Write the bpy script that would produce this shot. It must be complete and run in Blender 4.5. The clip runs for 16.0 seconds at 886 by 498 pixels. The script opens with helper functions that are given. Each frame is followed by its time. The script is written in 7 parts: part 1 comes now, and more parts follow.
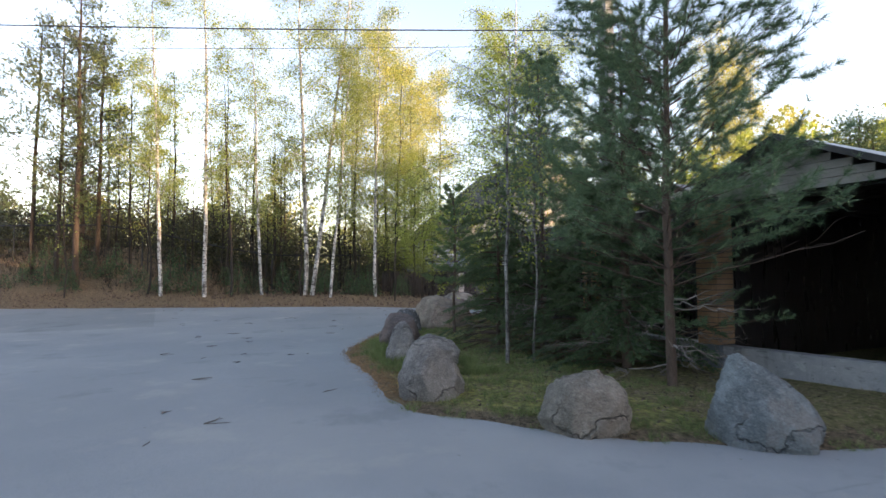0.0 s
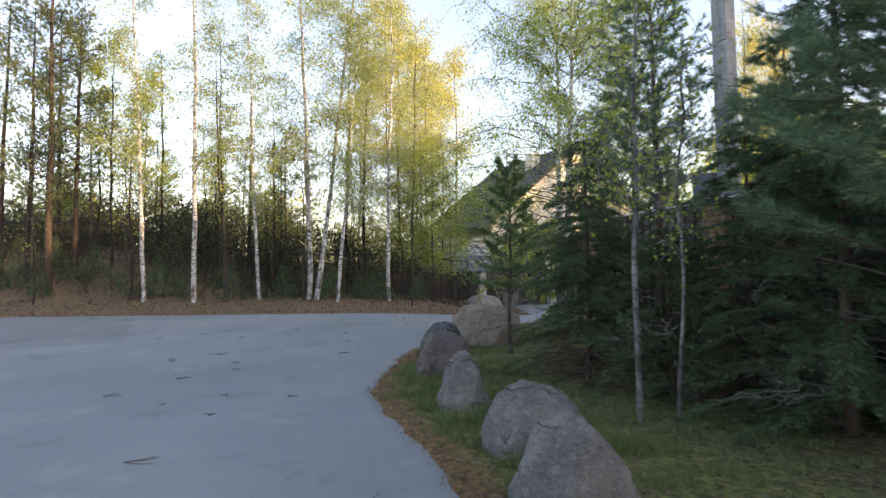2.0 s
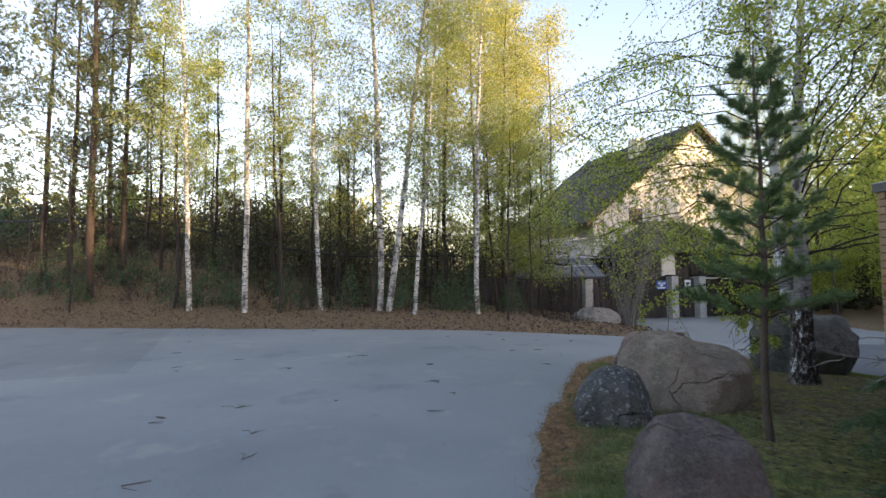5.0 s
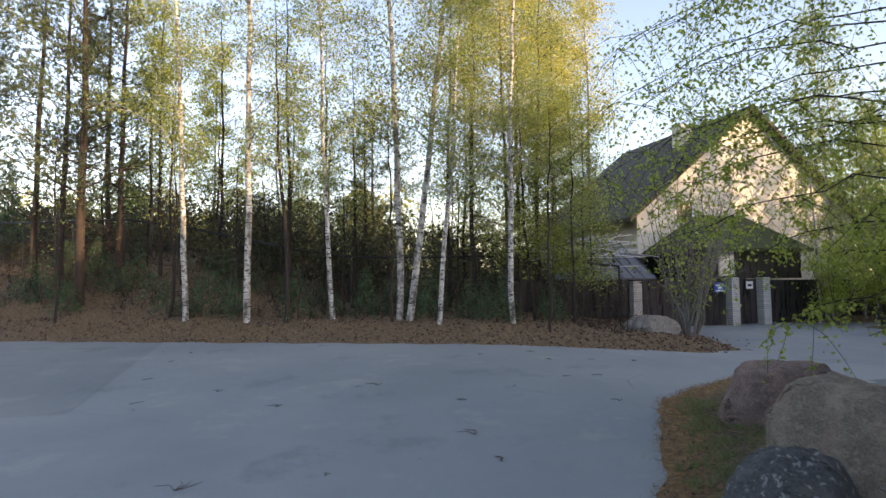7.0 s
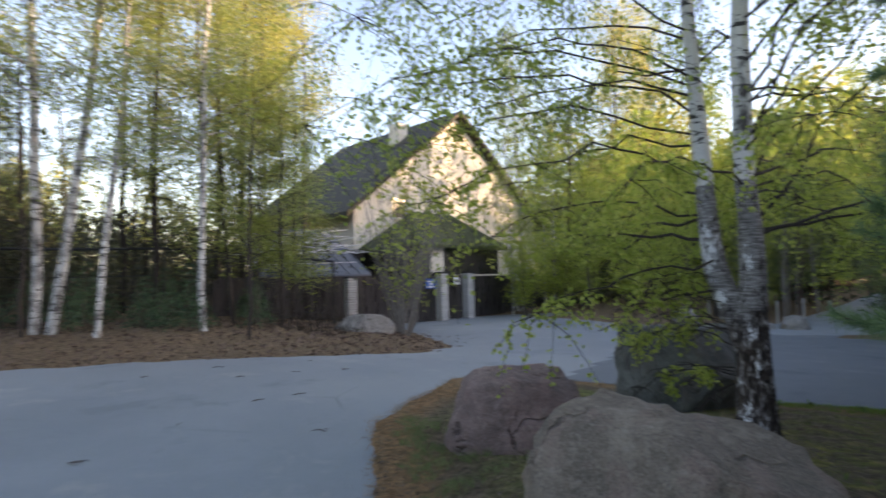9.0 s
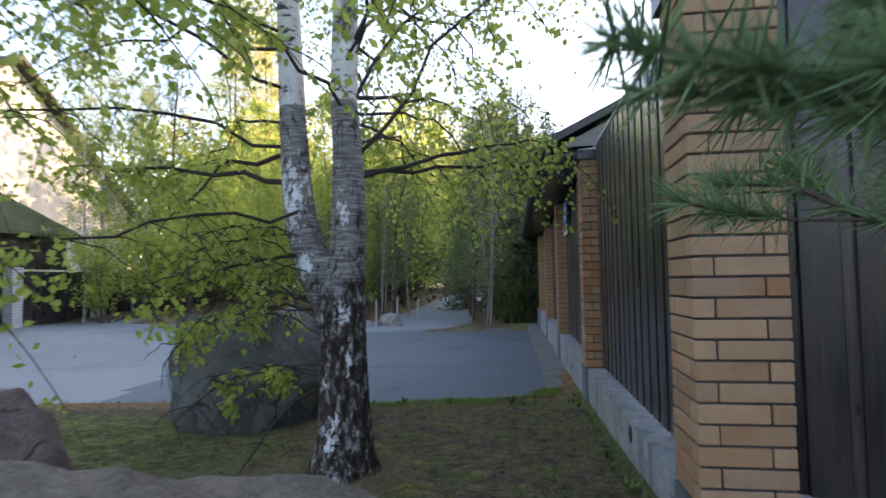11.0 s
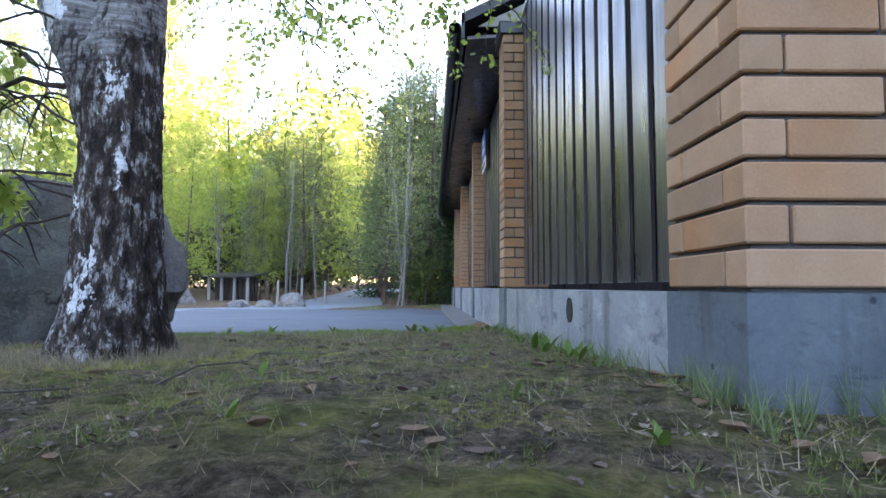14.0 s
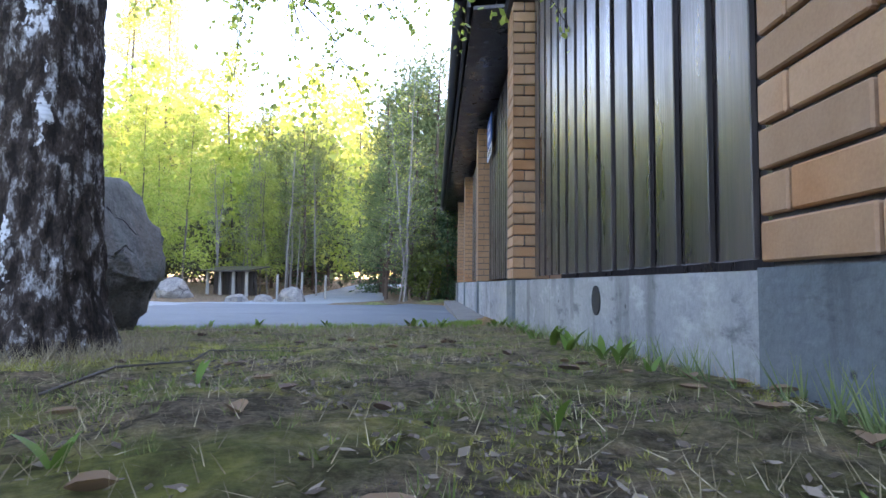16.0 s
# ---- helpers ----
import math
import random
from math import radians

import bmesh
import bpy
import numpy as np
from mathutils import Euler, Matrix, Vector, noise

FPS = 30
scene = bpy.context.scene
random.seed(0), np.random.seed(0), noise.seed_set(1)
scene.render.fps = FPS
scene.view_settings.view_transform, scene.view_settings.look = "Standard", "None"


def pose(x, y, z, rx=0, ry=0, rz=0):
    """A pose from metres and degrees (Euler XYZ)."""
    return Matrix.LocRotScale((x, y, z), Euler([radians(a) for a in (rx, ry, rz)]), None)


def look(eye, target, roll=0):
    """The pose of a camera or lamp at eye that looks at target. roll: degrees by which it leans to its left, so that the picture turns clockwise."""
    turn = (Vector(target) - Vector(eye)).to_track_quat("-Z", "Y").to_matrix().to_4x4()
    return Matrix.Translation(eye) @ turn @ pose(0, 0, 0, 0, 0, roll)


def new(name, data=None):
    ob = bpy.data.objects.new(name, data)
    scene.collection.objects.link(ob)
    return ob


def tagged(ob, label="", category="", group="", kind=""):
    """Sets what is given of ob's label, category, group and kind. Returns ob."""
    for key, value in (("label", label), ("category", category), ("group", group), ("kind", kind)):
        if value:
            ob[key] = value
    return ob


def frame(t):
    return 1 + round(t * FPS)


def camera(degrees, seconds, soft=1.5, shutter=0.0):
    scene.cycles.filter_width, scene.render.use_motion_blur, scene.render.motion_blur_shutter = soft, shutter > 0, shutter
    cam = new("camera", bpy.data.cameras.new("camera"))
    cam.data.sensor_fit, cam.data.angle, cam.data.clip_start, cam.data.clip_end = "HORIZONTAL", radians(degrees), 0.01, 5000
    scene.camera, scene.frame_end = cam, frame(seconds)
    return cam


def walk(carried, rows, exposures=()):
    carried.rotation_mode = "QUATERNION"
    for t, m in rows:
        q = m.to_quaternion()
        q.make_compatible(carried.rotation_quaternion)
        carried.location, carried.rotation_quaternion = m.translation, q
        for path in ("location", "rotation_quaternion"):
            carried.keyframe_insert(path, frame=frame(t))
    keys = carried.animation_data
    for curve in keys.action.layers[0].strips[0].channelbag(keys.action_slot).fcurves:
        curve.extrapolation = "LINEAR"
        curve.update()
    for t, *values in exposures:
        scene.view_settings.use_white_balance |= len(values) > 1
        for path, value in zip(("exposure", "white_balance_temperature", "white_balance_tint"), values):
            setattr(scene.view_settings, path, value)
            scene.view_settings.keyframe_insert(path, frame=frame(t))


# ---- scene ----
EXPOSURE, SKY, SUN = 2.3, 0.15, 2.2
cam = camera(76.0, 16.0, shutter=0.3)

PATH = [
    (0, (13.08, -8.721, 1.522), (11.294, -7.827, 1.628), -0.4),
    (0.5, (12.093, -8.456, 1.509), (10.305, -7.566, 1.618), -0.4),
    (1, (11.268, -8.295, 1.551), (9.481, -7.403, 1.657), -0.7),
    (1.5, (10.354, -8.106, 1.584), (8.569, -7.211, 1.69), -0.8),
    (2, (9.407, -7.957, 1.623), (7.618, -7.068, 1.727), -0.7),
    (2.5, (8.493, -7.831, 1.658), (6.689, -6.973, 1.764), -0.8),
    (3, (7.706, -7.649, 1.636), (5.898, -6.802, 1.748), -0.6),
    (3.5, (6.885, -7.496, 1.657), (5.062, -6.684, 1.778), -0.2),
    (4, (5.97, -7.249, 1.635), (4.118, -6.504, 1.759), -0.1),
    (4.5, (5.134, -7.008, 1.658), (3.264, -6.308, 1.783), -0.2),
    (7, (1.74, -6.025, 1.837), (-0.167, -5.437, 1.965), -0.7),
    (7.5, (1.102, -5.882, 1.898), (-0.803, -5.287, 2.019), -0.7),
    (8, (0.555, -5.497, 1.878), (-1.344, -4.883, 1.998), -0.8),
    (8.5, (0.155, -5.017, 1.863), (-1.645, -4.152, 1.979), -1.0),
    (9, (-0.141, -4.578, 1.755), (-1.555, -3.168, 1.864), -1.5),
    (9.5, (-0.361, -4.078, 1.586), (-1.419, -2.384, 1.687), -2.0),
    (10, (-0.586, -3.58, 1.565), (-1.313, -1.719, 1.666), -1.4),
    (10.2, (-0.695, -3.342, 1.518), (-1.32, -1.445, 1.616), -1.3),
    (12.3, (-0.667, -1.457, 1.078), (-0.662, 0.539, 1.197), -0.8),
    (12.5, (-0.612, -1.327, 0.93), (-0.603, 0.67, 1.048), -0.9),
    (12.7, (-0.585, -1.212, 0.83), (-0.588, 0.785, 0.941), -1.4),
    (13, (-0.587, -1.115, 0.694), (-0.577, 0.882, 0.811), -0.3),
    (13.5, (-0.593, -1.107, 0.536), (-0.588, 0.888, 0.667), 0.0),
    (14, (-0.597, -1.105, 0.459), (-0.592, 0.89, 0.593), 0.2),
    (14.5, (-0.594, -1.095, 0.439), (-0.592, 0.9, 0.569), 0.2),
    (15, (-0.581, -1.006, 0.536), (-0.584, 0.99, 0.661), 0.2),
    (15.5, (-0.604, -0.788, 0.465), (-0.607, 1.209, 0.586), 0.3),
    (16, (-0.593, -0.68, 0.415), (-0.599, 1.317, 0.537), 0.5),
]
walk(cam, [(t, look(eye, target, roll)) for t, eye, target, roll in PATH], [(0, EXPOSURE, 7300, 28), (4, EXPOSURE - 0.02, 7350, 28), (7.5, EXPOSURE - 0.34, 7050, 28), (9, EXPOSURE - 0.1, 6950, 28), (9.6, EXPOSURE + 0.1, 7100, 27), (10.2, EXPOSURE + 0.2, 7000, 27), (12.3, EXPOSURE + 1.15, 6350, 32), (14, EXPOSURE + 1.6, 6300, 32), (16, EXPOSURE + 1.72, 6400, 33)])

# ---------------------------------------------------------------- world and sun
SUN_DIR = Vector((0.756, 0.655, 0.167)).normalized()
world = bpy.data.worlds.new("sky")
scene.world = world
world.use_nodes = True
wn = world.node_tree
sky = wn.nodes.new("ShaderNodeTexSky")
sky.sky_type = "NISHITA"
sky.sun_disc = False
sky.sun_elevation = radians(9.5)
sky.sun_rotation = math.atan2(0.756, 0.655)
sky.air_density, sky.dust_density, sky.ozone_density = 1.0, 1.0, 1.0
wn.links.new(sky.outputs[0], wn.nodes["Background"].inputs[0])
wn.nodes["Background"].inputs[1].default_value = SKY
sun = new("sun", bpy.data.lights.new("sun", "SUN"))
sun.data.energy, sun.data.angle, sun.data.color = SUN, radians(0.6), (1.0, 0.78, 0.45)
sun.matrix_world = look(SUN_DIR * 60, (0, 0, 0))

# ---------------------------------------------------------------- materials
def material(name):
    m = bpy.data.materials.new(name)
    m.use_nodes = True
    t = m.node_tree
    return m, t, t.nodes["Principled BSDF"]


def node(t, kind, **kw):
    n = t.nodes.new("ShaderNode" + kind)
    for k, v in kw.items():
        n.inputs[k].default_value = v
    return n


def coords(t, scale=(1, 1, 1), which="Object"):
    c, m = t.nodes.new("ShaderNodeTexCoord"), t.nodes.new("ShaderNodeMapping")
    m.inputs["Scale"].default_value = scale
    t.links.new(c.outputs[which], m.inputs[0])
    return m.outputs[0]


def world_coords(t, scale=(1, 1, 1)):
    c, m = t.nodes.new("ShaderNodeNewGeometry"), t.nodes.new("ShaderNodeMapping")
    m.inputs["Scale"].default_value = scale
    t.links.new(c.outputs["Position"], m.inputs[0])
    return m.outputs[0]


def noise_of(t, vec, scale, detail=6, rough=0.6):
    n = node(t, "TexNoise", Scale=scale, Detail=detail, Roughness=rough)
    t.links.new(vec, n.inputs["Vector"])
    return n.outputs["Fac"]


def ramp(t, fac, stops):
    r = t.nodes.new("ShaderNodeValToRGB")
    e = r.color_ramp.elements
    while len(e) < len(stops):
        e.new(0.5)
    for el, (p, c) in zip(e, stops):
        el.position, el.color = p, (*c, 1)
    t.links.new(fac, r.inputs[0])
    return r.outputs[0]


def blend(t, fac, a, b, how="MIX"):
    n = t.nodes.new("ShaderNodeMix")
    n.data_type, n.blend_type = "RGBA", how
    for value, socket in ((fac, n.inputs[0]), (a, n.inputs[6]), (b, n.inputs[7])):
        if isinstance(value, (int, float)):
            socket.default_value = value
        elif isinstance(value, tuple):
            socket.default_value = (*value, 1)
        else:
            t.links.new(value, socket)
    return n.outputs[2]


def bump(t, p, height, strength=0.4, dist=0.02):
    b = node(t, "Bump", Strength=strength, Distance=dist)
    t.links.new(height, b.inputs["Height"])
    t.links.new(b.outputs[0], p.inputs["Normal"])


def surface(name, dark, light, scale=4.0, rough=0.8, grain=60.0, grain_mix=0.35, bump_strength=0.4, bump_dist=0.01, stretch=(1, 1, 1), metal=0.0, spec=0.4, world_space=False, vary=0.0, accent=None):
    """A surface between two colours, with broad patches and a fine grain."""
    m, t, p = material(name)
    v = world_coords(t, stretch) if world_space else coords(t, stretch)
    big, fine = noise_of(t, v, scale, 5), noise_of(t, v, grain, 4)
    c = ramp(t, big, [(0.3, dark), (0.7, light)])
    g = ramp(t, fine, [(0.25, tuple(x * 0.55 for x in dark)), (0.75, tuple(min(1, x * 1.25) for x in light))])
    c = blend(t, grain_mix, c, g)
    if vary:
        info = t.nodes.new("ShaderNodeObjectInfo")
        r = ramp(t, info.outputs["Random"], [(0, (1 - vary,) * 3), (1, (1 + vary * 0.6,) * 3)])
        c = blend(t, 1.0, c, r, "MULTIPLY")
        if accent:
            other = noise_of(t, blend(t, 1.0, v, info.outputs["Random"], "ADD"), 0.7, 3)
            c = blend(t, ramp(t, other, [(0.5, (0, 0, 0)), (0.6, (1, 1, 1))]), c, blend(t, 1.0, c, accent, "MULTIPLY"))
    t.links.new(c, p.inputs["Base Color"])
    p.inputs["Roughness"].default_value, p.inputs["Metallic"].default_value = rough, metal
    p.inputs["Specular IOR Level"].default_value = spec
    if bump_strength:
        bump(t, p, fine, bump_strength, bump_dist)
    return m


def node_colour(t, vec, scale):
    n = node(t, "TexNoise", Scale=scale, Detail=4)
    t.links.new(vec, n.inputs["Vector"])
    return n.outputs["Color"]


def leaf_material(name, a, b, c, through_light=0.5, rough=0.5):
    m, t, p = material(name)
    g = t.nodes.new("ShaderNodeNewGeometry")
    col = ramp(t, g.outputs["Random Per Island"], [(0.0, a), (0.5, b), (1.0, c)])
    t.links.new(col, p.inputs["Base Color"])
    p.inputs["Roughness"].default_value = rough
    p.inputs["Specular IOR Level"].default_value = 0.25
    tr, mix = t.nodes.new("ShaderNodeBsdfTranslucent"), t.nodes.new("ShaderNodeMixShader")
    t.links.new(col, tr.inputs[0])
    mix.inputs[0].default_value = through_light
    t.links.new(p.outputs[0], mix.inputs[1])
    t.links.new(tr.outputs[0], mix.inputs[2])
    t.links.new(mix.outputs[0], t.nodes["Material Output"].inputs[0])
    return m


def birch_bark(name, white=0.72, rough_from=0.35, rough_to=0.62):
    m, t, p = material(name)
    v = coords(t, (4.5, 4.5, 15))
    marks = noise_of(t, v, 1.0, 4, 0.7)
    patches = noise_of(t, coords(t, (4, 4, 2.2)), 1.0, 5, 0.65)
    fine = noise_of(t, coords(t, (30, 30, 90)), 1.0, 3)
    pale = ramp(t, fine, [(0.2, (white * 0.72, white * 0.70, white * 0.64)), (0.7, (white, white * 0.98, white * 0.92))])
    c = blend(t, ramp(t, marks, [(0.545, (0, 0, 0)), (0.585, (1, 1, 1))]), pale, (0.035, 0.03, 0.028))
    c = blend(t, ramp(t, patches, [(rough_from, (1, 1, 1)), (rough_to, (0, 0, 0))]), c, (0.06, 0.052, 0.045))
    t.links.new(c, p.inputs["Base Color"])
    p.inputs["Roughness"].default_value = 0.75
    bump(t, p, marks, 0.5, 0.01)
    return m




def asphalt(name="asphalt", shade=1.0, tint=(0.97, 1.04, 1.03)):
    """Worn asphalt: broad tyre-polished and damp patches, stone grain, a few thin cracks."""
    m, t, p = material(name)
    v = world_coords(t)
    big, mid, fine = noise_of(t, v, 0.16, 4, 0.55), noise_of(t, v, 1.1, 6, 0.65), noise_of(t, v, 120, 4, 0.7)
    c = ramp(t, big, [(0.36, (0.115, 0.128, 0.145)), (0.5, (0.185, 0.195, 0.21)), (0.62, (0.25, 0.252, 0.252))])
    c = blend(t, 0.45, c, ramp(t, mid, [(0.34, (0.11, 0.12, 0.137)), (0.66, (0.27, 0.272, 0.27))]))
    c = blend(t, 0.4, c, ramp(t, fine, [(0.25, (0.07, 0.073, 0.08)), (0.75, (0.33, 0.335, 0.335))]))
    stain = noise_of(t, v, 0.55, 7, 0.7)
    c = blend(t, ramp(t, stain, [(0.56, (0, 0, 0)), (0.64, (0.42, 0.42, 0.42))]), c, (0.105, 0.113, 0.122))
    c = blend(t, ramp(t, stain, [(0.36, (0.4, 0.4, 0.4)), (0.44, (0, 0, 0))]), c, (0.285, 0.272, 0.25))
    speck = node(t, "TexVoronoi", Scale=2.2)
    t.links.new(v, speck.inputs["Vector"])
    c = blend(t, ramp(t, speck.outputs["Distance"], [(0.02, (0.8, 0.8, 0.8)), (0.035, (0, 0, 0))]), c, (0.07, 0.06, 0.05))
    warp = blend(t, 0.09, v, node_colour(t, v, 0.9))
    cell = t.nodes.new("ShaderNodeTexVoronoi")
    cell.feature = "DISTANCE_TO_EDGE"
    cell.inputs["Scale"].default_value = 0.16
    t.links.new(warp, cell.inputs["Vector"])
    line = ramp(t, cell.outputs["Distance"], [(0.0, (1, 1, 1)), (0.0035, (0, 0, 0))])
    some = ramp(t, noise_of(t, v, 0.35, 2), [(0.55, (0, 0, 0)), (0.68, (0.35, 0.35, 0.35))])
    c = blend(t, blend(t, 1.0, line, some, "MULTIPLY"), c, (0.05, 0.05, 0.052))
    c = blend(t, 1.0, c, tuple(shade * k for k in tint), "MULTIPLY")
    t.links.new(c, p.inputs["Base Color"])
    t.links.new(ramp(t, mid, [(0.3, (0.62, 0.62, 0.62)), (0.7, (0.9, 0.9, 0.9))]), p.inputs["Roughness"])
    p.inputs["Specular IOR Level"].default_value = 0.35
    bump(t, p, fine, 0.5, 0.006)
    return m


ASPHALT = asphalt("asphalt", 1.12)
NEW_ASPHALT = asphalt("newer_asphalt", 0.62, (0.94, 1.04, 1.08))


def concrete(name="concrete", k=1.0):
    """Cast concrete: board marks, pale bloom and dark run-down stains."""
    m, t, p = material(name)
    v = world_coords(t)
    big, fine = noise_of(t, v, 2.6, 6, 0.65), noise_of(t, v, 55, 5, 0.7)
    runs = noise_of(t, world_coords(t, (5, 5, 0.7)), 1.0, 5, 0.6)
    c = ramp(t, big, [(0.3, (0.17, 0.185, 0.20)), (0.5, (0.25, 0.262, 0.272)), (0.7, (0.34, 0.345, 0.34))])
    c = blend(t, 0.3, c, ramp(t, fine, [(0.25, (0.11, 0.115, 0.12)), (0.75, (0.42, 0.425, 0.42))]))
    c = blend(t, ramp(t, runs, [(0.54, (0, 0, 0)), (0.66, (0.65, 0.65, 0.65))]), c, (0.10, 0.10, 0.10))
    smear = noise_of(t, world_coords(t, (3.5, 3.5, 9)), 1.0, 6, 0.7)
    c = blend(t, ramp(t, smear, [(0.56, (0, 0, 0)), (0.66, (0.7, 0.7, 0.7))]), c, (0.075, 0.08, 0.085))
    c = blend(t, ramp(t, smear, [(0.34, (0.6, 0.6, 0.6)), (0.44, (0, 0, 0))]), c, (0.42, 0.425, 0.42))
    pits = node(t, "TexVoronoi", Scale=9.0)
    t.links.new(v, pits.inputs["Vector"])
    c = blend(t, ramp(t, pits.outputs["Distance"], [(0.05, (0.9, 0.9, 0.9)), (0.09, (0, 0, 0))]), c, (0.06, 0.06, 0.06))
    moss = noise_of(t, v, 7, 5, 0.7)
    c = blend(t, ramp(t, moss, [(0.60, (0, 0, 0)), (0.72, (0.5, 0.5, 0.5))]), c, (0.12, 0.125, 0.085))
    # k below 1 makes a darker, bluer copy that holds shade in its colour.
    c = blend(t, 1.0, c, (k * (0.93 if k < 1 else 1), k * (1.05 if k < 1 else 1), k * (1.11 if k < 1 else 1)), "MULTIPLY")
    t.links.new(c, p.inputs["Base Color"])
    p.inputs["Roughness"].default_value = 0.88
    bump(t, p, fine, 0.5, 0.006)
    return m


CONCRETE = concrete()
# Plinth concrete at half brightness: the shade on the feet is coloured in.
FOOT_CONCRETE = concrete("shaded_foot_concrete", 0.5)
BRICK = surface("yellow_brick", (0.355, 0.205, 0.115), (0.44, 0.272, 0.162), 9.0, 0.8, 140, 0.2, 0.3, 0.002, world_space=True, vary=0.2, accent=(1.04, 0.84, 0.64))
MORTAR = surface("mortar", (0.055, 0.05, 0.05), (0.115, 0.11, 0.112), 12, 0.95, 150, 0.4, 0.5, 0.003, world_space=True)


def board():
    """Dark-stained boards: fine upright grain, knots and uneven gloss."""
    m, t, p = material("dark_stained_board")
    info = t.nodes.new("ShaderNodeObjectInfo")
    v = blend(t, 1.0, coords(t), blend(t, 1.0, info.outputs["Random"], (37.0, 53.0, 19.0), "MULTIPLY"), "ADD")
    def stretched(k):
        n = t.nodes.new("ShaderNodeMapping")
        n.inputs["Scale"].default_value = k
        t.links.new(v, n.inputs[0])
        return n.outputs[0]
    grain = noise_of(t, stretched((55, 55, 2.2)), 1.0, 5, 0.65)
    patch = noise_of(t, stretched((6, 6, 1.1)), 1.0, 4, 0.6)
    c = ramp(t, grain, [(0.3, (0.010, 0.008, 0.009)), (0.55, (0.030, 0.025, 0.026)), (0.75, (0.082, 0.066, 0.062))])
    c = blend(t, ramp(t, patch, [(0.5, (0, 0, 0)), (0.72, (0.6, 0.6, 0.6))]), c, (0.085, 0.064, 0.056))
    knot = node(t, "TexVoronoi", Scale=1.0)
    t.links.new(stretched((7, 7, 3.5)), knot.inputs["Vector"])
    eye = ramp(t, knot.outputs["Distance"], [(0.06, (1, 1, 1)), (0.13, (0, 0, 0))])
    c = blend(t, eye, c, (0.006, 0.005, 0.005))
    c = blend(t, 1.0, c, ramp(t, info.outputs["Random"], [(0, (0.6, 0.6, 0.6)), (1, (1.3, 1.3, 1.3))]), "MULTIPLY")
    t.links.new(c, p.inputs["Base Color"])
    t.links.new(ramp(t, patch, [(0.35, (0.22, 0.22, 0.22)), (0.62, (0.5, 0.5, 0.5))]), p.inputs["Roughness"])
    p.inputs["Specular IOR Level"].default_value = 0.5
    p.inputs["Coat Weight"].default_value = 0.5
    p.inputs["Coat Roughness"].default_value = 0.22
    bump(t, p, grain, 0.45, 0.004)
    return m


BOARD = board()
BLACK_METAL = surface("black_sheet_metal", (0.015, 0.015, 0.018), (0.03, 0.03, 0.035), 8, 0.35, 60, 0.2, 0.1, 0.002, spec=0.5)
WHITE_METAL = surface("zinc_flashing", (0.45, 0.46, 0.48), (0.6, 0.61, 0.63), 8, 0.4, 60, 0.2, 0.1, 0.002, metal=0.3)
GREY_BOARD = surface("grey_weathered_board", (0.22, 0.21, 0.19), (0.36, 0.35, 0.32), 7, 0.8, 60, 0.4, 0.4, 0.004, stretch=(1, 8, 8))
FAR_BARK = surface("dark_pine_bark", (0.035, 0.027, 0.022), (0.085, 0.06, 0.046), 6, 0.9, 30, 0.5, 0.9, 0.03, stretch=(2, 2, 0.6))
PINE_BARK = surface("pine_bark", (0.06, 0.045, 0.036), (0.14, 0.095, 0.07), 6, 0.9, 30, 0.5, 0.9, 0.03, stretch=(2, 2, 0.6))
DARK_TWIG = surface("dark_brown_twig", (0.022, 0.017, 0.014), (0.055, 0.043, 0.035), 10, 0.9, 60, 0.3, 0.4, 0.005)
TWIG = surface("grey_brown_twig", (0.06, 0.048, 0.04), (0.13, 0.11, 0.09), 10, 0.9, 60, 0.3, 0.4, 0.005)
YOUNG_BIRCH = birch_bark("young_birch_bark", 0.34, 0.4, 0.6)
PALE_TWIG = surface("pale_grey_twig", (0.13, 0.115, 0.10), (0.26, 0.24, 0.215), 10, 0.9, 60, 0.3, 0.4, 0.005)
BIRCH = birch_bark("birch_bark")


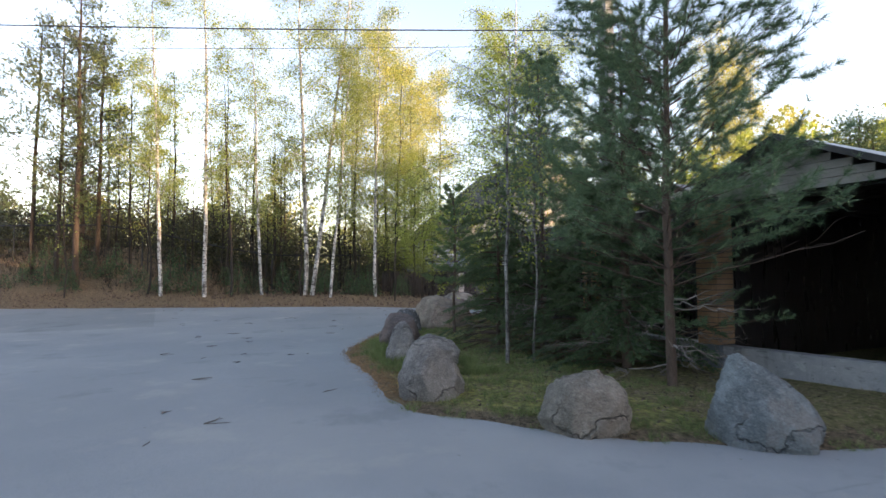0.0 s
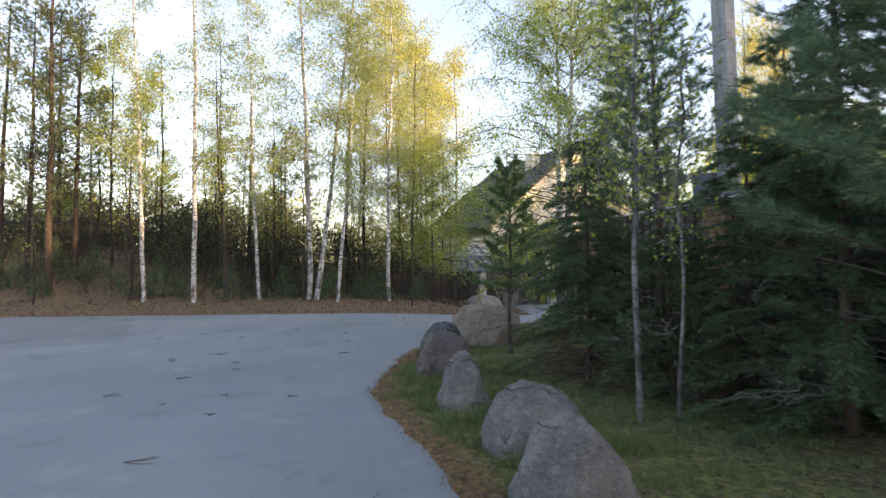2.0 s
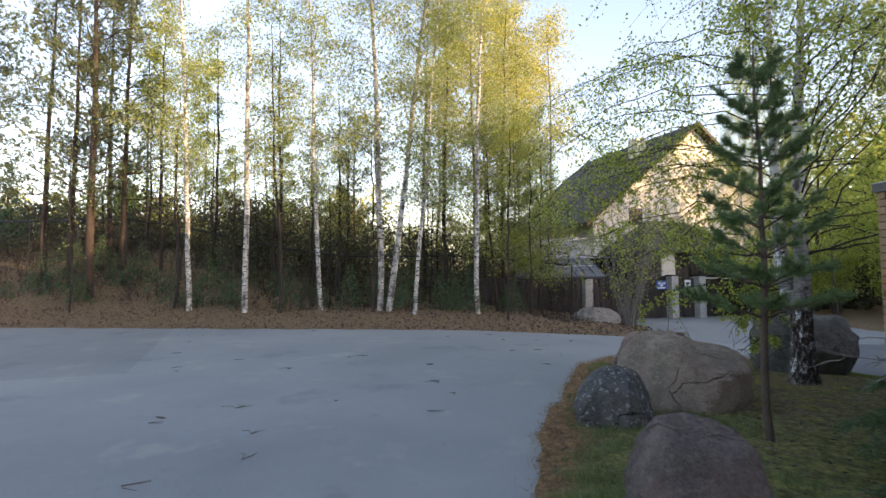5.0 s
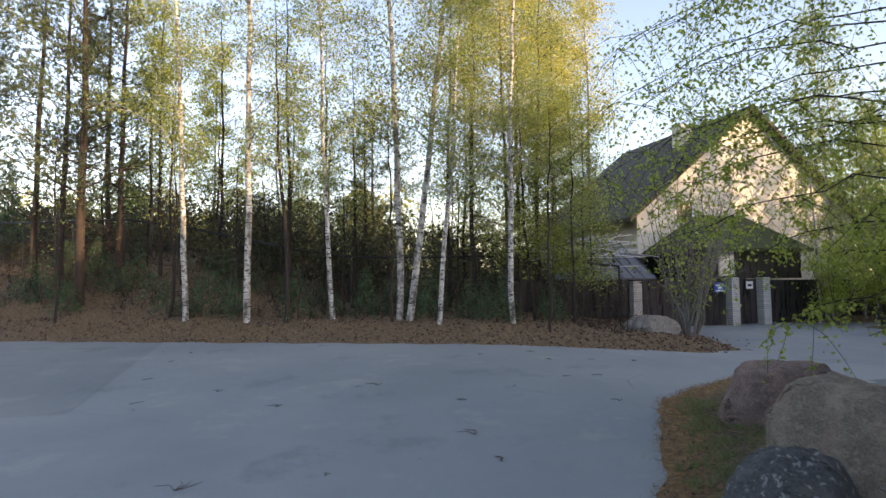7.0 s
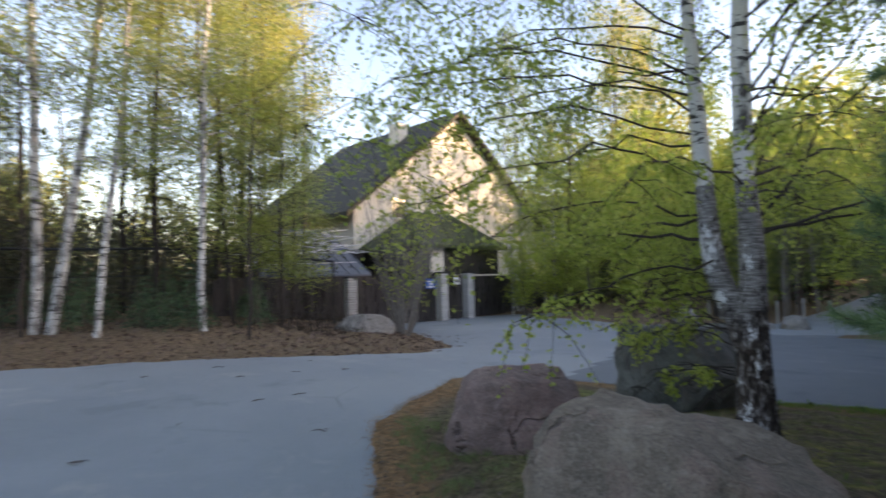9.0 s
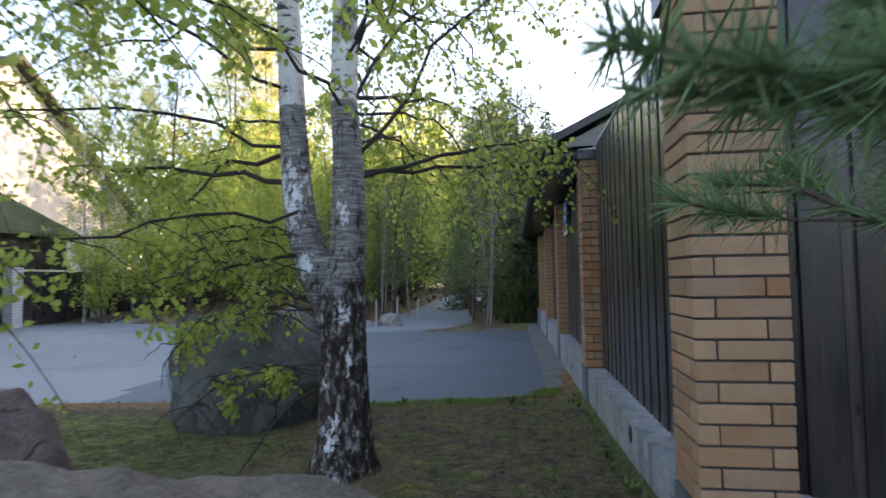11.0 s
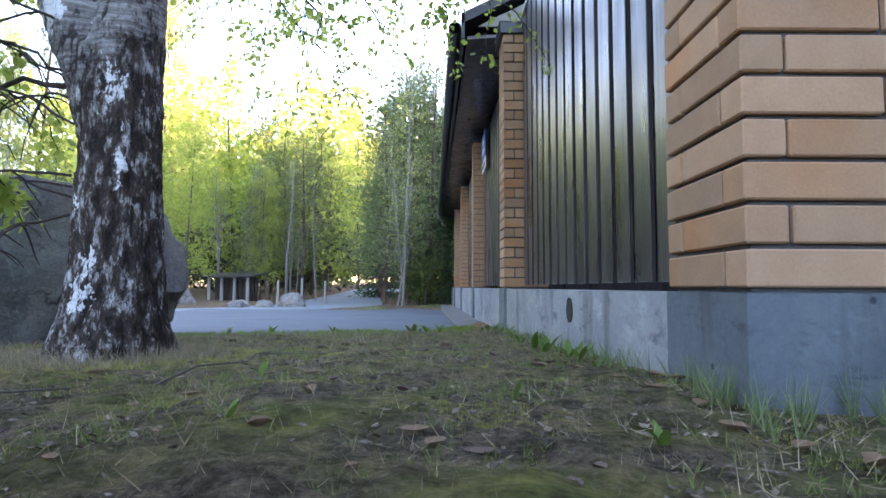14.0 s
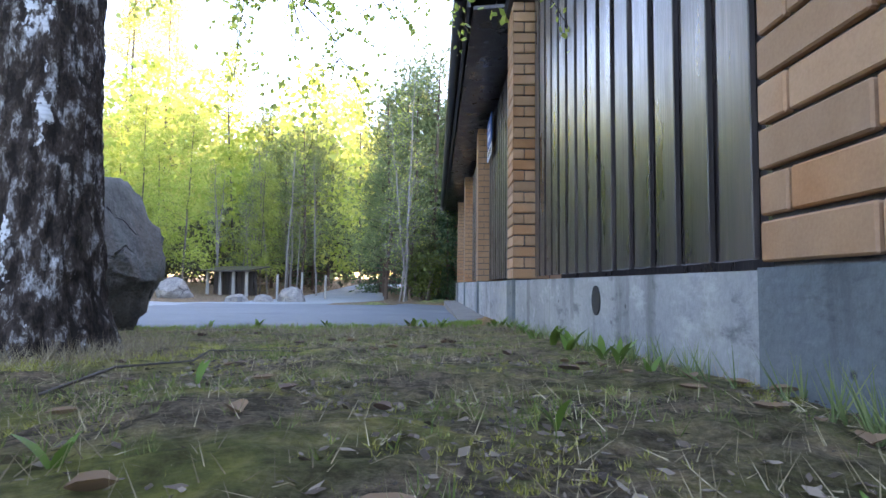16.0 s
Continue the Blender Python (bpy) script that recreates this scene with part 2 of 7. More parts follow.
def old_bark():
    """Dark plated bark with torn white patches, paler towards the upper stems."""
    m, t, p = material("old_birch_bark")

    def value(name):
        n = t.nodes.new("ShaderNodeAttribute")
        n.attribute_name = name
        return n.outputs["Fac"]

    def mixed(op, a, b):
        n = t.nodes.new("ShaderNodeMath")
        n.operation = op
        for k, v in enumerate((a, b)):
            if isinstance(v, (int, float)):
                n.inputs[k].default_value = v
            else:
                t.links.new(v, n.inputs[k])
        return n.outputs[0]

    grain = noise_of(t, coords(t, (75, 75, 38)), 1.0, 8, 0.8)
    lines = noise_of(t, coords(t, (8, 8, 75)), 1.0, 4, 0.65)
    torn = noise_of(t, coords(t, (26, 26, 14)), 1.0, 6, 0.7)
    broad = noise_of(t, coords(t, (5, 5, 2.5)), 1.0, 3, 0.5)
    flake = mixed("ADD", noise_of(t, coords(t, (24, 24, 9)), 1.0, 9, 0.78), mixed("MULTIPLY", mixed("SUBTRACT", value("plate"), 0.5), 0.10))
    plate = ramp(t, flake, [(0.40, (0.016, 0.012, 0.010)), (0.47, (0.044, 0.033, 0.027)), (0.535, (0.07, 0.055, 0.046)), (0.555, (0.20, 0.187, 0.175)), (0.60, (0.27, 0.26, 0.25)), (0.62, (0.48, 0.48, 0.48))])
    gap = mixed("ADD", value("fissure"), mixed("MULTIPLY", mixed("SUBTRACT", grain, 0.5), 0.5))
    dark = blend(t, ramp(t, gap, [(0.12, (1, 1, 1)), (0.3, (0, 0, 0))]), plate, (0.014, 0.010, 0.009))
    grey = ramp(t, lines, [(0.34, (0.09, 0.083, 0.077)), (0.5, (0.21, 0.2, 0.19)), (0.68, (0.40, 0.39, 0.38))])
    white = ramp(t, lines, [(0.30, (0.40, 0.41, 0.42)), (0.55, (0.70, 0.71, 0.72))])
    young = mixed("ADD", mixed("MULTIPLY", mixed("SUBTRACT", 1.0, value("aged")), 0.75), mixed("MULTIPLY", mixed("SUBTRACT", torn, 0.5), 1.3))
    c = blend(t, ramp(t, young, [(0.20, (0, 0, 0)), (0.42, (0.9, 0.9, 0.9))]), dark, blend(t, ramp(t, gap, [(0.05, (0.8, 0.8, 0.8)), (0.4, (0, 0, 0))]), grey, (0.05, 0.043, 0.038)))
    peel = mixed("ADD", mixed("MULTIPLY", value("white"), 0.48), mixed("ADD", mixed("MULTIPLY", mixed("SUBTRACT", torn, 0.5), 1.9), mixed("MULTIPLY", mixed("SUBTRACT", broad, 0.5), 0.7)))
    c = blend(t, ramp(t, peel, [(0.34, (0, 0, 0)), (0.40, (1, 1, 1))]), c, white)
    c = blend(t, ramp(t, gap, [(0.04, (0.9, 0.9, 0.9)), (0.2, (0, 0, 0))]), c, (0.03, 0.024, 0.02))
    t.links.new(c, p.inputs["Base Color"])
    p.inputs["Roughness"].default_value = 0.92
    p.inputs["Specular IOR Level"].default_value = 0.2
    bump(t, p, grain, 0.8, 0.012)
    return m


OLD_BIRCH = old_bark()
UPPER_BIRCH = birch_bark("upper_birch_bark", 0.62, 0.34, 0.44)
LEAF = leaf_material("spring_birch_leaf", (0.17, 0.225, 0.06), (0.26, 0.315, 0.085), (0.38, 0.42, 0.14))
FRESH_LEAF = leaf_material("fresh_birch_leaf", (0.26, 0.34, 0.06), (0.36, 0.44, 0.085), (0.48, 0.52, 0.13), 0.58)
# The warmth of the low sun is put into these three foliage colours.
SUNLIT_GOLD_LEAF = leaf_material("sunlit_golden_leaf", (0.20, 0.255, 0.05), (0.29, 0.345, 0.07), (0.42, 0.45, 0.115))
WARM_NEEDLE = leaf_material("sunlit_pine_needle", (0.07, 0.10, 0.05), (0.105, 0.14, 0.065), (0.165, 0.19, 0.08), 0.2, 0.45)
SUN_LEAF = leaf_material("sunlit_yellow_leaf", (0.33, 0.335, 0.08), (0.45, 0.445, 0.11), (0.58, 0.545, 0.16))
FRESH_NEEDLE = leaf_material("fresh_pine_needle", (0.085, 0.155, 0.065), (0.135, 0.22, 0.095), (0.21, 0.30, 0.13), 0.3, 0.45)
WOOD_NEEDLE = leaf_material("soft_green_needle", (0.12, 0.165, 0.07), (0.185, 0.235, 0.095), (0.27, 0.31, 0.125), 0.45, 0.5)
NEEDLE = leaf_material("pine_needle", (0.079, 0.146, 0.085), (0.128, 0.22, 0.12), (0.207, 0.299, 0.159), 0.28, 0.45)
SPRUCE = leaf_material("spruce_needle", (0.04, 0.075, 0.04), (0.068, 0.12, 0.056), (0.108, 0.175, 0.078), 0.22, 0.5)
NEAR_SPRUCE = leaf_material("young_spruce_needle", (0.06, 0.098, 0.05), (0.095, 0.15, 0.07), (0.145, 0.215, 0.10), 0.3, 0.5)
# Dark leaf tone: the gloom under the trees is put into the colour.
THICKET = leaf_material("shaded_thicket_leaf", (0.04, 0.042, 0.026), (0.07, 0.072, 0.04), (0.12, 0.118, 0.056), 0.3)
SHRUB = leaf_material("shrub_leaf", (0.05, 0.07, 0.018), (0.09, 0.12, 0.025), (0.14, 0.17, 0.035), 0.3)

# ---------------------------------------------------------------- mesh helpers
rng = np.random.default_rng(7)


def smooth(v, a, b):
    k = np.clip((np.asarray(v, float) - a) / (b - a), 0, 1)
    return k * k * (3 - 2 * k)


class Build:
    """Collects points and faces; done() makes one mesh of them."""

    def __init__(self):
        self.v, self.f, self.n = [], [], 0

    def add(self, verts, faces):
        verts = np.asarray(verts, float).reshape(-1, 3)
        self.v.append(verts)
        self.f.append(np.asarray(faces, int) + self.n)
        self.n += len(verts)

    def box(self, x0, x1, y0, y1, z0, z1):
        self.add([(x0, y0, z0), (x1, y0, z0), (x1, y1, z0), (x0, y1, z0), (x0, y0, z1), (x1, y0, z1), (x1, y1, z1), (x0, y1, z1)],
                 [(0, 3, 2, 1), (4, 5, 6, 7), (0, 1, 5, 4), (1, 2, 6, 5), (2, 3, 7, 6), (3, 0, 4, 7)])

    def prism(self, corners, shift):
        """A slab: a flat polygon of four corners, pushed along shift."""
        c = np.asarray(corners, float)
        self.add(np.concatenate([c, c + np.asarray(shift, float)]),
                 [(0, 1, 2, 3), (7, 6, 5, 4), (0, 4, 5, 1), (1, 5, 6, 2), (2, 6, 7, 3), (3, 7, 4, 0)])

    def tube(self, path, radii, sides=6):
        path, radii = np.asarray(path, float), np.asarray(radii, float)
        k = len(path)
        way = np.gradient(path, axis=0)
        way /= np.linalg.norm(way, axis=1)[:, None] + 1e-9
        up = np.where(np.abs(way[:, 2:3]) > 0.9, np.array([[1.0, 0, 0]]), np.array([[0, 0, 1.0]]))
        a = np.cross(way, up)
        a /= np.linalg.norm(a, axis=1)[:, None] + 1e-9
        b = np.cross(way, a)
        ang = np.arange(sides) * 2 * np.pi / sides
        ring = a[:, None] * np.cos(ang)[None, :, None] + b[:, None] * np.sin(ang)[None, :, None]
        v = path[:, None] + ring * radii[:, None, None]
        i, j = np.meshgrid(np.arange(k - 1), np.arange(sides), indexing="ij")
        j2 = (j + 1) % sides
        f = np.stack([i * sides + j, i * sides + j2, (i + 1) * sides + j2, (i + 1) * sides + j], -1).reshape(-1, 4)
        self.add(v.reshape(-1, 3), f)

    def leaves(self, at, length, width, way=None, hang=0.4):
        """Small pointed leaf blades at the places given, turned at random."""
        n = len(at)
        d = rng.normal(size=(n, 3)) if way is None else way + rng.normal(size=(n, 3)) * 0.5
        d[:, 2] -= hang
        d /= np.linalg.norm(d, axis=1)[:, None] + 1e-9
        s = np.cross(d, rng.normal(size=(n, 3)))
        s /= np.linalg.norm(s, axis=1)[:, None] + 1e-9
        size = rng.uniform(0.7, 1.25, (n, 1))
        L, W = d * length * size, s * width * size * 0.5
        v = np.stack([at, at + L * 0.45 + W, at + L, at + L * 0.45 - W], 1)
        self.add(v.reshape(-1, 3), np.arange(n * 4).reshape(n, 4))

    def specks(self, at, size, hang=0.3):
        """Far leaves: one small three-cornered blade each."""
        n = len(at)
        d = rng.normal(size=(n, 3))
        d[:, 2] -= hang
        d /= np.linalg.norm(d, axis=1)[:, None] + 1e-9
        s = np.cross(d, rng.normal(size=(n, 3)))
        s /= np.linalg.norm(s, axis=1)[:, None] + 1e-9
        k = size * rng.uniform(0.7, 1.3, (n, 1))
        v = np.stack([at - s * k * 0.5, at + s * k * 0.5, at + d * k * 1.1], 1)
        self.add(v.reshape(-1, 3), np.arange(n * 3).reshape(n, 3))

    def needles(self, at, way, count, length, width, spread=0.8):
        """Tufts of thin three-sided needles round each place, fanned about way."""
        n = len(at)
        p = np.repeat(at, count, 0)
        d = np.repeat(way, count, 0) + rng.normal(size=(n * count, 3)) * spread
        d /= np.linalg.norm(d, axis=1)[:, None] + 1e-9
        s = np.cross(d, rng.normal(size=d.shape))
        s /= np.linalg.norm(s, axis=1)[:, None] + 1e-9
        L = d * length * rng.uniform(0.7, 1.15, (len(d), 1))
        v = np.stack([p - s * width / 2, p + s * width / 2, p + L], 1)
        self.add(v.reshape(-1, 3), np.arange(len(d) * 3).reshape(-1, 3))

    def mesh(self, name, mat, smooth_shade=False):
        m = bpy.data.meshes.new(name)
        if self.v:
            v = np.concatenate(self.v)
            m.vertices.add(len(v))
            m.vertices.foreach_set("co", v.ravel())
            sizes = np.concatenate([np.full(len(f), f.shape[1]) for f in self.f])
            loops = np.concatenate([f.ravel() for f in self.f])
            m.loops.add(len(loops))
            m.loops.foreach_set("vertex_index", loops)
            m.polygons.add(len(sizes))
            starts = np.concatenate([[0], np.cumsum(sizes)[:-1]])
            m.polygons.foreach_set("loop_start", starts)
            m.polygons.foreach_set("use_smooth", np.full(len(sizes), smooth_shade))
            m.update(calc_edges=True)
        m.materials.append(mat)
        return m


def thing(name, label, category, group="", at=(0, 0, 0), turn=0.0, scale=1.0):
    ob = tagged(new(name), label, category, group)
    ob.matrix_basis = Matrix.Translation(at) @ Matrix.Rotation(turn, 4, "Z") @ Matrix.Scale(scale, 4)
    return ob


def part(name, build, mat, parent, label="", smooth_shade=False):
    data = build if isinstance(build, bpy.types.Mesh) else build.mesh(name, mat, smooth_shade)
    ob = new(name, data)
    ob.parent = parent
    if label:
        ob["label"] = label
    return ob


def bevelled_box(name, size, mat, width=0.004):
    """A box mesh about its own middle with a small chamfer all round."""
    bm = bmesh.new()
    bmesh.ops.create_cube(bm, size=1)
    bmesh.ops.scale(bm, vec=size, verts=bm.verts)
    bmesh.ops.bevel(bm, geom=bm.edges[:], offset=width, segments=1, affect="EDGES")
    m = bpy.data.meshes.new(name)
    bm.to_mesh(m)
    bm.free()
    m.materials.append(mat)
    return m


# ---------------------------------------------------------------- ground
ROAD_N, ROAD_S = np.array([-0.887, 0.461]), np.array([0.461, 0.887])
GRASS = [(11.5, -0.5), (10.6, -2.5), (10.0, -3.86), (9.25, -4.72), (8.6, -5.2), (7.7, -5.8), (6.85, -6.25), (6.1, -6.16), (4.4, -5.83), (2.8, -5.66), (1.8, -5.47), (0.45, -4.87), (-1.2, -3.82),
         (-2.25, -3.2), (-3.5, -2.2), (-4.35, -1.45), (-5.83, -0.4), (-6.3, 0.75), (-7.1, 2.3), (-6.6, 3.4), (-5.0, 3.75), (-2.7, 3.85), (-1.7, 4.13),
         (-0.75, 4.5), (-0.45, 5.2), (-0.2, 8), (-0.2, 15.2), (-1.6, 15.4), (-2.7, 17.6), (-3.5, 26), (-1.5, 45), (60, 45), (60, -0.5)]
WOODS = [(-5.7, 27), (-6.1, 19.5), (-7.3, 15.4), (-9.8, 14.4), (-14.5, 15.4), (-15.5, 22), (-14, 70), (-4, 70)]
ISLAND = [(-1.7, 15.0), (-2.6, 14.3), (-4.1, 13.9), (-4.6, 14.3), (-3.6, 16.2), (-2.9, 17.6), (-2.3, 17.6)]


def inside(x, y, poly):
    """Distance to the outline of poly, positive within it."""
    d, odd = np.full(x.shape, 1e9), np.zeros(x.shape, bool)
    for (ax, ay), (bx, by) in zip(poly, poly[1:] + poly[:1]):
        ex, ey = bx - ax, by - ay
        k = np.clip(((x - ax) * ex + (y - ay) * ey) / (ex * ex + ey * ey), 0, 1)
        d = np.minimum(d, np.hypot(x - ax - k * ex, y - ay - k * ey))
        if ay != by:
            odd ^= ((ay > y) != (by > y)) & (x < (bx - ax) * (y - ay) / (by - ay) + ax)
    return np.where(odd, d, -d)


def waves(x, y, seed, size):
    r = np.random.default_rng(seed)
    out = np.zeros_like(x)
    for k in range(7):
        a, f, p = r.uniform(0, 6.28), r.uniform(0.6, 2.2) / size, r.uniform(0, 6.28)
        out += np.sin((x * np.cos(a) + y * np.sin(a)) * f * 6.28 + p)
    return out / 7


def across(x, y):
    """Metres beyond the far edge of the road."""
    return (x + 12.54) * ROAD_N[0] + (y + 1.38) * ROAD_N[1]


def road_rise(x, y):
    """The gentle rise of the road towards its far edge."""
    return 0.28 * smooth(across(x, y), -9, 0) * (0.3 + 0.7 * smooth(-(x * ROAD_S[0] + y * ROAD_S[1]), -1, 7))


def yard_dip(x, y):
    """The yard along the fence falls away from the lawn."""
    return (0.55 * smooth(y, 17, 36) - 0.27 * smooth(y, 4.3, 15)) * smooth(x, -13, -7)


def height(x, y):
    x, y = np.asarray(x, float), np.asarray(y, float)
    n, s = across(x, y), x * ROAD_S[0] + y * ROAD_S[1]
    low = np.full(x.shape, -0.07)
    g = np.maximum(np.maximum(inside(x, y, GRASS), inside(x, y, ISLAND)), inside(x, y, WOODS)) + waves(x, y, 3, 1.2) * 0.10
    lawn = low + smooth(g, -0.12, 0.28) * 0.10 + smooth(g, 0.1, 1.5) * (0.06 + 0.02 * waves(x, y, 5, 1.5))
    lawn += 0.14 * np.exp(-((x + 0.6) ** 2 / 9 + (y + 0.2) ** 2 / 5)) * smooth(g, 0.0, 1.2)
    n2 = n + waves(x, y, 9, 2.0) * 0.12
    side, left = smooth(-s, -0.5, 7), smooth(-s, 10, 24)
    bank = -0.07 + smooth(n2, -0.1, 0.25) * 0.10 + smooth(n2, 0.0, 2.8) * (0.08 + 0.34 * side + 0.2 * left) + np.clip(n2 - 2.4, 0, 12) * (0.01 + 0.04 * side + 0.10 * left)
    bank += 1.3 * smooth(n2, 2.2, 6.5) * smooth(-s, 11, 22)
    bank += 0.08 * smooth(n2, 0.4, 3) * waves(x, y, 11, 2.5)
    bank = bank - (bank + 0.09) * smooth(s, -0.9, 0.6) * (1 - smooth(n, 11, 13))
    far = smooth(np.hypot(x, y), 60, 400) * 3
    return np.maximum(lawn, bank) + road_rise(x, y) + yard_dip(x, y) + far


def ground_at(x, y):
    return float(height(np.array([x]), np.array([y]))[0])


def spaced(lo, hi, fine_lo, fine_hi, step):
    mid = np.arange(fine_lo, fine_hi + step / 2, step)
    def tail(a, b):
        out, d, p = [], step, a
        sign = 1 if b > a else -1
        while abs(p - a) < abs(b - a):
            d *= 1.13
            p += sign * d
            out.append(p)
        return out
    return np.concatenate([np.array(tail(fine_lo, lo))[::-1], mid, np.array(tail(fine_hi, hi))])


def sheet(name, xs, ys, fn, mat):
    X, Y = np.meshgrid(xs, ys, indexing="ij")
    Z = fn(X, Y)
    b = Build()
    i, j = np.meshgrid(np.arange(len(xs) - 1), np.arange(len(ys) - 1), indexing="ij")
    w = len(ys)
    f = np.stack([i * w + j, (i + 1) * w + j, (i + 1) * w + j + 1, i * w + j + 1], -1).reshape(-1, 4)
    b.add(np.stack([X, Y, Z], -1).reshape(-1, 3), f)
    return new(name, b.mesh(name, mat, True))


def ground_material(name="grass_and_litter", k=1.0, moss=(1.0, 1.0, 1.0)):
    m, t, p = material(name)
    v = world_coords(t)
    big, mid, fine = noise_of(t, v, 0.5, 5), noise_of(t, v, 5, 6, 0.7), noise_of(t, v, 70, 8, 0.85)
    green = ramp(t, mid, [(0.3, (0.05, 0.072, 0.026)), (0.5, (0.12, 0.15, 0.05)), (0.7, (0.245, 0.245, 0.085))])
    brown = ramp(t, fine, [(0.25, (0.05, 0.036, 0.028)), (0.5, (0.15, 0.11, 0.083)), (0.72, (0.34, 0.27, 0.205))])
    speck = noise_of(t, v, 26, 5, 0.75)
    brown = blend(t, ramp(t, speck, [(0.40, (0.85, 0.85, 0.85)), (0.50, (0, 0, 0))]), brown, (0.025, 0.02, 0.017))
    green = blend(t, 1.0, green, moss, "MULTIPLY")
    brown = blend(t, 1.0, brown, (k, k, k), "MULTIPLY")
    mask = t.nodes.new("ShaderNodeAttribute")
    mask.attribute_name = "litter"
    add = t.nodes.new("ShaderNodeMath")
    add.operation = "MULTIPLY_ADD"
    t.links.new(mid, add.inputs[0])
    add.inputs[1].default_value = 0.9
    t.links.new(mask.outputs["Fac"], add.inputs[2])
    k = ramp(t, add.outputs[0], [(0.55, (0, 0, 0)), (0.95, (1, 1, 1))])
    edge = t.nodes.new("ShaderNodeAttribute")
    edge.attribute_name = "verge"
    brown = blend(t, edge.outputs["Fac"], brown, ramp(t, fine, [(0.25, (0.14, 0.075, 0.04)), (0.75, (0.42, 0.25, 0.13))]))
    c = blend(t, k, green, brown)
    mottle = noise_of(t, v, 12, 7, 0.75)
    c = blend(t, 1.0, c, ramp(t, mottle, [(0.36, (0.34, 0.32, 0.28)), (0.5, (1.2, 1.2, 1.15)), (0.64, (2.2, 2.1, 1.85))]), "MULTIPLY")
    c = blend(t, 0.3, c, ramp(t, fine, [(0.3, (0.025, 0.022, 0.013)), (0.75, (0.32, 0.28, 0.17))]))
    t.links.new(c, p.inputs["Base Color"])
    p.inputs["Roughness"].default_value = 0.95
    p.inputs["Specular IOR Level"].default_value = 0.1
    lumps = t.nodes.new("ShaderNodeMath")
    t.links.new(fine, lumps.inputs[0])
    t.links.new(noise_of(t, v, 14, 4, 0.6), lumps.inputs[1])
    bump(t, p, lumps.outputs[0], 1.0, 0.04)
    return m


gx, gy = spaced(-900, 900, -8, 11, 0.13), spaced(-900, 900, -6.8, 5, 0.13)
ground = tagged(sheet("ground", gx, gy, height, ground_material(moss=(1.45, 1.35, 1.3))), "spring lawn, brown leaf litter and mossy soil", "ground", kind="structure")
X, Y = np.meshgrid(gx, gy, indexing="ij")
nn = across(X, Y)
gg = inside(X, Y, GRASS)
litter = np.where(nn > -1, 0.55, 0.0) + np.where(gg > -0.5, 0.62 * (1 - smooth(gg, 0.1 + 0.35 * smooth(-X, -0.5, 2.5), 0.75 + 0.9 * smooth(-X, -0.5, 2.5))), 0) + 0.42 * np.exp(-((X + 0.9) ** 2 / 5 + (Y - 0.8) ** 2 / 7)) + np.where((Y > -3.6) & (X > 1.5), 0.3, 0)
a = ground.data.attributes.new("litter", "FLOAT", "POINT")
a.data.foreach_set("value", litter.ravel().astype(np.float32))
verge = np.where(nn < -2, (1 - smooth(np.abs(gg - 0.12), 0.3, 0.75)) * (1 - smooth(X, 5.5, 7.0)), 0.25)
a = ground.data.attributes.new("verge", "FLOAT", "POINT")
a.data.foreach_set("value", verge.ravel().astype(np.float32))
rx, ry = spaced(-120, 60, -30, 16, 0.5), spaced(-80, 90, -20, 20, 0.5)
road = tagged(sheet("road", rx, ry, lambda x, y: 0.006 * waves(x, y, 21, 6.0) + road_rise(x, y) + yard_dip(x, y) - 0.3 * smooth(across(x, y), 0.8, 2.0) * smooth(-(x * ROAD_S[0] + y * ROAD_S[1]), -1.0, 0.5), ASPHALT), "worn grey asphalt road and driveway", "road", kind="structure")

YARD = [(-5.6, 3.2), (0.2, 3.2), (0.0, 15.6), (-2.2, 16.2), (-5.0, 15.2), (-7.6, 15.2), (-6.8, 9.0)]


def yard_height(x, y):
    d = inside(x, y, YARD)
    return 0.006 * waves(x, y, 21, 6.0) + road_rise(x, y) + yard_dip(x, y) + np.where(d > 0, 0.006, -0.05)


tagged(sheet("yard_pavement", np.arange(-8, 0.61, 0.2), np.arange(3.0, 17.0, 0.2), yard_height, NEW_ASPHALT), "darker, newer asphalt in the yard along the fence", "pavement", kind="structure")


def patch_height(x, y):
    return 0.006 * waves(x, y, 21, 6.0) + road_rise(x, y) + np.where(across(x, y) < -0.05, 0.005, -0.1)


tagged(sheet("road_patch", np.arange(-19, -7.9, 0.25), np.arange(-16.85, -8.8, 0.25), patch_height, asphalt("patched_asphalt", 0.95)), "slightly darker relaid strip of asphalt with a straight seam", "pavement", kind="structure")

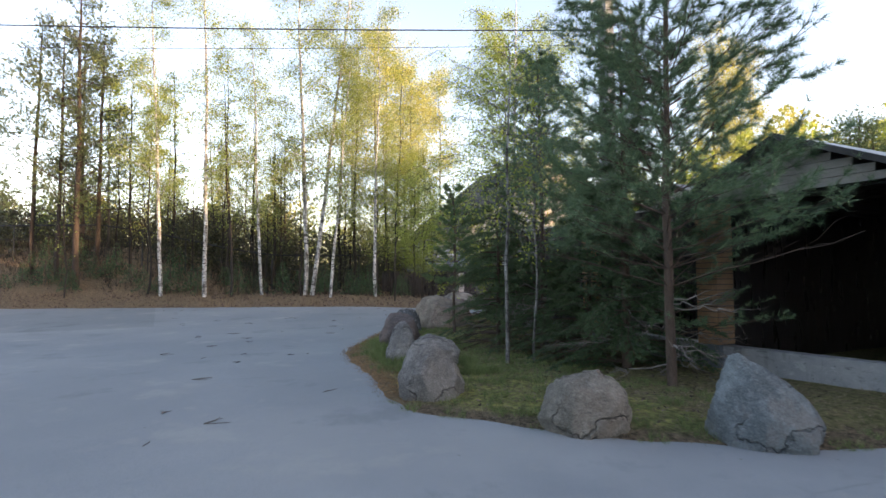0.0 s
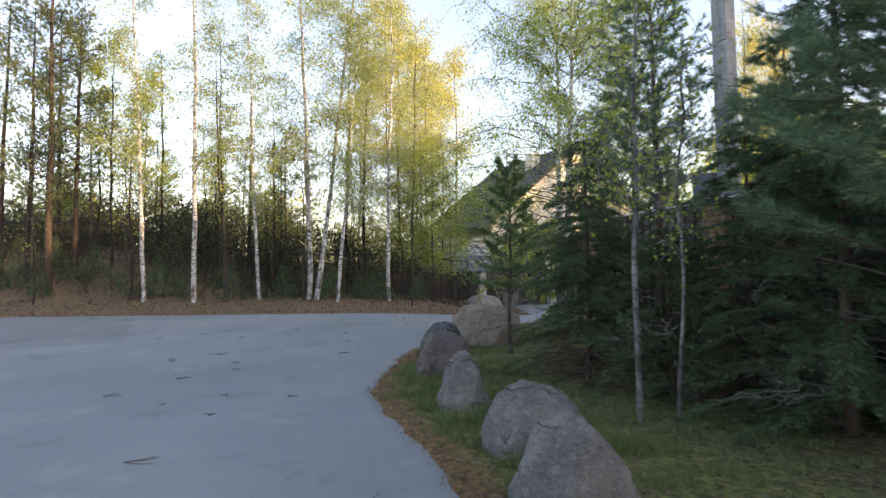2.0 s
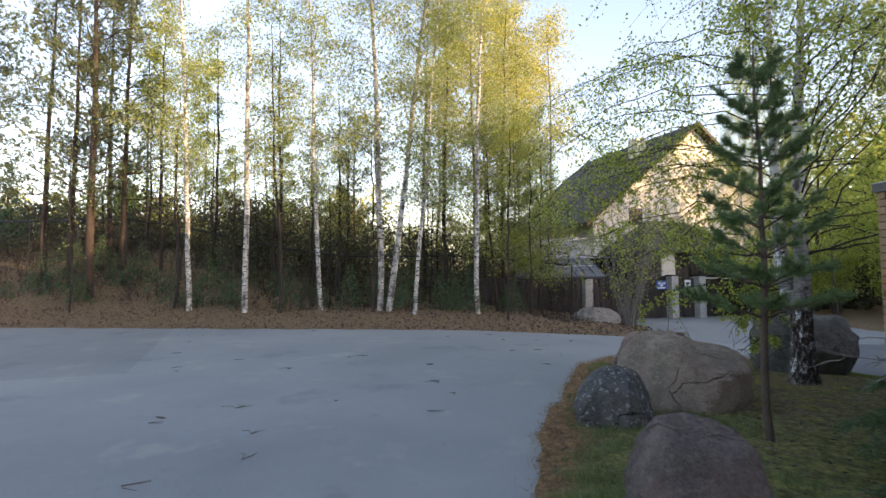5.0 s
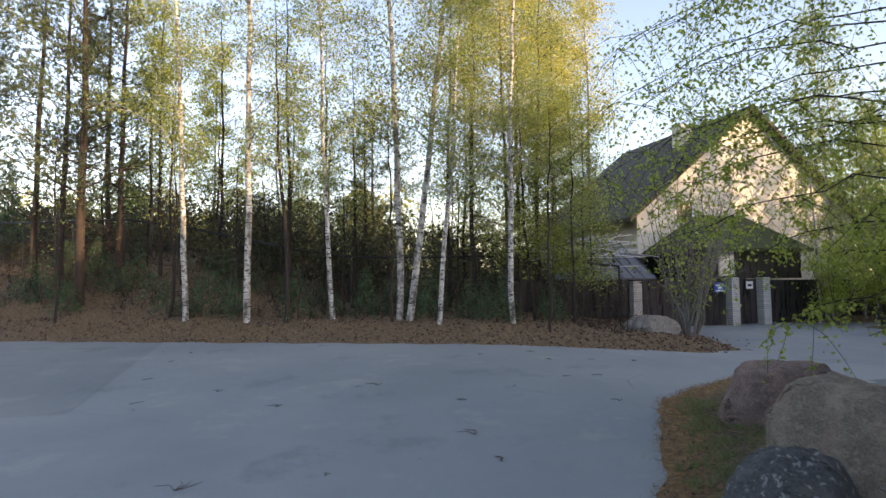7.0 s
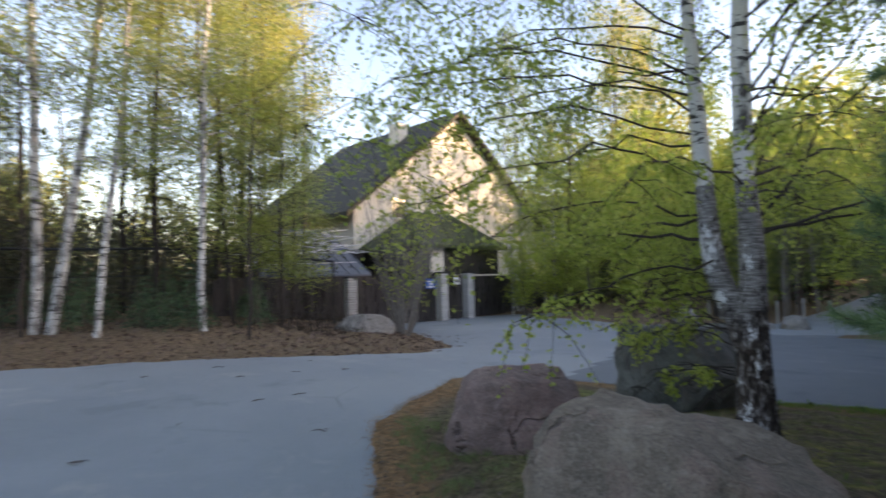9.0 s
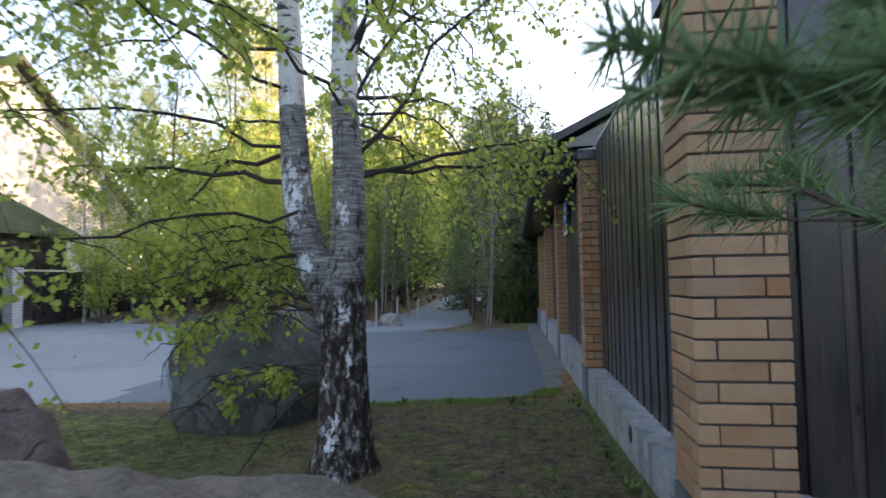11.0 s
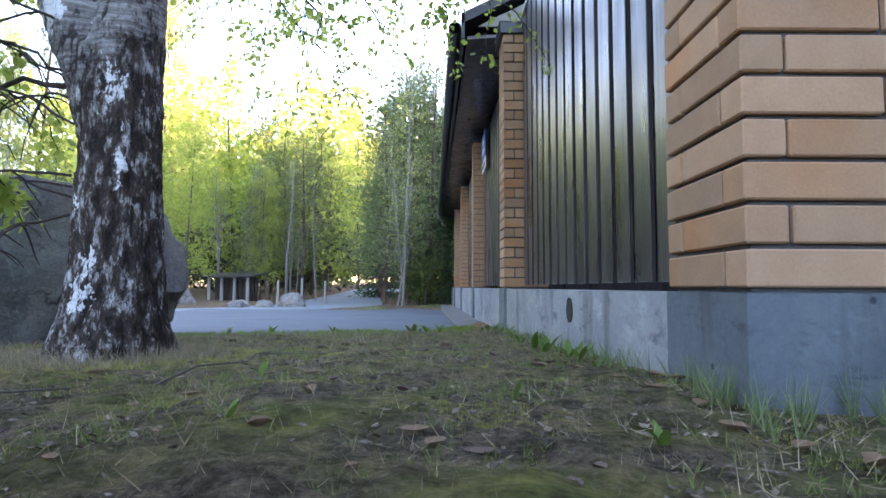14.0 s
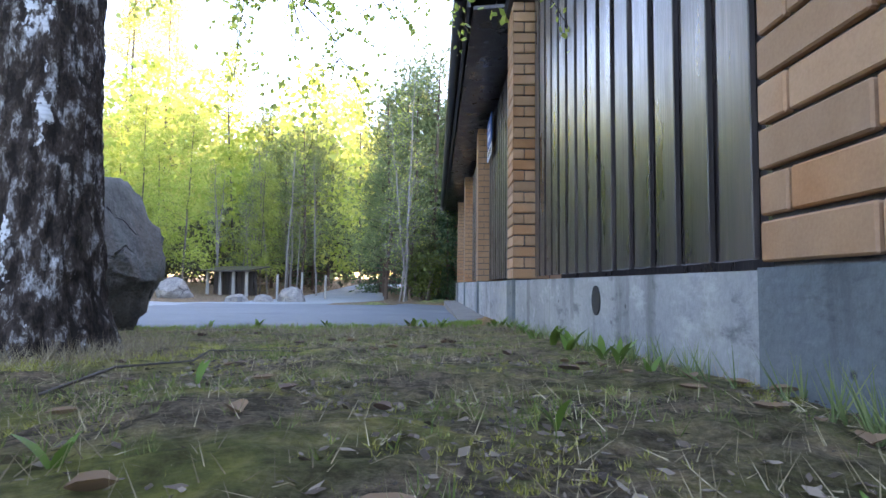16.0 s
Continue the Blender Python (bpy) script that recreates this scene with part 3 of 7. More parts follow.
# ---------------------------------------------------------------- boulders
def rock_material(name, a, b, lichen=(0.36, 0.37, 0.34), stain=(0.26, 0.17, 0.14), specks=0.25):
    """Granite: two tones in large patches, rusty or pink stains, dark weathered blotches, pale lichen and a few cracks."""
    m, t, p = material(name)
    v = coords(t)
    big, fine = noise_of(t, v, 2.6, 7, 0.7), noise_of(t, v, 38, 6, 0.75)
    mid = noise_of(t, coords(t, (1, 1, 1.6)), 7.5, 7, 0.72)
    c = ramp(t, big, [(0.38, tuple(x * 0.75 for x in a)), (0.48, a), (0.54, tuple((x + y) / 2 for x, y in zip(a, b))), (0.63, tuple(x * 1.15 for x in b))])
    veins = noise_of(t, coords(t, (2.4, 2.4, 1.2)), 1.0, 7, 0.72)
    c = blend(t, ramp(t, veins, [(0.50, (0, 0, 0)), (0.58, (0.75, 0.75, 0.75))]), c, stain)
    c = blend(t, ramp(t, mid, [(0.34, (0.75, 0.75, 0.75)), (0.45, (0, 0, 0))]), c, tuple(x * 0.5 for x in a))
    c = blend(t, ramp(t, mid, [(0.57, (0, 0, 0)), (0.66, (0.6, 0.6, 0.6))]), c, tuple(min(1, x * 1.35) for x in b))
    c = blend(t, ramp(t, fine, [(0.35, (0, 0, 0)), (0.75, (0.45, 0.45, 0.45))]), c, lichen)
    spots = noise_of(t, v, 17, 5, 0.6)
    c = blend(t, ramp(t, spots, [(0.57, (0, 0, 0)), (0.62, (specks, specks, specks))]), c, tuple(min(1, x * 1.4) for x in lichen))
    cell = t.nodes.new("ShaderNodeTexVoronoi")
    cell.feature = "DISTANCE_TO_EDGE"
    cell.inputs["Scale"].default_value = 1.7
    t.links.new(blend(t, 0.35, v, node_colour(t, v, 2.5)), cell.inputs["Vector"])
    crack = ramp(t, cell.outputs["Distance"], [(0.0, (0.8, 0.8, 0.8)), (0.016, (0, 0, 0))])
    some = ramp(t, noise_of(t, v, 1.6, 2), [(0.48, (0, 0, 0)), (0.56, (1, 1, 1))])
    crack = blend(t, 1.0, crack, some, "MULTIPLY")
    c = blend(t, crack, c, tuple(x * 0.2 for x in a))
    c = blend(t, 0.3, c, ramp(t, noise_of(t, v, 60, 5, 0.75), [(0.36, tuple(x * 0.3 for x in a)), (0.7, tuple(min(1, x * 1.7) for x in b))]))
    t.links.new(c, p.inputs["Base Color"])
    p.inputs["Roughness"].default_value = 0.9
    relief = blend(t, 0.55, fine, mid)
    rough = t.nodes.new("ShaderNodeMath")
    rough.operation = "SUBTRACT"
    t.links.new(relief, rough.inputs[0])
    t.links.new(crack, rough.inputs[1])
    bump(t, p, rough.outputs[0], 1.0, 0.09)
    return m


ROCKS = {"rose": rock_material("warm_grey_granite", (0.18, 0.142, 0.104), (0.35, 0.287, 0.215), (0.41, 0.355, 0.285), (0.32, 0.205, 0.165)),
         "brown": rock_material("brown_granite", (0.10, 0.078, 0.068), (0.235, 0.182, 0.158), (0.29, 0.25, 0.225), (0.22, 0.135, 0.11)),
         "grey": rock_material("grey_granite", (0.15, 0.142, 0.128), (0.33, 0.31, 0.28), (0.43, 0.41, 0.38), (0.25, 0.225, 0.185)),
         "blue": rock_material("blue_grey_granite", (0.11, 0.14, 0.148), (0.235, 0.285, 0.29), (0.34, 0.36, 0.345), (0.24, 0.215, 0.19)),
         "red": rock_material("red_granite", (0.175, 0.115, 0.10), (0.34, 0.235, 0.205), (0.39, 0.32, 0.285), (0.33, 0.20, 0.17)),
         "spotted": rock_material("spotted_dark_granite", (0.05, 0.053, 0.052), (0.12, 0.124, 0.12), (0.36, 0.365, 0.355), (0.15, 0.12, 0.10), 0.85),
         "tan": rock_material("tan_granite", (0.165, 0.15, 0.118), (0.33, 0.30, 0.245), (0.40, 0.37, 0.31), (0.27, 0.205, 0.15)),
         "dark": rock_material("dark_granite", (0.074, 0.080, 0.074), (0.16, 0.17, 0.158), (0.25, 0.26, 0.24), (0.15, 0.115, 0.09))}


def boulder(x, y, size, colour, label, seed, turn=0, lean=(0, 0), square=0.0, sink=0.65, taper=0.06, boxy=2.4, planes=()):
    """size: length, depth, height above the ground. lean shifts the top, square flattens the sides."""
    bm = bmesh.new()
    bmesh.ops.create_icosphere(bm, subdivisions=5, radius=1)
    r = np.random.default_rng(seed)
    cuts = [(Vector(r.normal(size=3)).normalized(), r.uniform(0.78, 0.97)) for _ in range(11)]
    for nx, ny, nz, k in planes:
        n = Matrix.Rotation(-radians(turn), 3, "Z") @ Vector((nx, ny, nz)).normalized()
        cuts.append((n, k))
    off = Vector(r.uniform(-50, 50, 3))
    cuts += [(Vector(r.normal(size=3)).normalized(), r.uniform(0.86, 0.97)) for _ in range(12)]
    for v in bm.verts:
        d = v.co.normalized()
        big = (abs(d.x) ** boxy + abs(d.y) ** boxy + abs(d.z) ** boxy) ** (1 / boxy)
        p = d / big
        for n, k in cuts:
            e = p.dot(n) - k
            if e > 0:
                p -= n * e * 0.92
        if square:
            q = max(abs(p.x), abs(p.y))
            p.x, p.y = p.x * (1 + square * (1 - q)), p.y * (1 + square * (1 - q))
        p *= 1 + 0.06 * noise.noise(d * 1.6 + off) + 0.05 * noise.noise(d * 3.7 + off) + 0.04 * noise.noise(d * 7 + off) + 0.024 * noise.noise(d * 15 + off) + 0.008 * noise.noise(d * 34 + off)
        h = max(0.0, p.z)
        k = 1 - taper * h
        v.co = Vector((p.x * k, p.y * k, p.z))
    for axis in (0, 1):
        w = max(abs(v.co[axis]) for v in bm.verts if v.co.z > -0.5)
        for v in bm.verts:
            v.co[axis] = v.co[axis] / w * size[axis] / 2 + lean[axis] * max(0.0, v.co.z)
    lo, hi = min(v.co.z for v in bm.verts), max(v.co.z for v in bm.verts)
    for v in bm.verts:
        v.co.z = -sink * size[2] + (v.co.z - lo) / (hi - lo) * (1 + sink) * size[2]
    for f in bm.faces:
        f.smooth = True
    m = bpy.data.meshes.new("boulder")
    bm.to_mesh(m)
    bm.free()
    m.materials.append(ROCKS[colour])
    ob = tagged(new("boulder", m), label, "boulder", "boulders along the driveway")
    ob.matrix_basis = Matrix.Translation((x, y, ground_at(x, y))) @ Matrix.Rotation(radians(turn), 4, "Z")
    return ob


boulder(9.66, -3.70, (1.02, 0.72, 0.78), "blue", "pale blue-grey granite boulder with flat faces on the lawn edge", 11, 40, (-0.2, 0.0), taper=0.35)
boulder(8.55, -4.87, (0.95, 0.72, 0.58), "tan", "low rounded brown-grey boulder on the grass verge", 12, 35)
boulder(6.52, -5.62, (0.84, 0.7, 0.73), "grey", "pale grey granite boulder with cracked faces on the verge", 13, 55, (0.0, 0.06), taper=0.0, boxy=2.7)
boulder(5.04, -4.93, (0.9, 0.74, 0.60), "grey", "smooth grey-pink granite boulder leaning on its neighbour", 14, 60, (0.14, 0.1), taper=0.0, boxy=2.8)
boulder(3.35, -4.70, (0.7, 0.54, 0.69), "grey", "upright narrow grey boulder standing in the grass", 15, 40, (-0.02, 0.06), taper=0.3)
boulder(1.28, -3.9, (1.0, 0.85, 0.71), "brown", "reddish-brown granite boulder with a deep crack", 16, 55, (0.02, 0.1), 0.25, taper=0.12, planes=((0.3, 0, 1, 0.8),))
boulder(-1.22, -2.70, (0.98, 0.85, 0.64), "spotted", "dark lichen-spotted boulder behind the red one", 17, 30)
boulder(-1.48, -1.50, (1.68, 1.36, 0.90), "rose", "large smooth tan-grey granite boulder", 18, 28, (-0.05, 0.05), taper=0.0, boxy=3.0, planes=((0.16, 0.13, 0.97, 0.82),))
boulder(-3.79, -0.02, (1.5, 1.25, 0.72), "red", "rounded pink granite boulder at the lawn corner", 19, 30, taper=0.0, planes=((0, 0, 1, 0.84),))
boulder(-3.25, 2.75, (1.72, 1.5, 1.04), "dark", "big angular grey-green boulder beside the birch", 20, 25, (0.05, 0.05), 0.2, taper=0.0, boxy=4.0, planes=((0.8, -0.1, 0.6, 0.68), (0.8, -0.2, -0.6, 0.66), (0.05, 0, 1, 0.66), (-0.1, 0.1, 1, 0.68), (-0.4, -0.9, 0.1, 0.8), (-1, -0.2, 0.05, 0.8)))
boulder(-13.6, 5.5, (1.9, 1.0, 0.55), "grey", "flat pale boulder beside the gate pillar", 21, 62)
for bx, by, bs, sd in ((-8.7, 16.4, (1.3, 0.9, 0.6), 31), (-6.9, 16.6, (0.8, 0.7, 0.3), 32), (-6.2, 16.9, (0.8, 0.6, 0.3), 33), (-5.4, 17.2, (1.1, 0.8, 0.55), 34)):
    boulder(bx, by, bs, "grey", "pale boulder beside the far road", sd, sd * 20)

# ---------------------------------------------------------------- brick and board fence
COURSE, PILLAR, PLINTH_TOP = 0.0865, 0.382, 0.45
FENCE = -0.015                       # sideways drift of the fence line for each metre
LONG_BRICK = bevelled_box("brick", (0.287, 0.087, 0.0755), BRICK)
SIDE_BRICK = bevelled_box("brick", (0.087, 0.287, 0.0755), BRICK)


def pillar(x, y, courses, label, pieces=True, base=-0.45, cap=True):
    """A square brick pillar, front-left foot at x, y, on a concrete foot, with a metal cap."""
    ob = thing("brick_pillar", label, "pillar", "brick fence pillars", (x, y, PLINTH_TOP))
    foot, core = Build(), Build()
    foot.box(-0.006, PILLAR + 0.004, -0.006, PILLAR + 0.004, base - PLINTH_TOP, 0.0)
    part("foot", foot, FOOT_CONCRETE, ob, "weathered concrete foot, shade put into its darker blue-grey")
    core.box(0.015, PILLAR - 0.015, 0.015, PILLAR - 0.015, 0.001, courses * COURSE)
    part("mortar_core", core, MORTAR, ob, "dark grey mortar")
    rest = Build()
    w, l = 0.087, 0.287
    for k in range(courses):
        z = (k + 0.5) * COURSE + 0.005
        if k % 2 == 0:
            spots = [(LONG_BRICK, l / 2, w / 2), (SIDE_BRICK, PILLAR - w / 2, l / 2), (LONG_BRICK, PILLAR - l / 2, PILLAR - w / 2), (SIDE_BRICK, w / 2, PILLAR - l / 2)]
        else:
            spots = [(SIDE_BRICK, w / 2, l / 2), (LONG_BRICK, PILLAR - l / 2, w / 2), (SIDE_BRICK, PILLAR - w / 2, PILLAR - l / 2), (LONG_BRICK, l / 2, PILLAR - w / 2)]
        for mesh, bx, by in spots:
            j = rng.normal(0, 0.0012, 2)
            if pieces:
                p = part("brick", mesh, BRICK, ob)
                p.location = (bx + j[0], by + j[1], z)
            else:
                sx, sy = (l, w) if mesh is LONG_BRICK else (w, l)
                rest.box(bx - sx / 2, bx + sx / 2, by - sy / 2, by + sy / 2, z - 0.0375, z + 0.0375)
    if not pieces:
        part("brickwork", rest, BRICK, ob)["kind"] = "stuff"
    if cap:
        c, t = Build(), courses * COURSE
        c.box(-0.03, PILLAR + 0.03, -0.03, PILLAR + 0.03, t + 0.002, t + 0.10)
        part("cap", c, BLACK_METAL, ob, "black sheet metal cap")
        c, m = Build(), PILLAR / 2
        c.add([(-0.04, -0.04, t + 0.10), (PILLAR + 0.04, -0.04, t + 0.10), (PILLAR + 0.04, PILLAR + 0.04, t + 0.10), (-0.04, PILLAR + 0.04, t + 0.10), (m, m, t + 0.17)],
              [(0, 1, 4), (1, 2, 4), (2, 3, 4), (3, 0, 4)])
        part("cap_top", c, WHITE_METAL, ob, "pale zinc cap top")
    return ob


def panel(p0, p1, z0, z1, label, out, width=0.108, trim=True):
    """A fence panel of upright boards from p0 to p1; out: the sideways vector that its face looks along."""
    p0, p1, out = Vector((*p0, 0)), Vector((*p1, 0)), Vector((*out, 0))
    run = p1 - p0
    n = max(1, round(run.length / width))
    step = run / n
    ang = math.atan2(run.y, run.x)
    ob = thing("fence_panel", label, "fence panel", "dark board fence", (0, 0, 0))
    front = bevelled_box("board", (step.length * 1.45, 0.02, z1 - z0), BOARD, 0.003)
    behind = bevelled_box("board", (step.length * 1.0, 0.02, z1 - z0), BOARD, 0.003)
    for k in range(n):
        p = part("board", front if k % 2 else behind, BOARD, ob)
        c = p0 + step * (k + 0.5) + out * (0.014 if k % 2 else -0.010)
        p.matrix_basis = Matrix.Translation((c.x + rng.normal(0, 0.001), c.y, (z0 + z1) / 2)) @ Matrix.Rotation(ang, 4, "Z")
    for z in (z0 + 0.25, z1 - 0.3):
        b = Build()
        q = -out * 0.035
        b.prism([(p0 + q) + Vector((0, 0, z)), (p1 + q) + Vector((0, 0, z)), (p1 + q) + Vector((0, 0, z + 0.1)), (p0 + q) + Vector((0, 0, z + 0.1))], -out * 0.04)
        part("rail", b, BOARD, ob)
    if trim:
        b = Build()
        u, v = out * 0.035, -out * 0.035
        b.prism([p0 + u + Vector((0, 0, z1)), p1 + u + Vector((0, 0, z1)), p1 + v + Vector((0, 0, z1)), p0 + v + Vector((0, 0, z1))], (0, 0, 0.03))
        part("top_flashing", b, WHITE_METAL, ob, "pale metal flashing along the top")
    return ob


def plinth(x0, y0, x1, y1, thick, label):
    b = Build()
    run = Vector((x1 - x0, y1 - y0, 0)).normalized()
    side = Vector((run.y, -run.x, 0)) * thick
    o, e = Vector((x0, y0, -0.45)), Vector((x1, y1, -0.45))
    b.prism([o, e, e + side, o + side], (0, 0, PLINTH_TOP + 0.45 - 0.004))
    ob = new("plinth", b.mesh("plinth", CONCRETE))
    return tagged(ob, label, "plinth", "fence plinths")


VENT_DARK = surface("vent_shade", (0.012, 0.012, 0.012), (0.03, 0.03, 0.03), 20, 0.95, 60, 0.3, 0.2, 0.002)
SPACING = 3.78
ys = [k * SPACING for k in range(7)]
for k, y in enumerate(ys):
    pillar(FENCE * y, y, 26, "yellow brick fence pillar with a black metal cap" if k < 2 else "yellow brick pillar under the dark eave", pieces=k < 2, cap=k < 2)
for k in range(6):
    a, b = ys[k] + PILLAR, ys[k + 1]
    x0, x1 = FENCE * a + 0.185, FENCE * b + 0.185
    panel((x0, a), (x1, b), PLINTH_TOP + 0.03, 2.82 if k == 0 else 2.72, "tall fence panel of black-brown upright boards" if k else "glossy black-brown board panel between two brick pillars", (-1, 0), trim=k == 0)
    base = plinth(x0 - 0.165, a, x1 - 0.165, b, 0.3, "pale concrete plinth under the board fence, with a round vent" if k == 0 else "pale concrete plinth under the board fence")
    if k == 0:
        # No real hole: a flat disc with the shade inside the vent as its colour.
        vent = Build()
        at = (x0 - 0.165 + FENCE * (1.53 - a), 1.53, 0.355)
        vent.tube([(at[0] + 0.02, *at[1:]), (at[0] - 0.004, *at[1:])], [0.058, 0.058], 18)
        vent.add([(at[0] - 0.003, at[1] + 0.058 * math.cos(j * 0.349), at[2] + 0.058 * math.sin(j * 0.349)) for j in range(18)], [tuple(range(18))])
        part("vent", vent, VENT_DARK, base, "round vent hole, its inner shade coloured onto a flat disc", True)
# side fence from the corner pillar towards the shed
panel((PILLAR + 0.01, 0.16), (3.3, -0.22), PLINTH_TOP + 0.03, 2.78, "black board fence panel beside the pines", (0, -1))
pillar(3.32, -0.42, 26, "yellow brick pillar in the side fence behind the pines", False)
panel((3.72, -0.26), (6.55, -0.60), PLINTH_TOP + 0.03, 2.78, "black board fence panel beside the pines", (0, -1))
pillar(6.62, -0.85, 26, "brick pillar at the corner of the shed", False)
plinth(PILLAR + 0.01, 0.04, 3.3, -0.32, -0.25, "concrete plinth of the side fence")
plinth(3.72, -0.38, 6.6, -0.70, -0.25, "concrete plinth of the side fence")
plinth(7.02, -0.78, 11.5, -0.78, -0.25, "pale concrete plinth under the shed wall")

# long low building behind the fence: eave, soffit, gutter and gable
def eave_building():
    ob = thing("long_shed", "long low shed with a dark roof, soffit and gutter", "shed")
    y0, y1, ex, ez, rise = 4.0, 26.0, -0.42, 2.90, 0.50
    b = Build()
    b.prism([(ex, y0, ez), (ex - 0.33, y1, ez), (1.7, y1, ez + 2.3 * rise), (1.9, y0, ez + 2.3 * rise)], (0, 0, 0.10))
    part("roof", b, BLACK_METAL, ob, "dark metal roof slope")
    b = Build()
    b.prism([(1.9, y0, ez + 2.3 * rise), (1.7, y1, ez + 2.3 * rise), (4.0, y1, ez), (4.2, y0, ez)], (0, 0, 0.10))
    part("roof", b, BLACK_METAL, ob, "dark metal roof slope")
    b = Build()
    b.prism([(ex + 0.06, y0 + 0.12, ez - 0.10), (ex - 0.27, y1, ez - 0.10), (0.5, y1, ez - 0.02), (0.7, y0 + 0.12, ez - 0.02)], (0, 0, 0.03))
    part("soffit", b, BOARD, ob, "dark board soffit")
    b = Build()
    b.prism([(ex, y0, ez - 0.14), (ex - 0.33, y1, ez - 0.14), (ex - 0.33, y1, ez + 0.09), (ex, y0, ez + 0.09)], (0.03, 0, 0))
    part("fascia", b, BLACK_METAL, ob, "black fascia")
    b = Build()
    t = np.linspace(0, 1, 12)
    b.tube(np.stack([ex - 0.06 - 0.33 * t, y0 + (y1 - y0) * t, np.full(12, ez - 0.04)], 1), np.full(12, 0.06), 8)
    part("gutter", b, BLACK_METAL, ob, "black gutter", True)
    b = Build()
    b.box(0.26, 4.0, y0 + 0.45, y1, -0.1, 2.9)
    part("wall", b, BOARD, ob, "dark board wall")
    for k in range(8):
        z = ez + 0.02 + k * 0.125
        x0 = ex + 0.12 + max(0, (z - ez) / rise)
        b = Build()
        b.prism([(x0, y0 + 0.10, z), (3.8 - x0, y0 + 0.10, z), (3.56 - x0, y0 + 0.085, z + 0.118), (x0 + 0.24, y0 + 0.085, z + 0.118)], (0, 0.02, 0))
        part("gable_board", b, GREY_BOARD, ob)


eave_building()


def gable_shed():
    ob = thing("gable_shed", "open dark shed with grey weatherboard gable and metal roof", "shed")
    px, pz, left, right, y0, y1, slope = 8.1, 3.46, 6.1, 11.0, -1.0, 6.0, 0.44
    for name, ex in (("roof", left), ("roof", right)):
        b = Build()
        ez = pz - abs(ex - px) * slope
        b.prism([(px, y0, pz), (px, y1, pz), (ex, y1, ez), (ex, y0, ez)], (0, 0, 0.09))
        part(name, b, BLACK_METAL, ob, "dark metal roof slope")
    for k in range(8):
        z = 2.72 + k * 0.115
        w = max(0.0, (pz - z - 0.12) / slope)
        x0, x1 = max(6.5, px - w), px + w
        if x1 > x0:
            b = Build()
            b.prism([(x0, -0.80, z), (x1, -0.80, z), (x1, -0.785, z + 0.110), (x0, -0.785, z + 0.110)], (0, 0.02, 0))
            part("gable_board", b, GREY_BOARD, ob)
    for x0, x1, y0, y1 in ((6.66, 6.74, -0.4, 5.5), (11.3, 11.38, -0.4, 5.5), (6.74, 11.3, 5.42, 5.5)):
        b = Build()
        b.box(x0, x1, y0, y1, -0.1, 2.75)
        part("wall", b, BOARD, ob, "dark board wall")
    b = Build()
    b.box(6.7, 11.3, -0.5, 5.4, 2.70, 2.73)
    part("soffit", b, BOARD, ob, "dark board ceiling")


gable_shed()
apron = Build()
apron.prism([(-0.42, 4.9, 0.02), (-0.02, 4.9, 0.02), (-0.35, 26, -0.20), (-0.75, 26, -0.20)], (0, 0, -0.2))
PAVING = surface("worn_paving", (0.12, 0.112, 0.10), (0.22, 0.205, 0.185), 3, 0.9, 40, 0.4, 0.5, 0.01, world_space=True)
tagged(new("pavement", apron.mesh("pavement", PAVING)), "narrow concrete apron along the foot of the fence", "pavement", kind="structure")

# ---------------------------------------------------------------- house behind the gate
PLASTER = surface("cream_render", (0.66, 0.60, 0.50), (0.78, 0.73, 0.63), 1.5, 0.85, 30, 0.25, 0.2, 0.005)
ROOF = surface("mossy_brown_roof", (0.03, 0.026, 0.02), (0.07, 0.064, 0.042), 3, 0.8, 25, 0.4, 0.5, 0.02, stretch=(1, 1, 1))
MOSS_ROOF = surface("moss_grown_roof", (0.035, 0.042, 0.02), (0.095, 0.108, 0.042), 1.6, 0.9, 22, 0.45, 0.7, 0.03)
METAL_ROOF = surface("blue_grey_metal_roof", (0.075, 0.09, 0.11), (0.13, 0.15, 0.18), 2, 0.7, 20, 0.2, 0.2, 0.004)
WHITE_BRICK = surface("white_brick", (0.42, 0.41, 0.39), (0.58, 0.57, 0.54), 6, 0.85, 40, 0.3, 0.3, 0.004, vary=0.12)
SIGN_BLUE = surface("blue_sign", (0.03, 0.10, 0.36), (0.04, 0.13, 0.42), 4, 0.4, 40, 0.1, 0, 0)
SIGN_WHITE = surface("white_sign", (0.7, 0.7, 0.7), (0.8, 0.8, 0.8), 4, 0.5, 40, 0.1, 0, 0)
GLASS, _t, _p = material("window_glass")
_p.inputs["Base Color"].default_value = (0.03, 0.03, 0.035, 1)
_p.inputs["Roughness"].default_value, _p.inputs["Specular IOR Level"].default_value = 0.06, 1.0


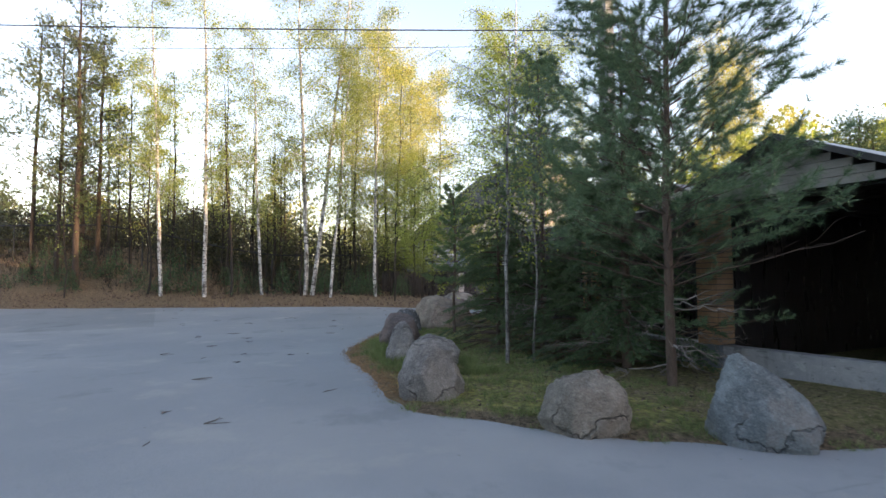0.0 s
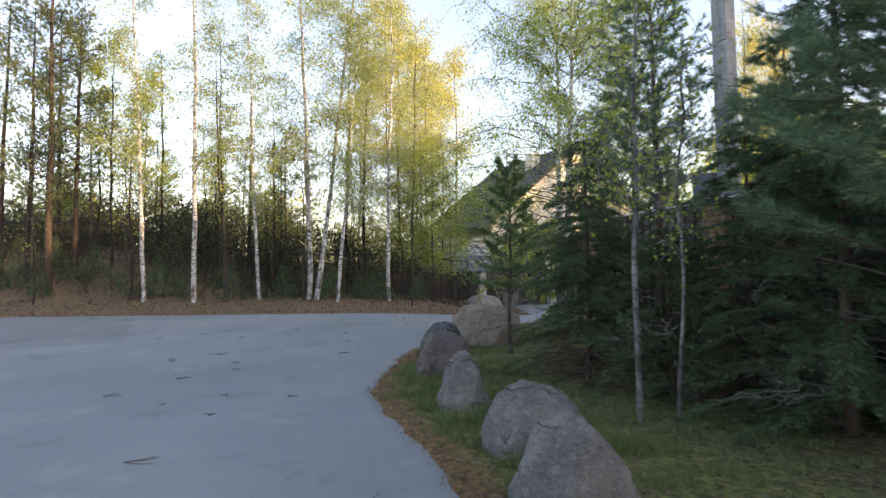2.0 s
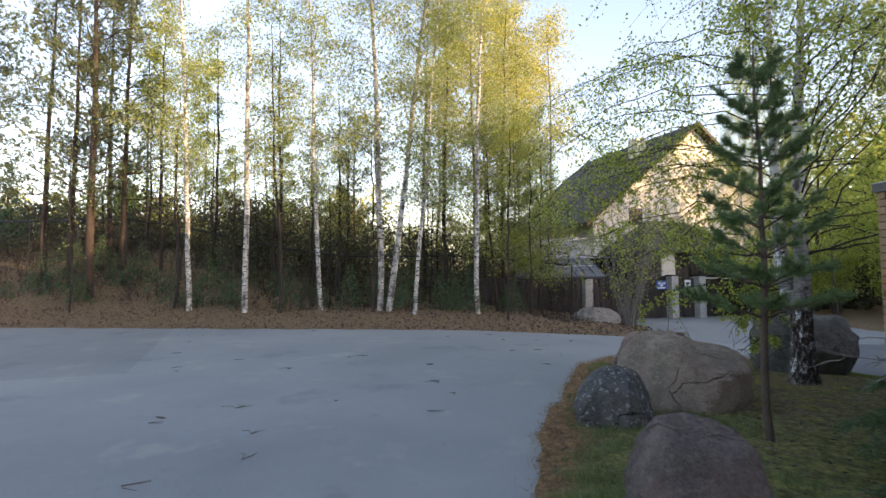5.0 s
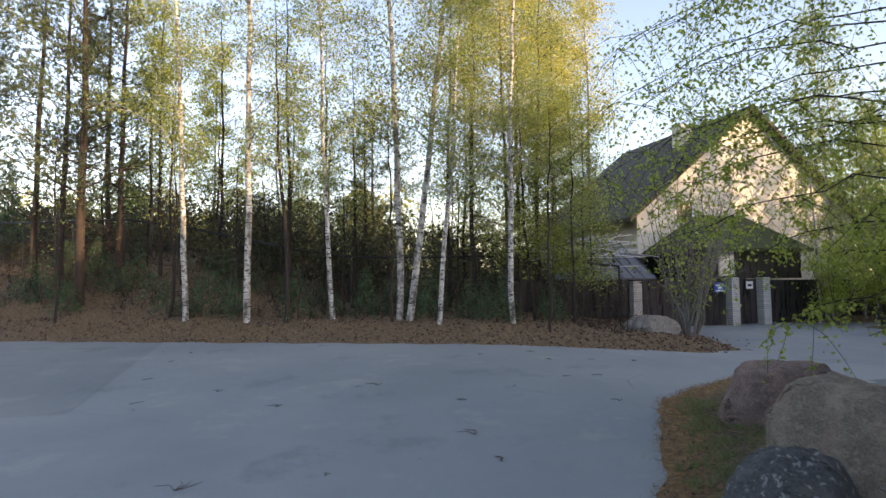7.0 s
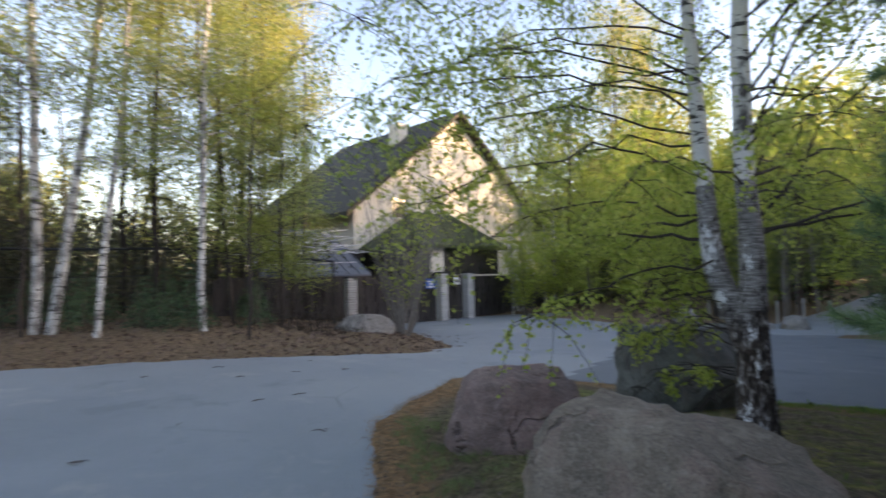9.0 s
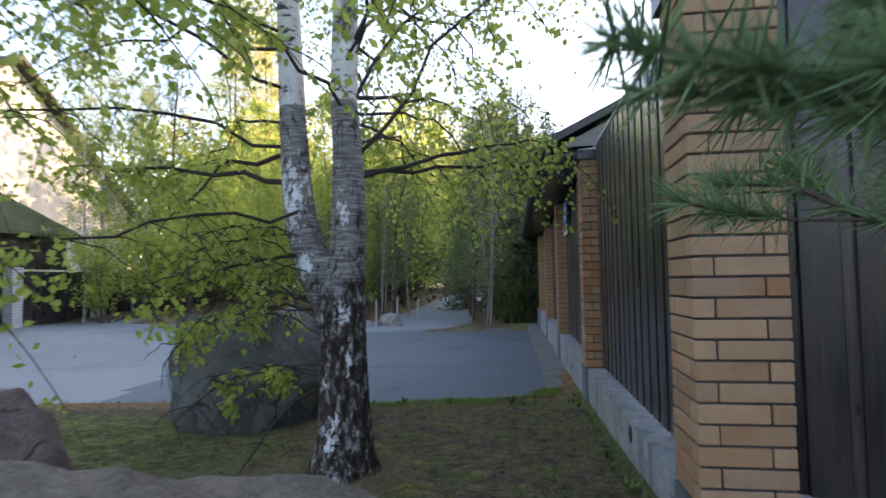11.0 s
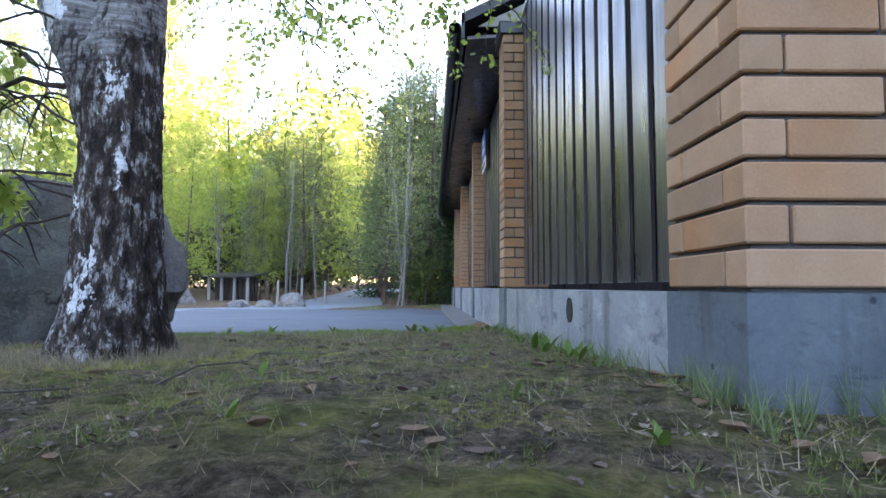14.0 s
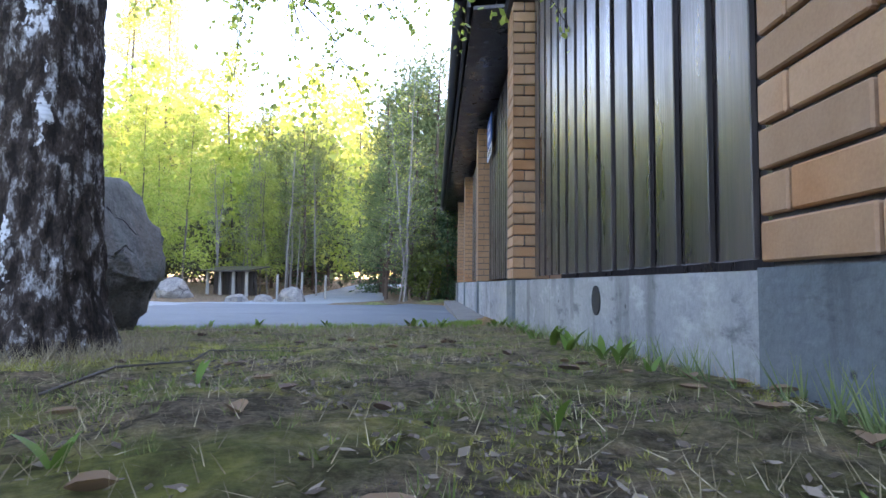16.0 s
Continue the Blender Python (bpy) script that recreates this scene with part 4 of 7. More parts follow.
def house():
    ob = thing("gabled_house", "tall cream house with a steep dark roof, sunlit gable", "house")
    gx, ry, pz, hw, ez, back = -21.3, 17.7, 10.7, 7.6, 4.7, -32.0
    slope = (pz - ez) / hw
    b = Build()
    b.add([(gx, ry - 6.9, 0), (gx, ry + 6.9, 0), (gx, ry + 6.9, ez + 0.55), (gx, ry, pz - 0.1), (gx, ry - 6.9, ez + 0.55)], [(0, 1, 2, 3, 4)])
    part("gable_wall", b, PLASTER, ob, "cream rendered gable wall")
    for x0, x1, y0, y1 in ((back + 0.5, gx - 0.02, ry - 6.9, ry - 6.7), (back + 0.5, gx - 0.02, ry + 6.7, ry + 6.9), (back + 0.5, back + 0.7, ry - 6.7, ry + 6.7)):
        b = Build()
        b.box(x0, x1, y0, y1, 0, ez + 0.5)
        part("wall", b, PLASTER, ob, "cream rendered wall")
    for s in (-1, 1):
        b = Build()
        b.prism([(gx + 0.5, ry, pz), (back, ry, pz), (back, ry + s * hw, ez), (gx + 0.5, ry + s * hw, ez)], (0, 0, 0.22))
        part("roof", b, ROOF, ob, "dark shingled roof slope")
    b = Build()
    b.box(gx - 3.4, gx - 2.6, ry - 1.9, ry - 1.2, 8.6, 10.6)
    part("chimney", b, PLASTER, ob, "pale chimney")
    for wy, wz, ww, wh in ((13.5, 5.35, 0.95, 0.95),):
        f = Build()
        for (y0, y1, z0, z1) in ((-ww / 2 - .07, ww / 2 + .07, wh / 2, wh / 2 + .07), (-ww / 2 - .07, ww / 2 + .07, -wh / 2 - .07, -wh / 2), (-ww / 2 - .07, -ww / 2, -wh / 2, wh / 2), (ww / 2, ww / 2 + .07, -wh / 2, wh / 2)):
            f.box(gx - 0.02, gx + 0.06, wy + y0, wy + y1, wz + z0, wz + z1)
        w = part("window", f, SIGN_WHITE, ob, "white framed window")
        f = Build()
        f.box(gx - 0.01, gx + 0.02, wy - ww / 2, wy + ww / 2, wz - wh / 2, wz + wh / 2)
        part("pane", f, GLASS, w)


house()


def slab(corners, depth):
    """A flat polygon with an even thickness upward."""
    b, n = Build(), len(corners)
    c = np.asarray(corners, float)
    v = np.concatenate([c, c + (0, 0, depth)])
    b.add(v, [tuple(range(n))[::-1]])
    b.add(v, [tuple(range(n, 2 * n))])
    b.add(v, [(i, (i + 1) % n, n + (i + 1) % n, n + i) for i in range(n)])
    return b


def gate_canopy():
    ob = thing("gate_canopy", "hipped mossy porch roof over the driveway gate", "porch roof")
    ridge, eave, front, back = 4.7, 3.1, -16.9, -20.9
    mid = (front + back) / 2
    c = {"fl": (front, 10.7, eave), "fr": (front, 16.5, eave), "bl": (back, 10.7, eave), "br": (back, 16.5, eave), "a": (mid, 12.2, ridge), "b": (mid, 14.7, ridge)}
    for keys, words in (("fl fr b a", "mossy front slope of the porch roof"), ("br bl a b", "back slope of the porch roof"), ("fr br b", "hipped end of the porch roof"), ("bl fl a", "hipped end of the porch roof")):
        part("roof", slab([c[k] for k in keys.split()], 0.13), MOSS_ROOF, ob, words)
    b = Build()
    b.box(front - 0.42, front - 0.34, 11.75, 12.5, 2.05, eave + 0.2)
    part("wall", b, PLASTER, ob, "pale post panel under the porch roof")
    # Dark board added for the shaded opening; reaches down to block a sunlit strip.
    b = Build()
    b.box(front - 0.5, front - 0.42, 10.2, 16.2, 1.97, eave + 0.1)
    part("wall", b, BOARD, ob, "dark board added under the porch roof in place of the shaded opening")
    # Added dark wall: stands in for the shade deep under the porch.
    b = Build()
    b.box(back + 0.3, back + 0.38, 9.9, 16.4, 0, eave + 0.05)
    part("wall", b, BOARD, ob, "dark back wall added in place of the shade inside the porch")
    ob2 = thing("lean_to", "low outbuilding with a blue-grey metal roof", "outbuilding")
    b = Build()
    b.prism([(-17.6, 4.3, 1.98), (-17.6, 8.9, 1.98), (-20.6, 8.9, 3.9), (-20.6, 4.9, 3.9)], (0, 0, 0.06))
    part("roof", b, METAL_ROOF, ob2, "blue-grey seamed metal roof")
    for k in range(10):
        b = Build()
        y = 4.35 + k * 0.5
        b.prism([(-17.58, y, 2.042), (-17.58, y + 0.03, 2.042), (-20.6, y + 0.5 - 0.05 * k + 0.03, 3.965), (-20.6, y + 0.5 - 0.05 * k, 3.965)], (0, 0, 0.04))
        part("seam", b, METAL_ROOF, ob2)
    b = Build()
    b.box(-20.5, -18.1, 5.0, 8.7, 0, 2.1)
    part("wall", b, BOARD, ob2, "dark wall")
    for k in range(16):
        u, w = 0.12 + 0.052 * k, 0.2 + 0.05 * (k * 7 % 16)
        p = thing("pole", "thin pale pole lying across the metal roof", "pole", "poles on the roof")
        b = Build()
        ends = [(-17.65 - 2.9 * q, y, 2.12 + 1.86 * q + 0.05 + up) for q, y, up in ((u, 3.9 + 0.4 * (k % 4), 0.0), (w, 8.6 + 0.3 * (k % 5), 0.1 * (k % 4)))]
        b.tube(ends, [0.022, 0.016], 6)
        part("shaft", b, WHITE_METAL, p, "", True)


gate_canopy()


def gate_pillar(x, y, h, base, label):
    ob = thing("gate_pillar", label, "pillar", "white brick gate pillars", (x, y, base))
    b = Build()
    b.box(-0.17, 0.17, -0.17, 0.17, -0.4, h)
    part("mortar_core", b, MORTAR, ob)
    n = round(h / 0.0865)
    for k in range(n):
        b = Build()
        z = k * 0.0865
        s = 0.06 if k % 2 else -0.06
        for y0, y1 in ((-0.19, s - 0.006), (s + 0.006, 0.19)):
            b.box(-0.19, 0.19, y0, y1, z + 0.006, z + 0.081)
        part("brick", b, WHITE_BRICK, ob)
    b = Build()
    b.box(-0.23, 0.23, -0.23, 0.23, h, h + 0.06)
    part("cap", b, BLACK_METAL, ob)


gate_pillar(-17.0, 7.45, 1.55, 0.35, "white brick gate pillar beside a flat boulder")
gate_pillar(-16.9, 12.0, 2.0, 0.03, "white brick gate pillar with a blue sign beside it")
gate_pillar(-16.9, 13.6, 2.0, 0.03, "white brick gate pillar")
gate_pillar(-16.9, 17.2, 1.95, 0.05, "white brick pillar half hidden by leaves")
panel((-17.0, 7.7), (-17.0, 11.75), 0.12, 1.95, "closed black sliding gate", (1, 0), 0.15, False)
panel((-17.0, 12.25), (-17.0, 13.35), 0.12, 1.95, "narrow black wicket gate", (1, 0), 0.15, False)
panel((-17.0, 13.85), (-17.0, 24), 0.12, 1.9, "black board fence beyond the gate", (1, 0), 0.15, False)
panel((-17.0, 2.5), (-17.0, 7.2), 0.5, 1.95, "black board fence behind the shrubs", (1, 0), 0.15, False)


def sign(x, y, z, w, h, mat, label, bars, axis="x"):
    ob = thing("sign", label, "sign", "", (x, y, z))
    b = Build()
    b.box(0, 0.012, -w / 2, w / 2, -h / 2, h / 2) if axis == "x" else b.box(-w / 2, w / 2, -0.012, 0, -h / 2, h / 2)
    part("plate", b, mat, ob)
    for (y0, y1, z0, z1, m) in bars:
        b = Build()
        b.box(-0.004, 0.016, y0, y1, z0, z1)
        part("bar", b, m, ob)


sign(-16.86, 11.35, 1.62, 0.58, 0.40, SIGN_BLUE, "blue sign with white bars on the gate", [(-.22, .22, -.16, -.10, SIGN_WHITE), (-.2, .2, .06, .11, SIGN_WHITE), (-.08, .08, -.06, .03, SIGN_WHITE)])
sign(-16.86, 12.85, 1.70, 0.34, 0.30, SIGN_WHITE, "small white notice on the wicket gate", [(-.1, .1, -.06, .04, BLACK_METAL)])
sign(FENCE * 6.9 + 0.10, 6.9, 2.47, 0.70, 0.36, SIGN_BLUE, "blue plate with pale bars on the board fence", [(-.2, .2, -.1, -.04, SIGN_WHITE), (-.15, .1, .02, .08, SIGN_WHITE)])
sign(FENCE * 6.9 + 0.10, 6.9, 2.19, 0.66, 0.14, SIGN_WHITE, "narrow white plate under the blue one", [(-.24, .2, -.03, .02, BLACK_METAL)])
pav = Build()
pav.prism([(-16.7, 4.6, 0.0), (-12.4, 7.3, 0.0), (-11.2, 11.0, 0.0), (-16.7, 22, 0.0)], (0, 0, 0.016))
PAVER = surface("pinkish_paving", (0.20, 0.165, 0.15), (0.27, 0.23, 0.21), 2.0, 0.9, 40, 0.4, 0.4, 0.006, world_space=True)
tagged(new("forecourt_pavement", pav.mesh("pavement", PAVER)), "pinkish gravel forecourt in front of the gate", "pavement", kind="structure")


def utility_pole():
    ob = thing("utility_pole", "grey concrete utility pole with a pale metal box and wires", "utility pole", "", (2.95, 0.75, 0))
    b = Build()
    b.prism([(-0.14, -0.12, 0), (0.14, -0.12, 0), (0.14, 0.12, 0), (-0.14, 0.12, 0)], (0, 0, 9.5))
    part("pole", b, CONCRETE, ob)
    b = Build()
    b.box(-0.56, -0.16, -0.22, 0.02, 2.9, 3.4)
    part("meter_box", b, METAL_ROOF, ob, "pale blue-grey metal box")
    for z in (7.0, 7.5, 8.2):
        b = Build()
        b.box(-0.6, 0.6, -0.05, 0.05, z, z + 0.08)
        part("crossarm", b, BLACK_METAL, ob)
        for x in (-0.5, 0.5):
            b = Build()
            b.tube([(x, 0, z + 0.08), (x, 0, z + 0.2), (x, 0, z + 0.24)], [0.04, 0.05, 0.02], 8)
            part("insulator", b, CONCRETE, ob, "", True)
    return ob


utility_pole()


def wire(p0, p1, sag, radius=0.012):
    t = np.linspace(0, 1, 24)[:, None]
    p = np.array(p0) * (1 - t) + np.array(p1) * t
    p[:, 2] -= (4 * sag * t * (1 - t))[:, 0]
    b = Build()
    b.tube(p, np.full(24, radius), 5)
    tagged(new("overhead_wire", b.mesh("overhead_wire", BLACK_METAL)), "black overhead cable slung from the pole", "cable", "overhead wires")

# ---------------------------------------------------------------- trees
def branch_path(start, way, length, k=7, droop=0.0, wobble=0.06, lift=0.0):
    t = np.linspace(0, 1, k)[:, None]
    way = np.asarray(way, float) / np.linalg.norm(way)
    p = np.asarray(start) + way * length * t
    p[:, 2] += (lift * length * t - droop * length * t ** 2)[:, 0]
    p[1:] += rng.normal(size=(k - 1, 3)) * wobble * length / k
    return p


def birch_meshes(h, leaves, leaf=0.075, crown_from=0.35, spread=0.22, r0=0.09, twigs=7, trunk_bend=0.25, fine=5, haze=0.07):
    """Trunk with limbs and a loose drooping crown: two meshes."""
    wood, crown = Build(), Build()
    z = np.linspace(0, 1, 16)
    path = np.stack([np.cumsum(rng.normal(0, trunk_bend / 16, 16)), np.cumsum(rng.normal(0, trunk_bend / 16, 16)), z * h], 1)
    path[0, :2] = 0
    wood.tube(path, r0 * (1 - z) ** 0.8 + 0.008, 9)
    tips = []
    n = 34
    for k in range(n):
        f = crown_from + (0.97 - crown_from) * (k + rng.uniform(0, 1)) / n
        o = np.array([np.interp(f, z, path[:, i]) for i in range(3)])
        ang = rng.uniform(0, 2 * np.pi)
        L = h * spread * (1.02 - 0.72 * f) * rng.uniform(0.6, 1.2) + 0.3
        p = branch_path(o, (np.cos(ang), np.sin(ang), rng.uniform(0.5, 1.3)), L, 7, 0.35, 0.12)
        wood.tube(p, np.linspace(r0 * 0.32 * (1.1 - f), 0.004, 7), 4)
        for j in range(twigs):
            i = rng.integers(2, 7)
            q = branch_path(p[i], (rng.normal(), rng.normal(), rng.uniform(-0.6, 0.5)), L * rng.uniform(0.25, 0.5), fine, 0.55, 0.12)
            wood.tube(q, np.linspace(0.006, 0.0025, fine), 3)
            tips.append(q)
        tips.append(p[2:])
    pts = []
    per = max(1, leaves // len(tips))
    for q in tips:
        u = rng.uniform(0, len(q) - 1.001, per)
        i = u.astype(int)
        pts.append(q[i] * (1 - (u - i))[:, None] + q[i + 1] * (u - i)[:, None] + rng.normal(0, haze, (per, 3)))
    if leaves and fine < 5:
        crown.specks(np.concatenate(pts), leaf)
    elif leaves:
        crown.leaves(np.concatenate(pts), leaf, leaf * 0.75)
    return wood, crown


def tree(name, wood, crown, bark, leaf, label, at, turn=0, scale=1.0, group="", lean=(0, 0)):
    ob = thing(name, label, "tree", group)
    ob.matrix_basis = Matrix.Translation((at[0], at[1], (ground_at(*at[:2]) if len(at) < 3 else at[2]) - 0.03)) @ Matrix.Rotation(radians(lean[0]), 4, "Y") @ Matrix.Rotation(radians(lean[1]), 4, "X") @ Matrix.Rotation(turn, 4, "Z") @ Matrix.Scale(scale, 4)
    part("trunk", wood, bark, ob, "", True)
    part("crown", crown, leaf, ob)
    return ob


def pine_meshes(h, bare=0.55, r0=0.125, tufts=40, length=0.2, count=8, wide=0.036):
    wood, crown = Build(), Build()
    z = np.linspace(0, 1, 14)
    path = np.stack([np.cumsum(rng.normal(0, 0.03, 14)), np.cumsum(rng.normal(0, 0.03, 14)), z * h], 1)
    wood.tube(path, r0 * (1 - z) ** 0.7 + 0.015, 9)
    at, way = [], []
    n = 46
    for k in range(n):
        f = bare + (0.98 - bare) * (k + rng.uniform(0, 1)) / n
        o = np.array([np.interp(f, z, path[:, i]) for i in range(3)])
        ang = rng.uniform(0, 2 * np.pi)
        L = h * 0.17 * (1.2 - f) * rng.uniform(0.7, 1.3) + 0.35
        p = branch_path(o, (np.cos(ang), np.sin(ang), rng.uniform(-0.1, 0.6)), L, 6, -0.1, 0.15)
        wood.tube(p, np.linspace(r0 * 0.22, 0.008, 6), 4)
        for j in range(tufts):
            i = rng.integers(2, 6)
            at.append(p[i] + rng.normal(0, 0.24, 3))
            w = p[-1] - p[0]
            way.append(w / np.linalg.norm(w) + (0, 0, 0.5))
    for k in range(14):
        f = rng.uniform(bare * 0.4, bare)
        ang = rng.uniform(0, 6.28)
        p = branch_path((path[int(f * 13), 0], path[int(f * 13), 1], f * h), (np.cos(ang), np.sin(ang), rng.uniform(-0.2, 0.4)), rng.uniform(0.3, 1.4), 5, 0.2, 0.2)
        wood.tube(p, np.linspace(0.02, 0.004, 5), 4)
    crown.needles(np.array(at), np.array(way), count, length, wide, 0.8)
    return wood, crown


def young_pine_meshes(h, width, tufts=9, needles=26, whorls=None, length=0.085, r0=None, skip=0.12, low=0.0, thick=0.0035):
    """A near pine: whorls of up-swept branches with bottle-brush shoots."""
    wood, crown = Build(), Build()
    whorls = whorls or int(h / 0.34)
    z = np.linspace(0, 1, 14)
    path = np.stack([np.cumsum(rng.normal(0, 0.012, 14)), np.cumsum(rng.normal(0, 0.012, 14)), z * h], 1)
    path[0, :2] = 0
    wood.tube(path, (r0 or h * 0.012) * (1 - z) ** 0.8 + 0.006, 9)
    at, way = [], []
    for k in range(whorls):
        f = skip + (0.97 - skip) * k / whorls
        o = np.array([np.interp(f, z, path[:, i]) for i in range(3)])
        m = rng.integers(4, 7)
        a0 = rng.uniform(0, 6.28)
        for b in range(m):
            ang = a0 + b * 6.28 / m + rng.normal(0, 0.2)
            L = width * (1.06 - f) ** 0.75 * rng.uniform(0.75, 1.1) + 0.12
            p = branch_path(o, (np.cos(ang), np.sin(ang), 0.25 + 0.5 * f), L, 7, 0.05 if f < 0.4 else -0.15, 0.08)
            wood.tube(p, np.linspace(0.006 + 0.007 * (1 - f), 0.003, 7), 4)
            sub = [p]
            for s in range(6):
                i = rng.integers(2, 6)
                side = np.array([np.cos(ang + rng.choice([-1, 1]) * rng.uniform(0.4, 1.0)), np.sin(ang + rng.choice([-1, 1]) * rng.uniform(0.4, 1.0)), rng.uniform(0, 0.5)])
                q = branch_path(p[i], side, L * rng.uniform(0.22, 0.42), 4, -0.1, 0.08)
                wood.tube(q, np.linspace(0.004, 0.002, 4), 3)
                sub.append(q)
            if f < low:
                continue
            for q in sub:
                u = rng.uniform(0.45 if q is p else 0.15, 1, tufts) ** 0.8 * (len(q) - 1.001)
                i = u.astype(int)
                at.append(q[i] * (1 - (u - i))[:, None] + q[i + 1] * (u - i)[:, None])
                w = q[-1] - q[0]
                way.append(np.repeat((w / (np.linalg.norm(w) + 1e-9))[None] + np.array([[0, 0, 0.25]]), tufts, 0))
    crown.needles(np.concatenate(at), np.concatenate(way), needles, length, thick, 0.95)
    return wood, crown


def spruce_meshes(h, width, needles=10, length=0.05, twig=0.16, bare=0.0, thick=0.006):
    """A near spruce with drooping side twigs; the branches that start below bare have lost their needles but for the tips."""
    wood, crown = Build(), Build()
    wood.tube([(0, 0, 0), (0.02, 0.01, h * 0.5), (0, 0, h)], [h * 0.014, h * 0.009, 0.008], 8)
    at, way = [], []
    z = 0.12
    while z < h * 0.98:
        f = z / h
        for b in range(rng.integers(5, 8)):
            ang = rng.uniform(0, 6.28)
            L = width * (1 - f) ** 0.8 * rng.uniform(0.75, 1.1) + 0.08
            p = branch_path((0, 0, z), (np.cos(ang), np.sin(ang), 0.1), L, 7, 0.28, 0.08)
            wood.tube(p, np.linspace(0.012 * (1 - f) + 0.004, 0.002, 7), 3)
            inner = 0.8 if z < bare else 0.3 if bare else 0.15
            n = int((10 + L * 34) * (1 - inner) / 0.85)
            u = rng.uniform(inner, 1, n) * 5.999
            i = u.astype(int)
            c = p[i] * (1 - (u - i))[:, None] + p[i + 1] * (u - i)[:, None]
            side = rng.choice([-1, 1], n) * rng.uniform(0.5, 1.2, n)
            w = np.stack([np.cos(ang + side), np.sin(ang + side), rng.uniform(-0.7, -0.05, n)], 1)
            if z < bare:
                for k in range(5):
                    q = branch_path(p[rng.integers(1, 6)], (np.cos(ang + rng.choice([-0.8, 0.8])), np.sin(ang + rng.choice([-0.8, 0.8])), rng.uniform(-0.6, 0.1)), L * rng.uniform(0.2, 0.45), 5, 0.1, 0.14)
                    wood.tube(q, np.linspace(0.004, 0.0015, 5), 3)
            reach = twig * (1.2 - u / 6 * 0.7)
            for s in (0.15, 0.5, 0.85):
                at.append(c + w * (reach * s)[:, None])
                way.append(w)
        z += rng.uniform(0.10, 0.17) * (1 + 0.4 * (h > 4))
    crown.needles(np.concatenate(at), np.concatenate(way), needles, length, thick, 0.5)
    return wood, crown


# near conifers between the driveway and the side fence
PINE_LABEL = "young pine with long green needles and bare lower twigs"
tree("pine_tree", *young_pine_meshes(7.4, 2.6, 12, 17, 24, 0.13, 0.062, 0.18, 0.19, 0.0066), PINE_BARK, NEEDLE, "tall young pine with brown trunk beside the driveway", (7.63, -2.6), 0.4)
tree("pine_tree", *young_pine_meshes(6.2, 1.35, 7, 20, 15, 0.095, 0.06, 0.34, 0.36, 0.0045), PINE_BARK, NEEDLE, "slender pine with a clear reddish trunk", (3.73, -1.8), 1.4)
tree("pine_tree", *young_pine_meshes(4.0, 0.8, 14, 20, 9, 0.075, 0.035, 0.3, 0.3, 0.0042), PINE_BARK, FRESH_NEEDLE, "small pine with level branches in front of the brick pillar", (0.16, -1.93), 2.2)
tree("spruce_tree", *spruce_meshes(5.6, 1.6, 5, 0.062, 0.18, thick=0.012), PINE_BARK, SPRUCE, "dense dark spruce beside the side fence", (6.2, -2.0))
tree("spruce_tree", *spruce_meshes(3.6, 1.25, 5, 0.062, 0.18, 0.5, 0.010), PINE_BARK, NEAR_SPRUCE, "small dense dark spruce", (5.0, -1.7), 2.0)
tree("spruce_tree", *spruce_meshes(3.7, 1.42, 5, 0.07, 0.22, 0.75, 0.009), PINE_BARK, NEAR_SPRUCE, "dark spruce with drooping twigs and bare low branches", (2.75, -2.25), 1.0)
tree("spruce_tree", *spruce_meshes(3.0, 1.1, 5, 0.07, 0.2, 0.55, 0.010), PINE_BARK, NEAR_SPRUCE, "dark spruce with drooping twigs and bare low branches", (1.75, -1.35), 2.3)
tree("pine_tree", *young_pine_meshes(5.4, 1.4, 7, 20, 13, 0.095, 0.055, 0.1, 0.1, 0.0045), PINE_BARK, NEEDLE, PINE_LABEL, (6.75, -1.6), 0.9)
tree("pine_tree", *young_pine_meshes(5.0, 1.3, 7, 20, 13, 0.095, 0.045, 0.1, 0.1, 0.0045), PINE_BARK, NEEDLE, PINE_LABEL, (2.75, -1.25), 4.1)
tree("pine_tree", *young_pine_meshes(4.6, 1.2, 6, 20, 11, 0.095, 0.045, 0.12, 0.12, 0.0045), PINE_BARK, NEEDLE, PINE_LABEL, (5.1, -0.95), 3.1)

tree("spruce_tree", *spruce_meshes(2.3, 1.15, 5, 0.06, 0.18, 0.4, 0.010), PINE_BARK, NEAR_SPRUCE, "low dense dark spruce", (4.2, -2.15), 3.0)


def dead_branches(ob, n, lo, hi, length, seed):
    """Bare grey lower branches of a conifer."""
    r = np.random.default_rng(seed)
    for k in range(n):
        b = Build()
        a = r.uniform(0, 6.28)
        p = branch_path((0, 0, r.uniform(lo, hi)), (math.cos(a), math.sin(a), r.uniform(-0.35, 0.1)), length * r.uniform(0.6, 1.1), 9, -0.12, 0.3)
        b.tube(p, np.linspace(0.012, 0.003, 9), 5)
        for j in range(5):
            i = r.integers(3, 9)
            q = branch_path(p[i], (math.cos(a + r.normal(0, 0.8)), math.sin(a + r.normal(0, 0.8)), r.normal(0.1, 0.4)), length * r.uniform(0.15, 0.4), 5, 0.1, 0.3)
            b.tube(q, np.linspace(0.005, 0.002, 5), 4)
        part("dead_branch", b, PALE_TWIG, ob, "bare grey branch", True)


for k, ob in enumerate([o for o in bpy.data.objects if o.parent is None and o.name.startswith(("pine_tree", "spruce_tree"))]):
    dead_branches(ob, (9, 6, 0, 9, 5, 8, 6, 6, 5, 5)[k % 10], 0.25, 1.3, 1.15, 60 + k)
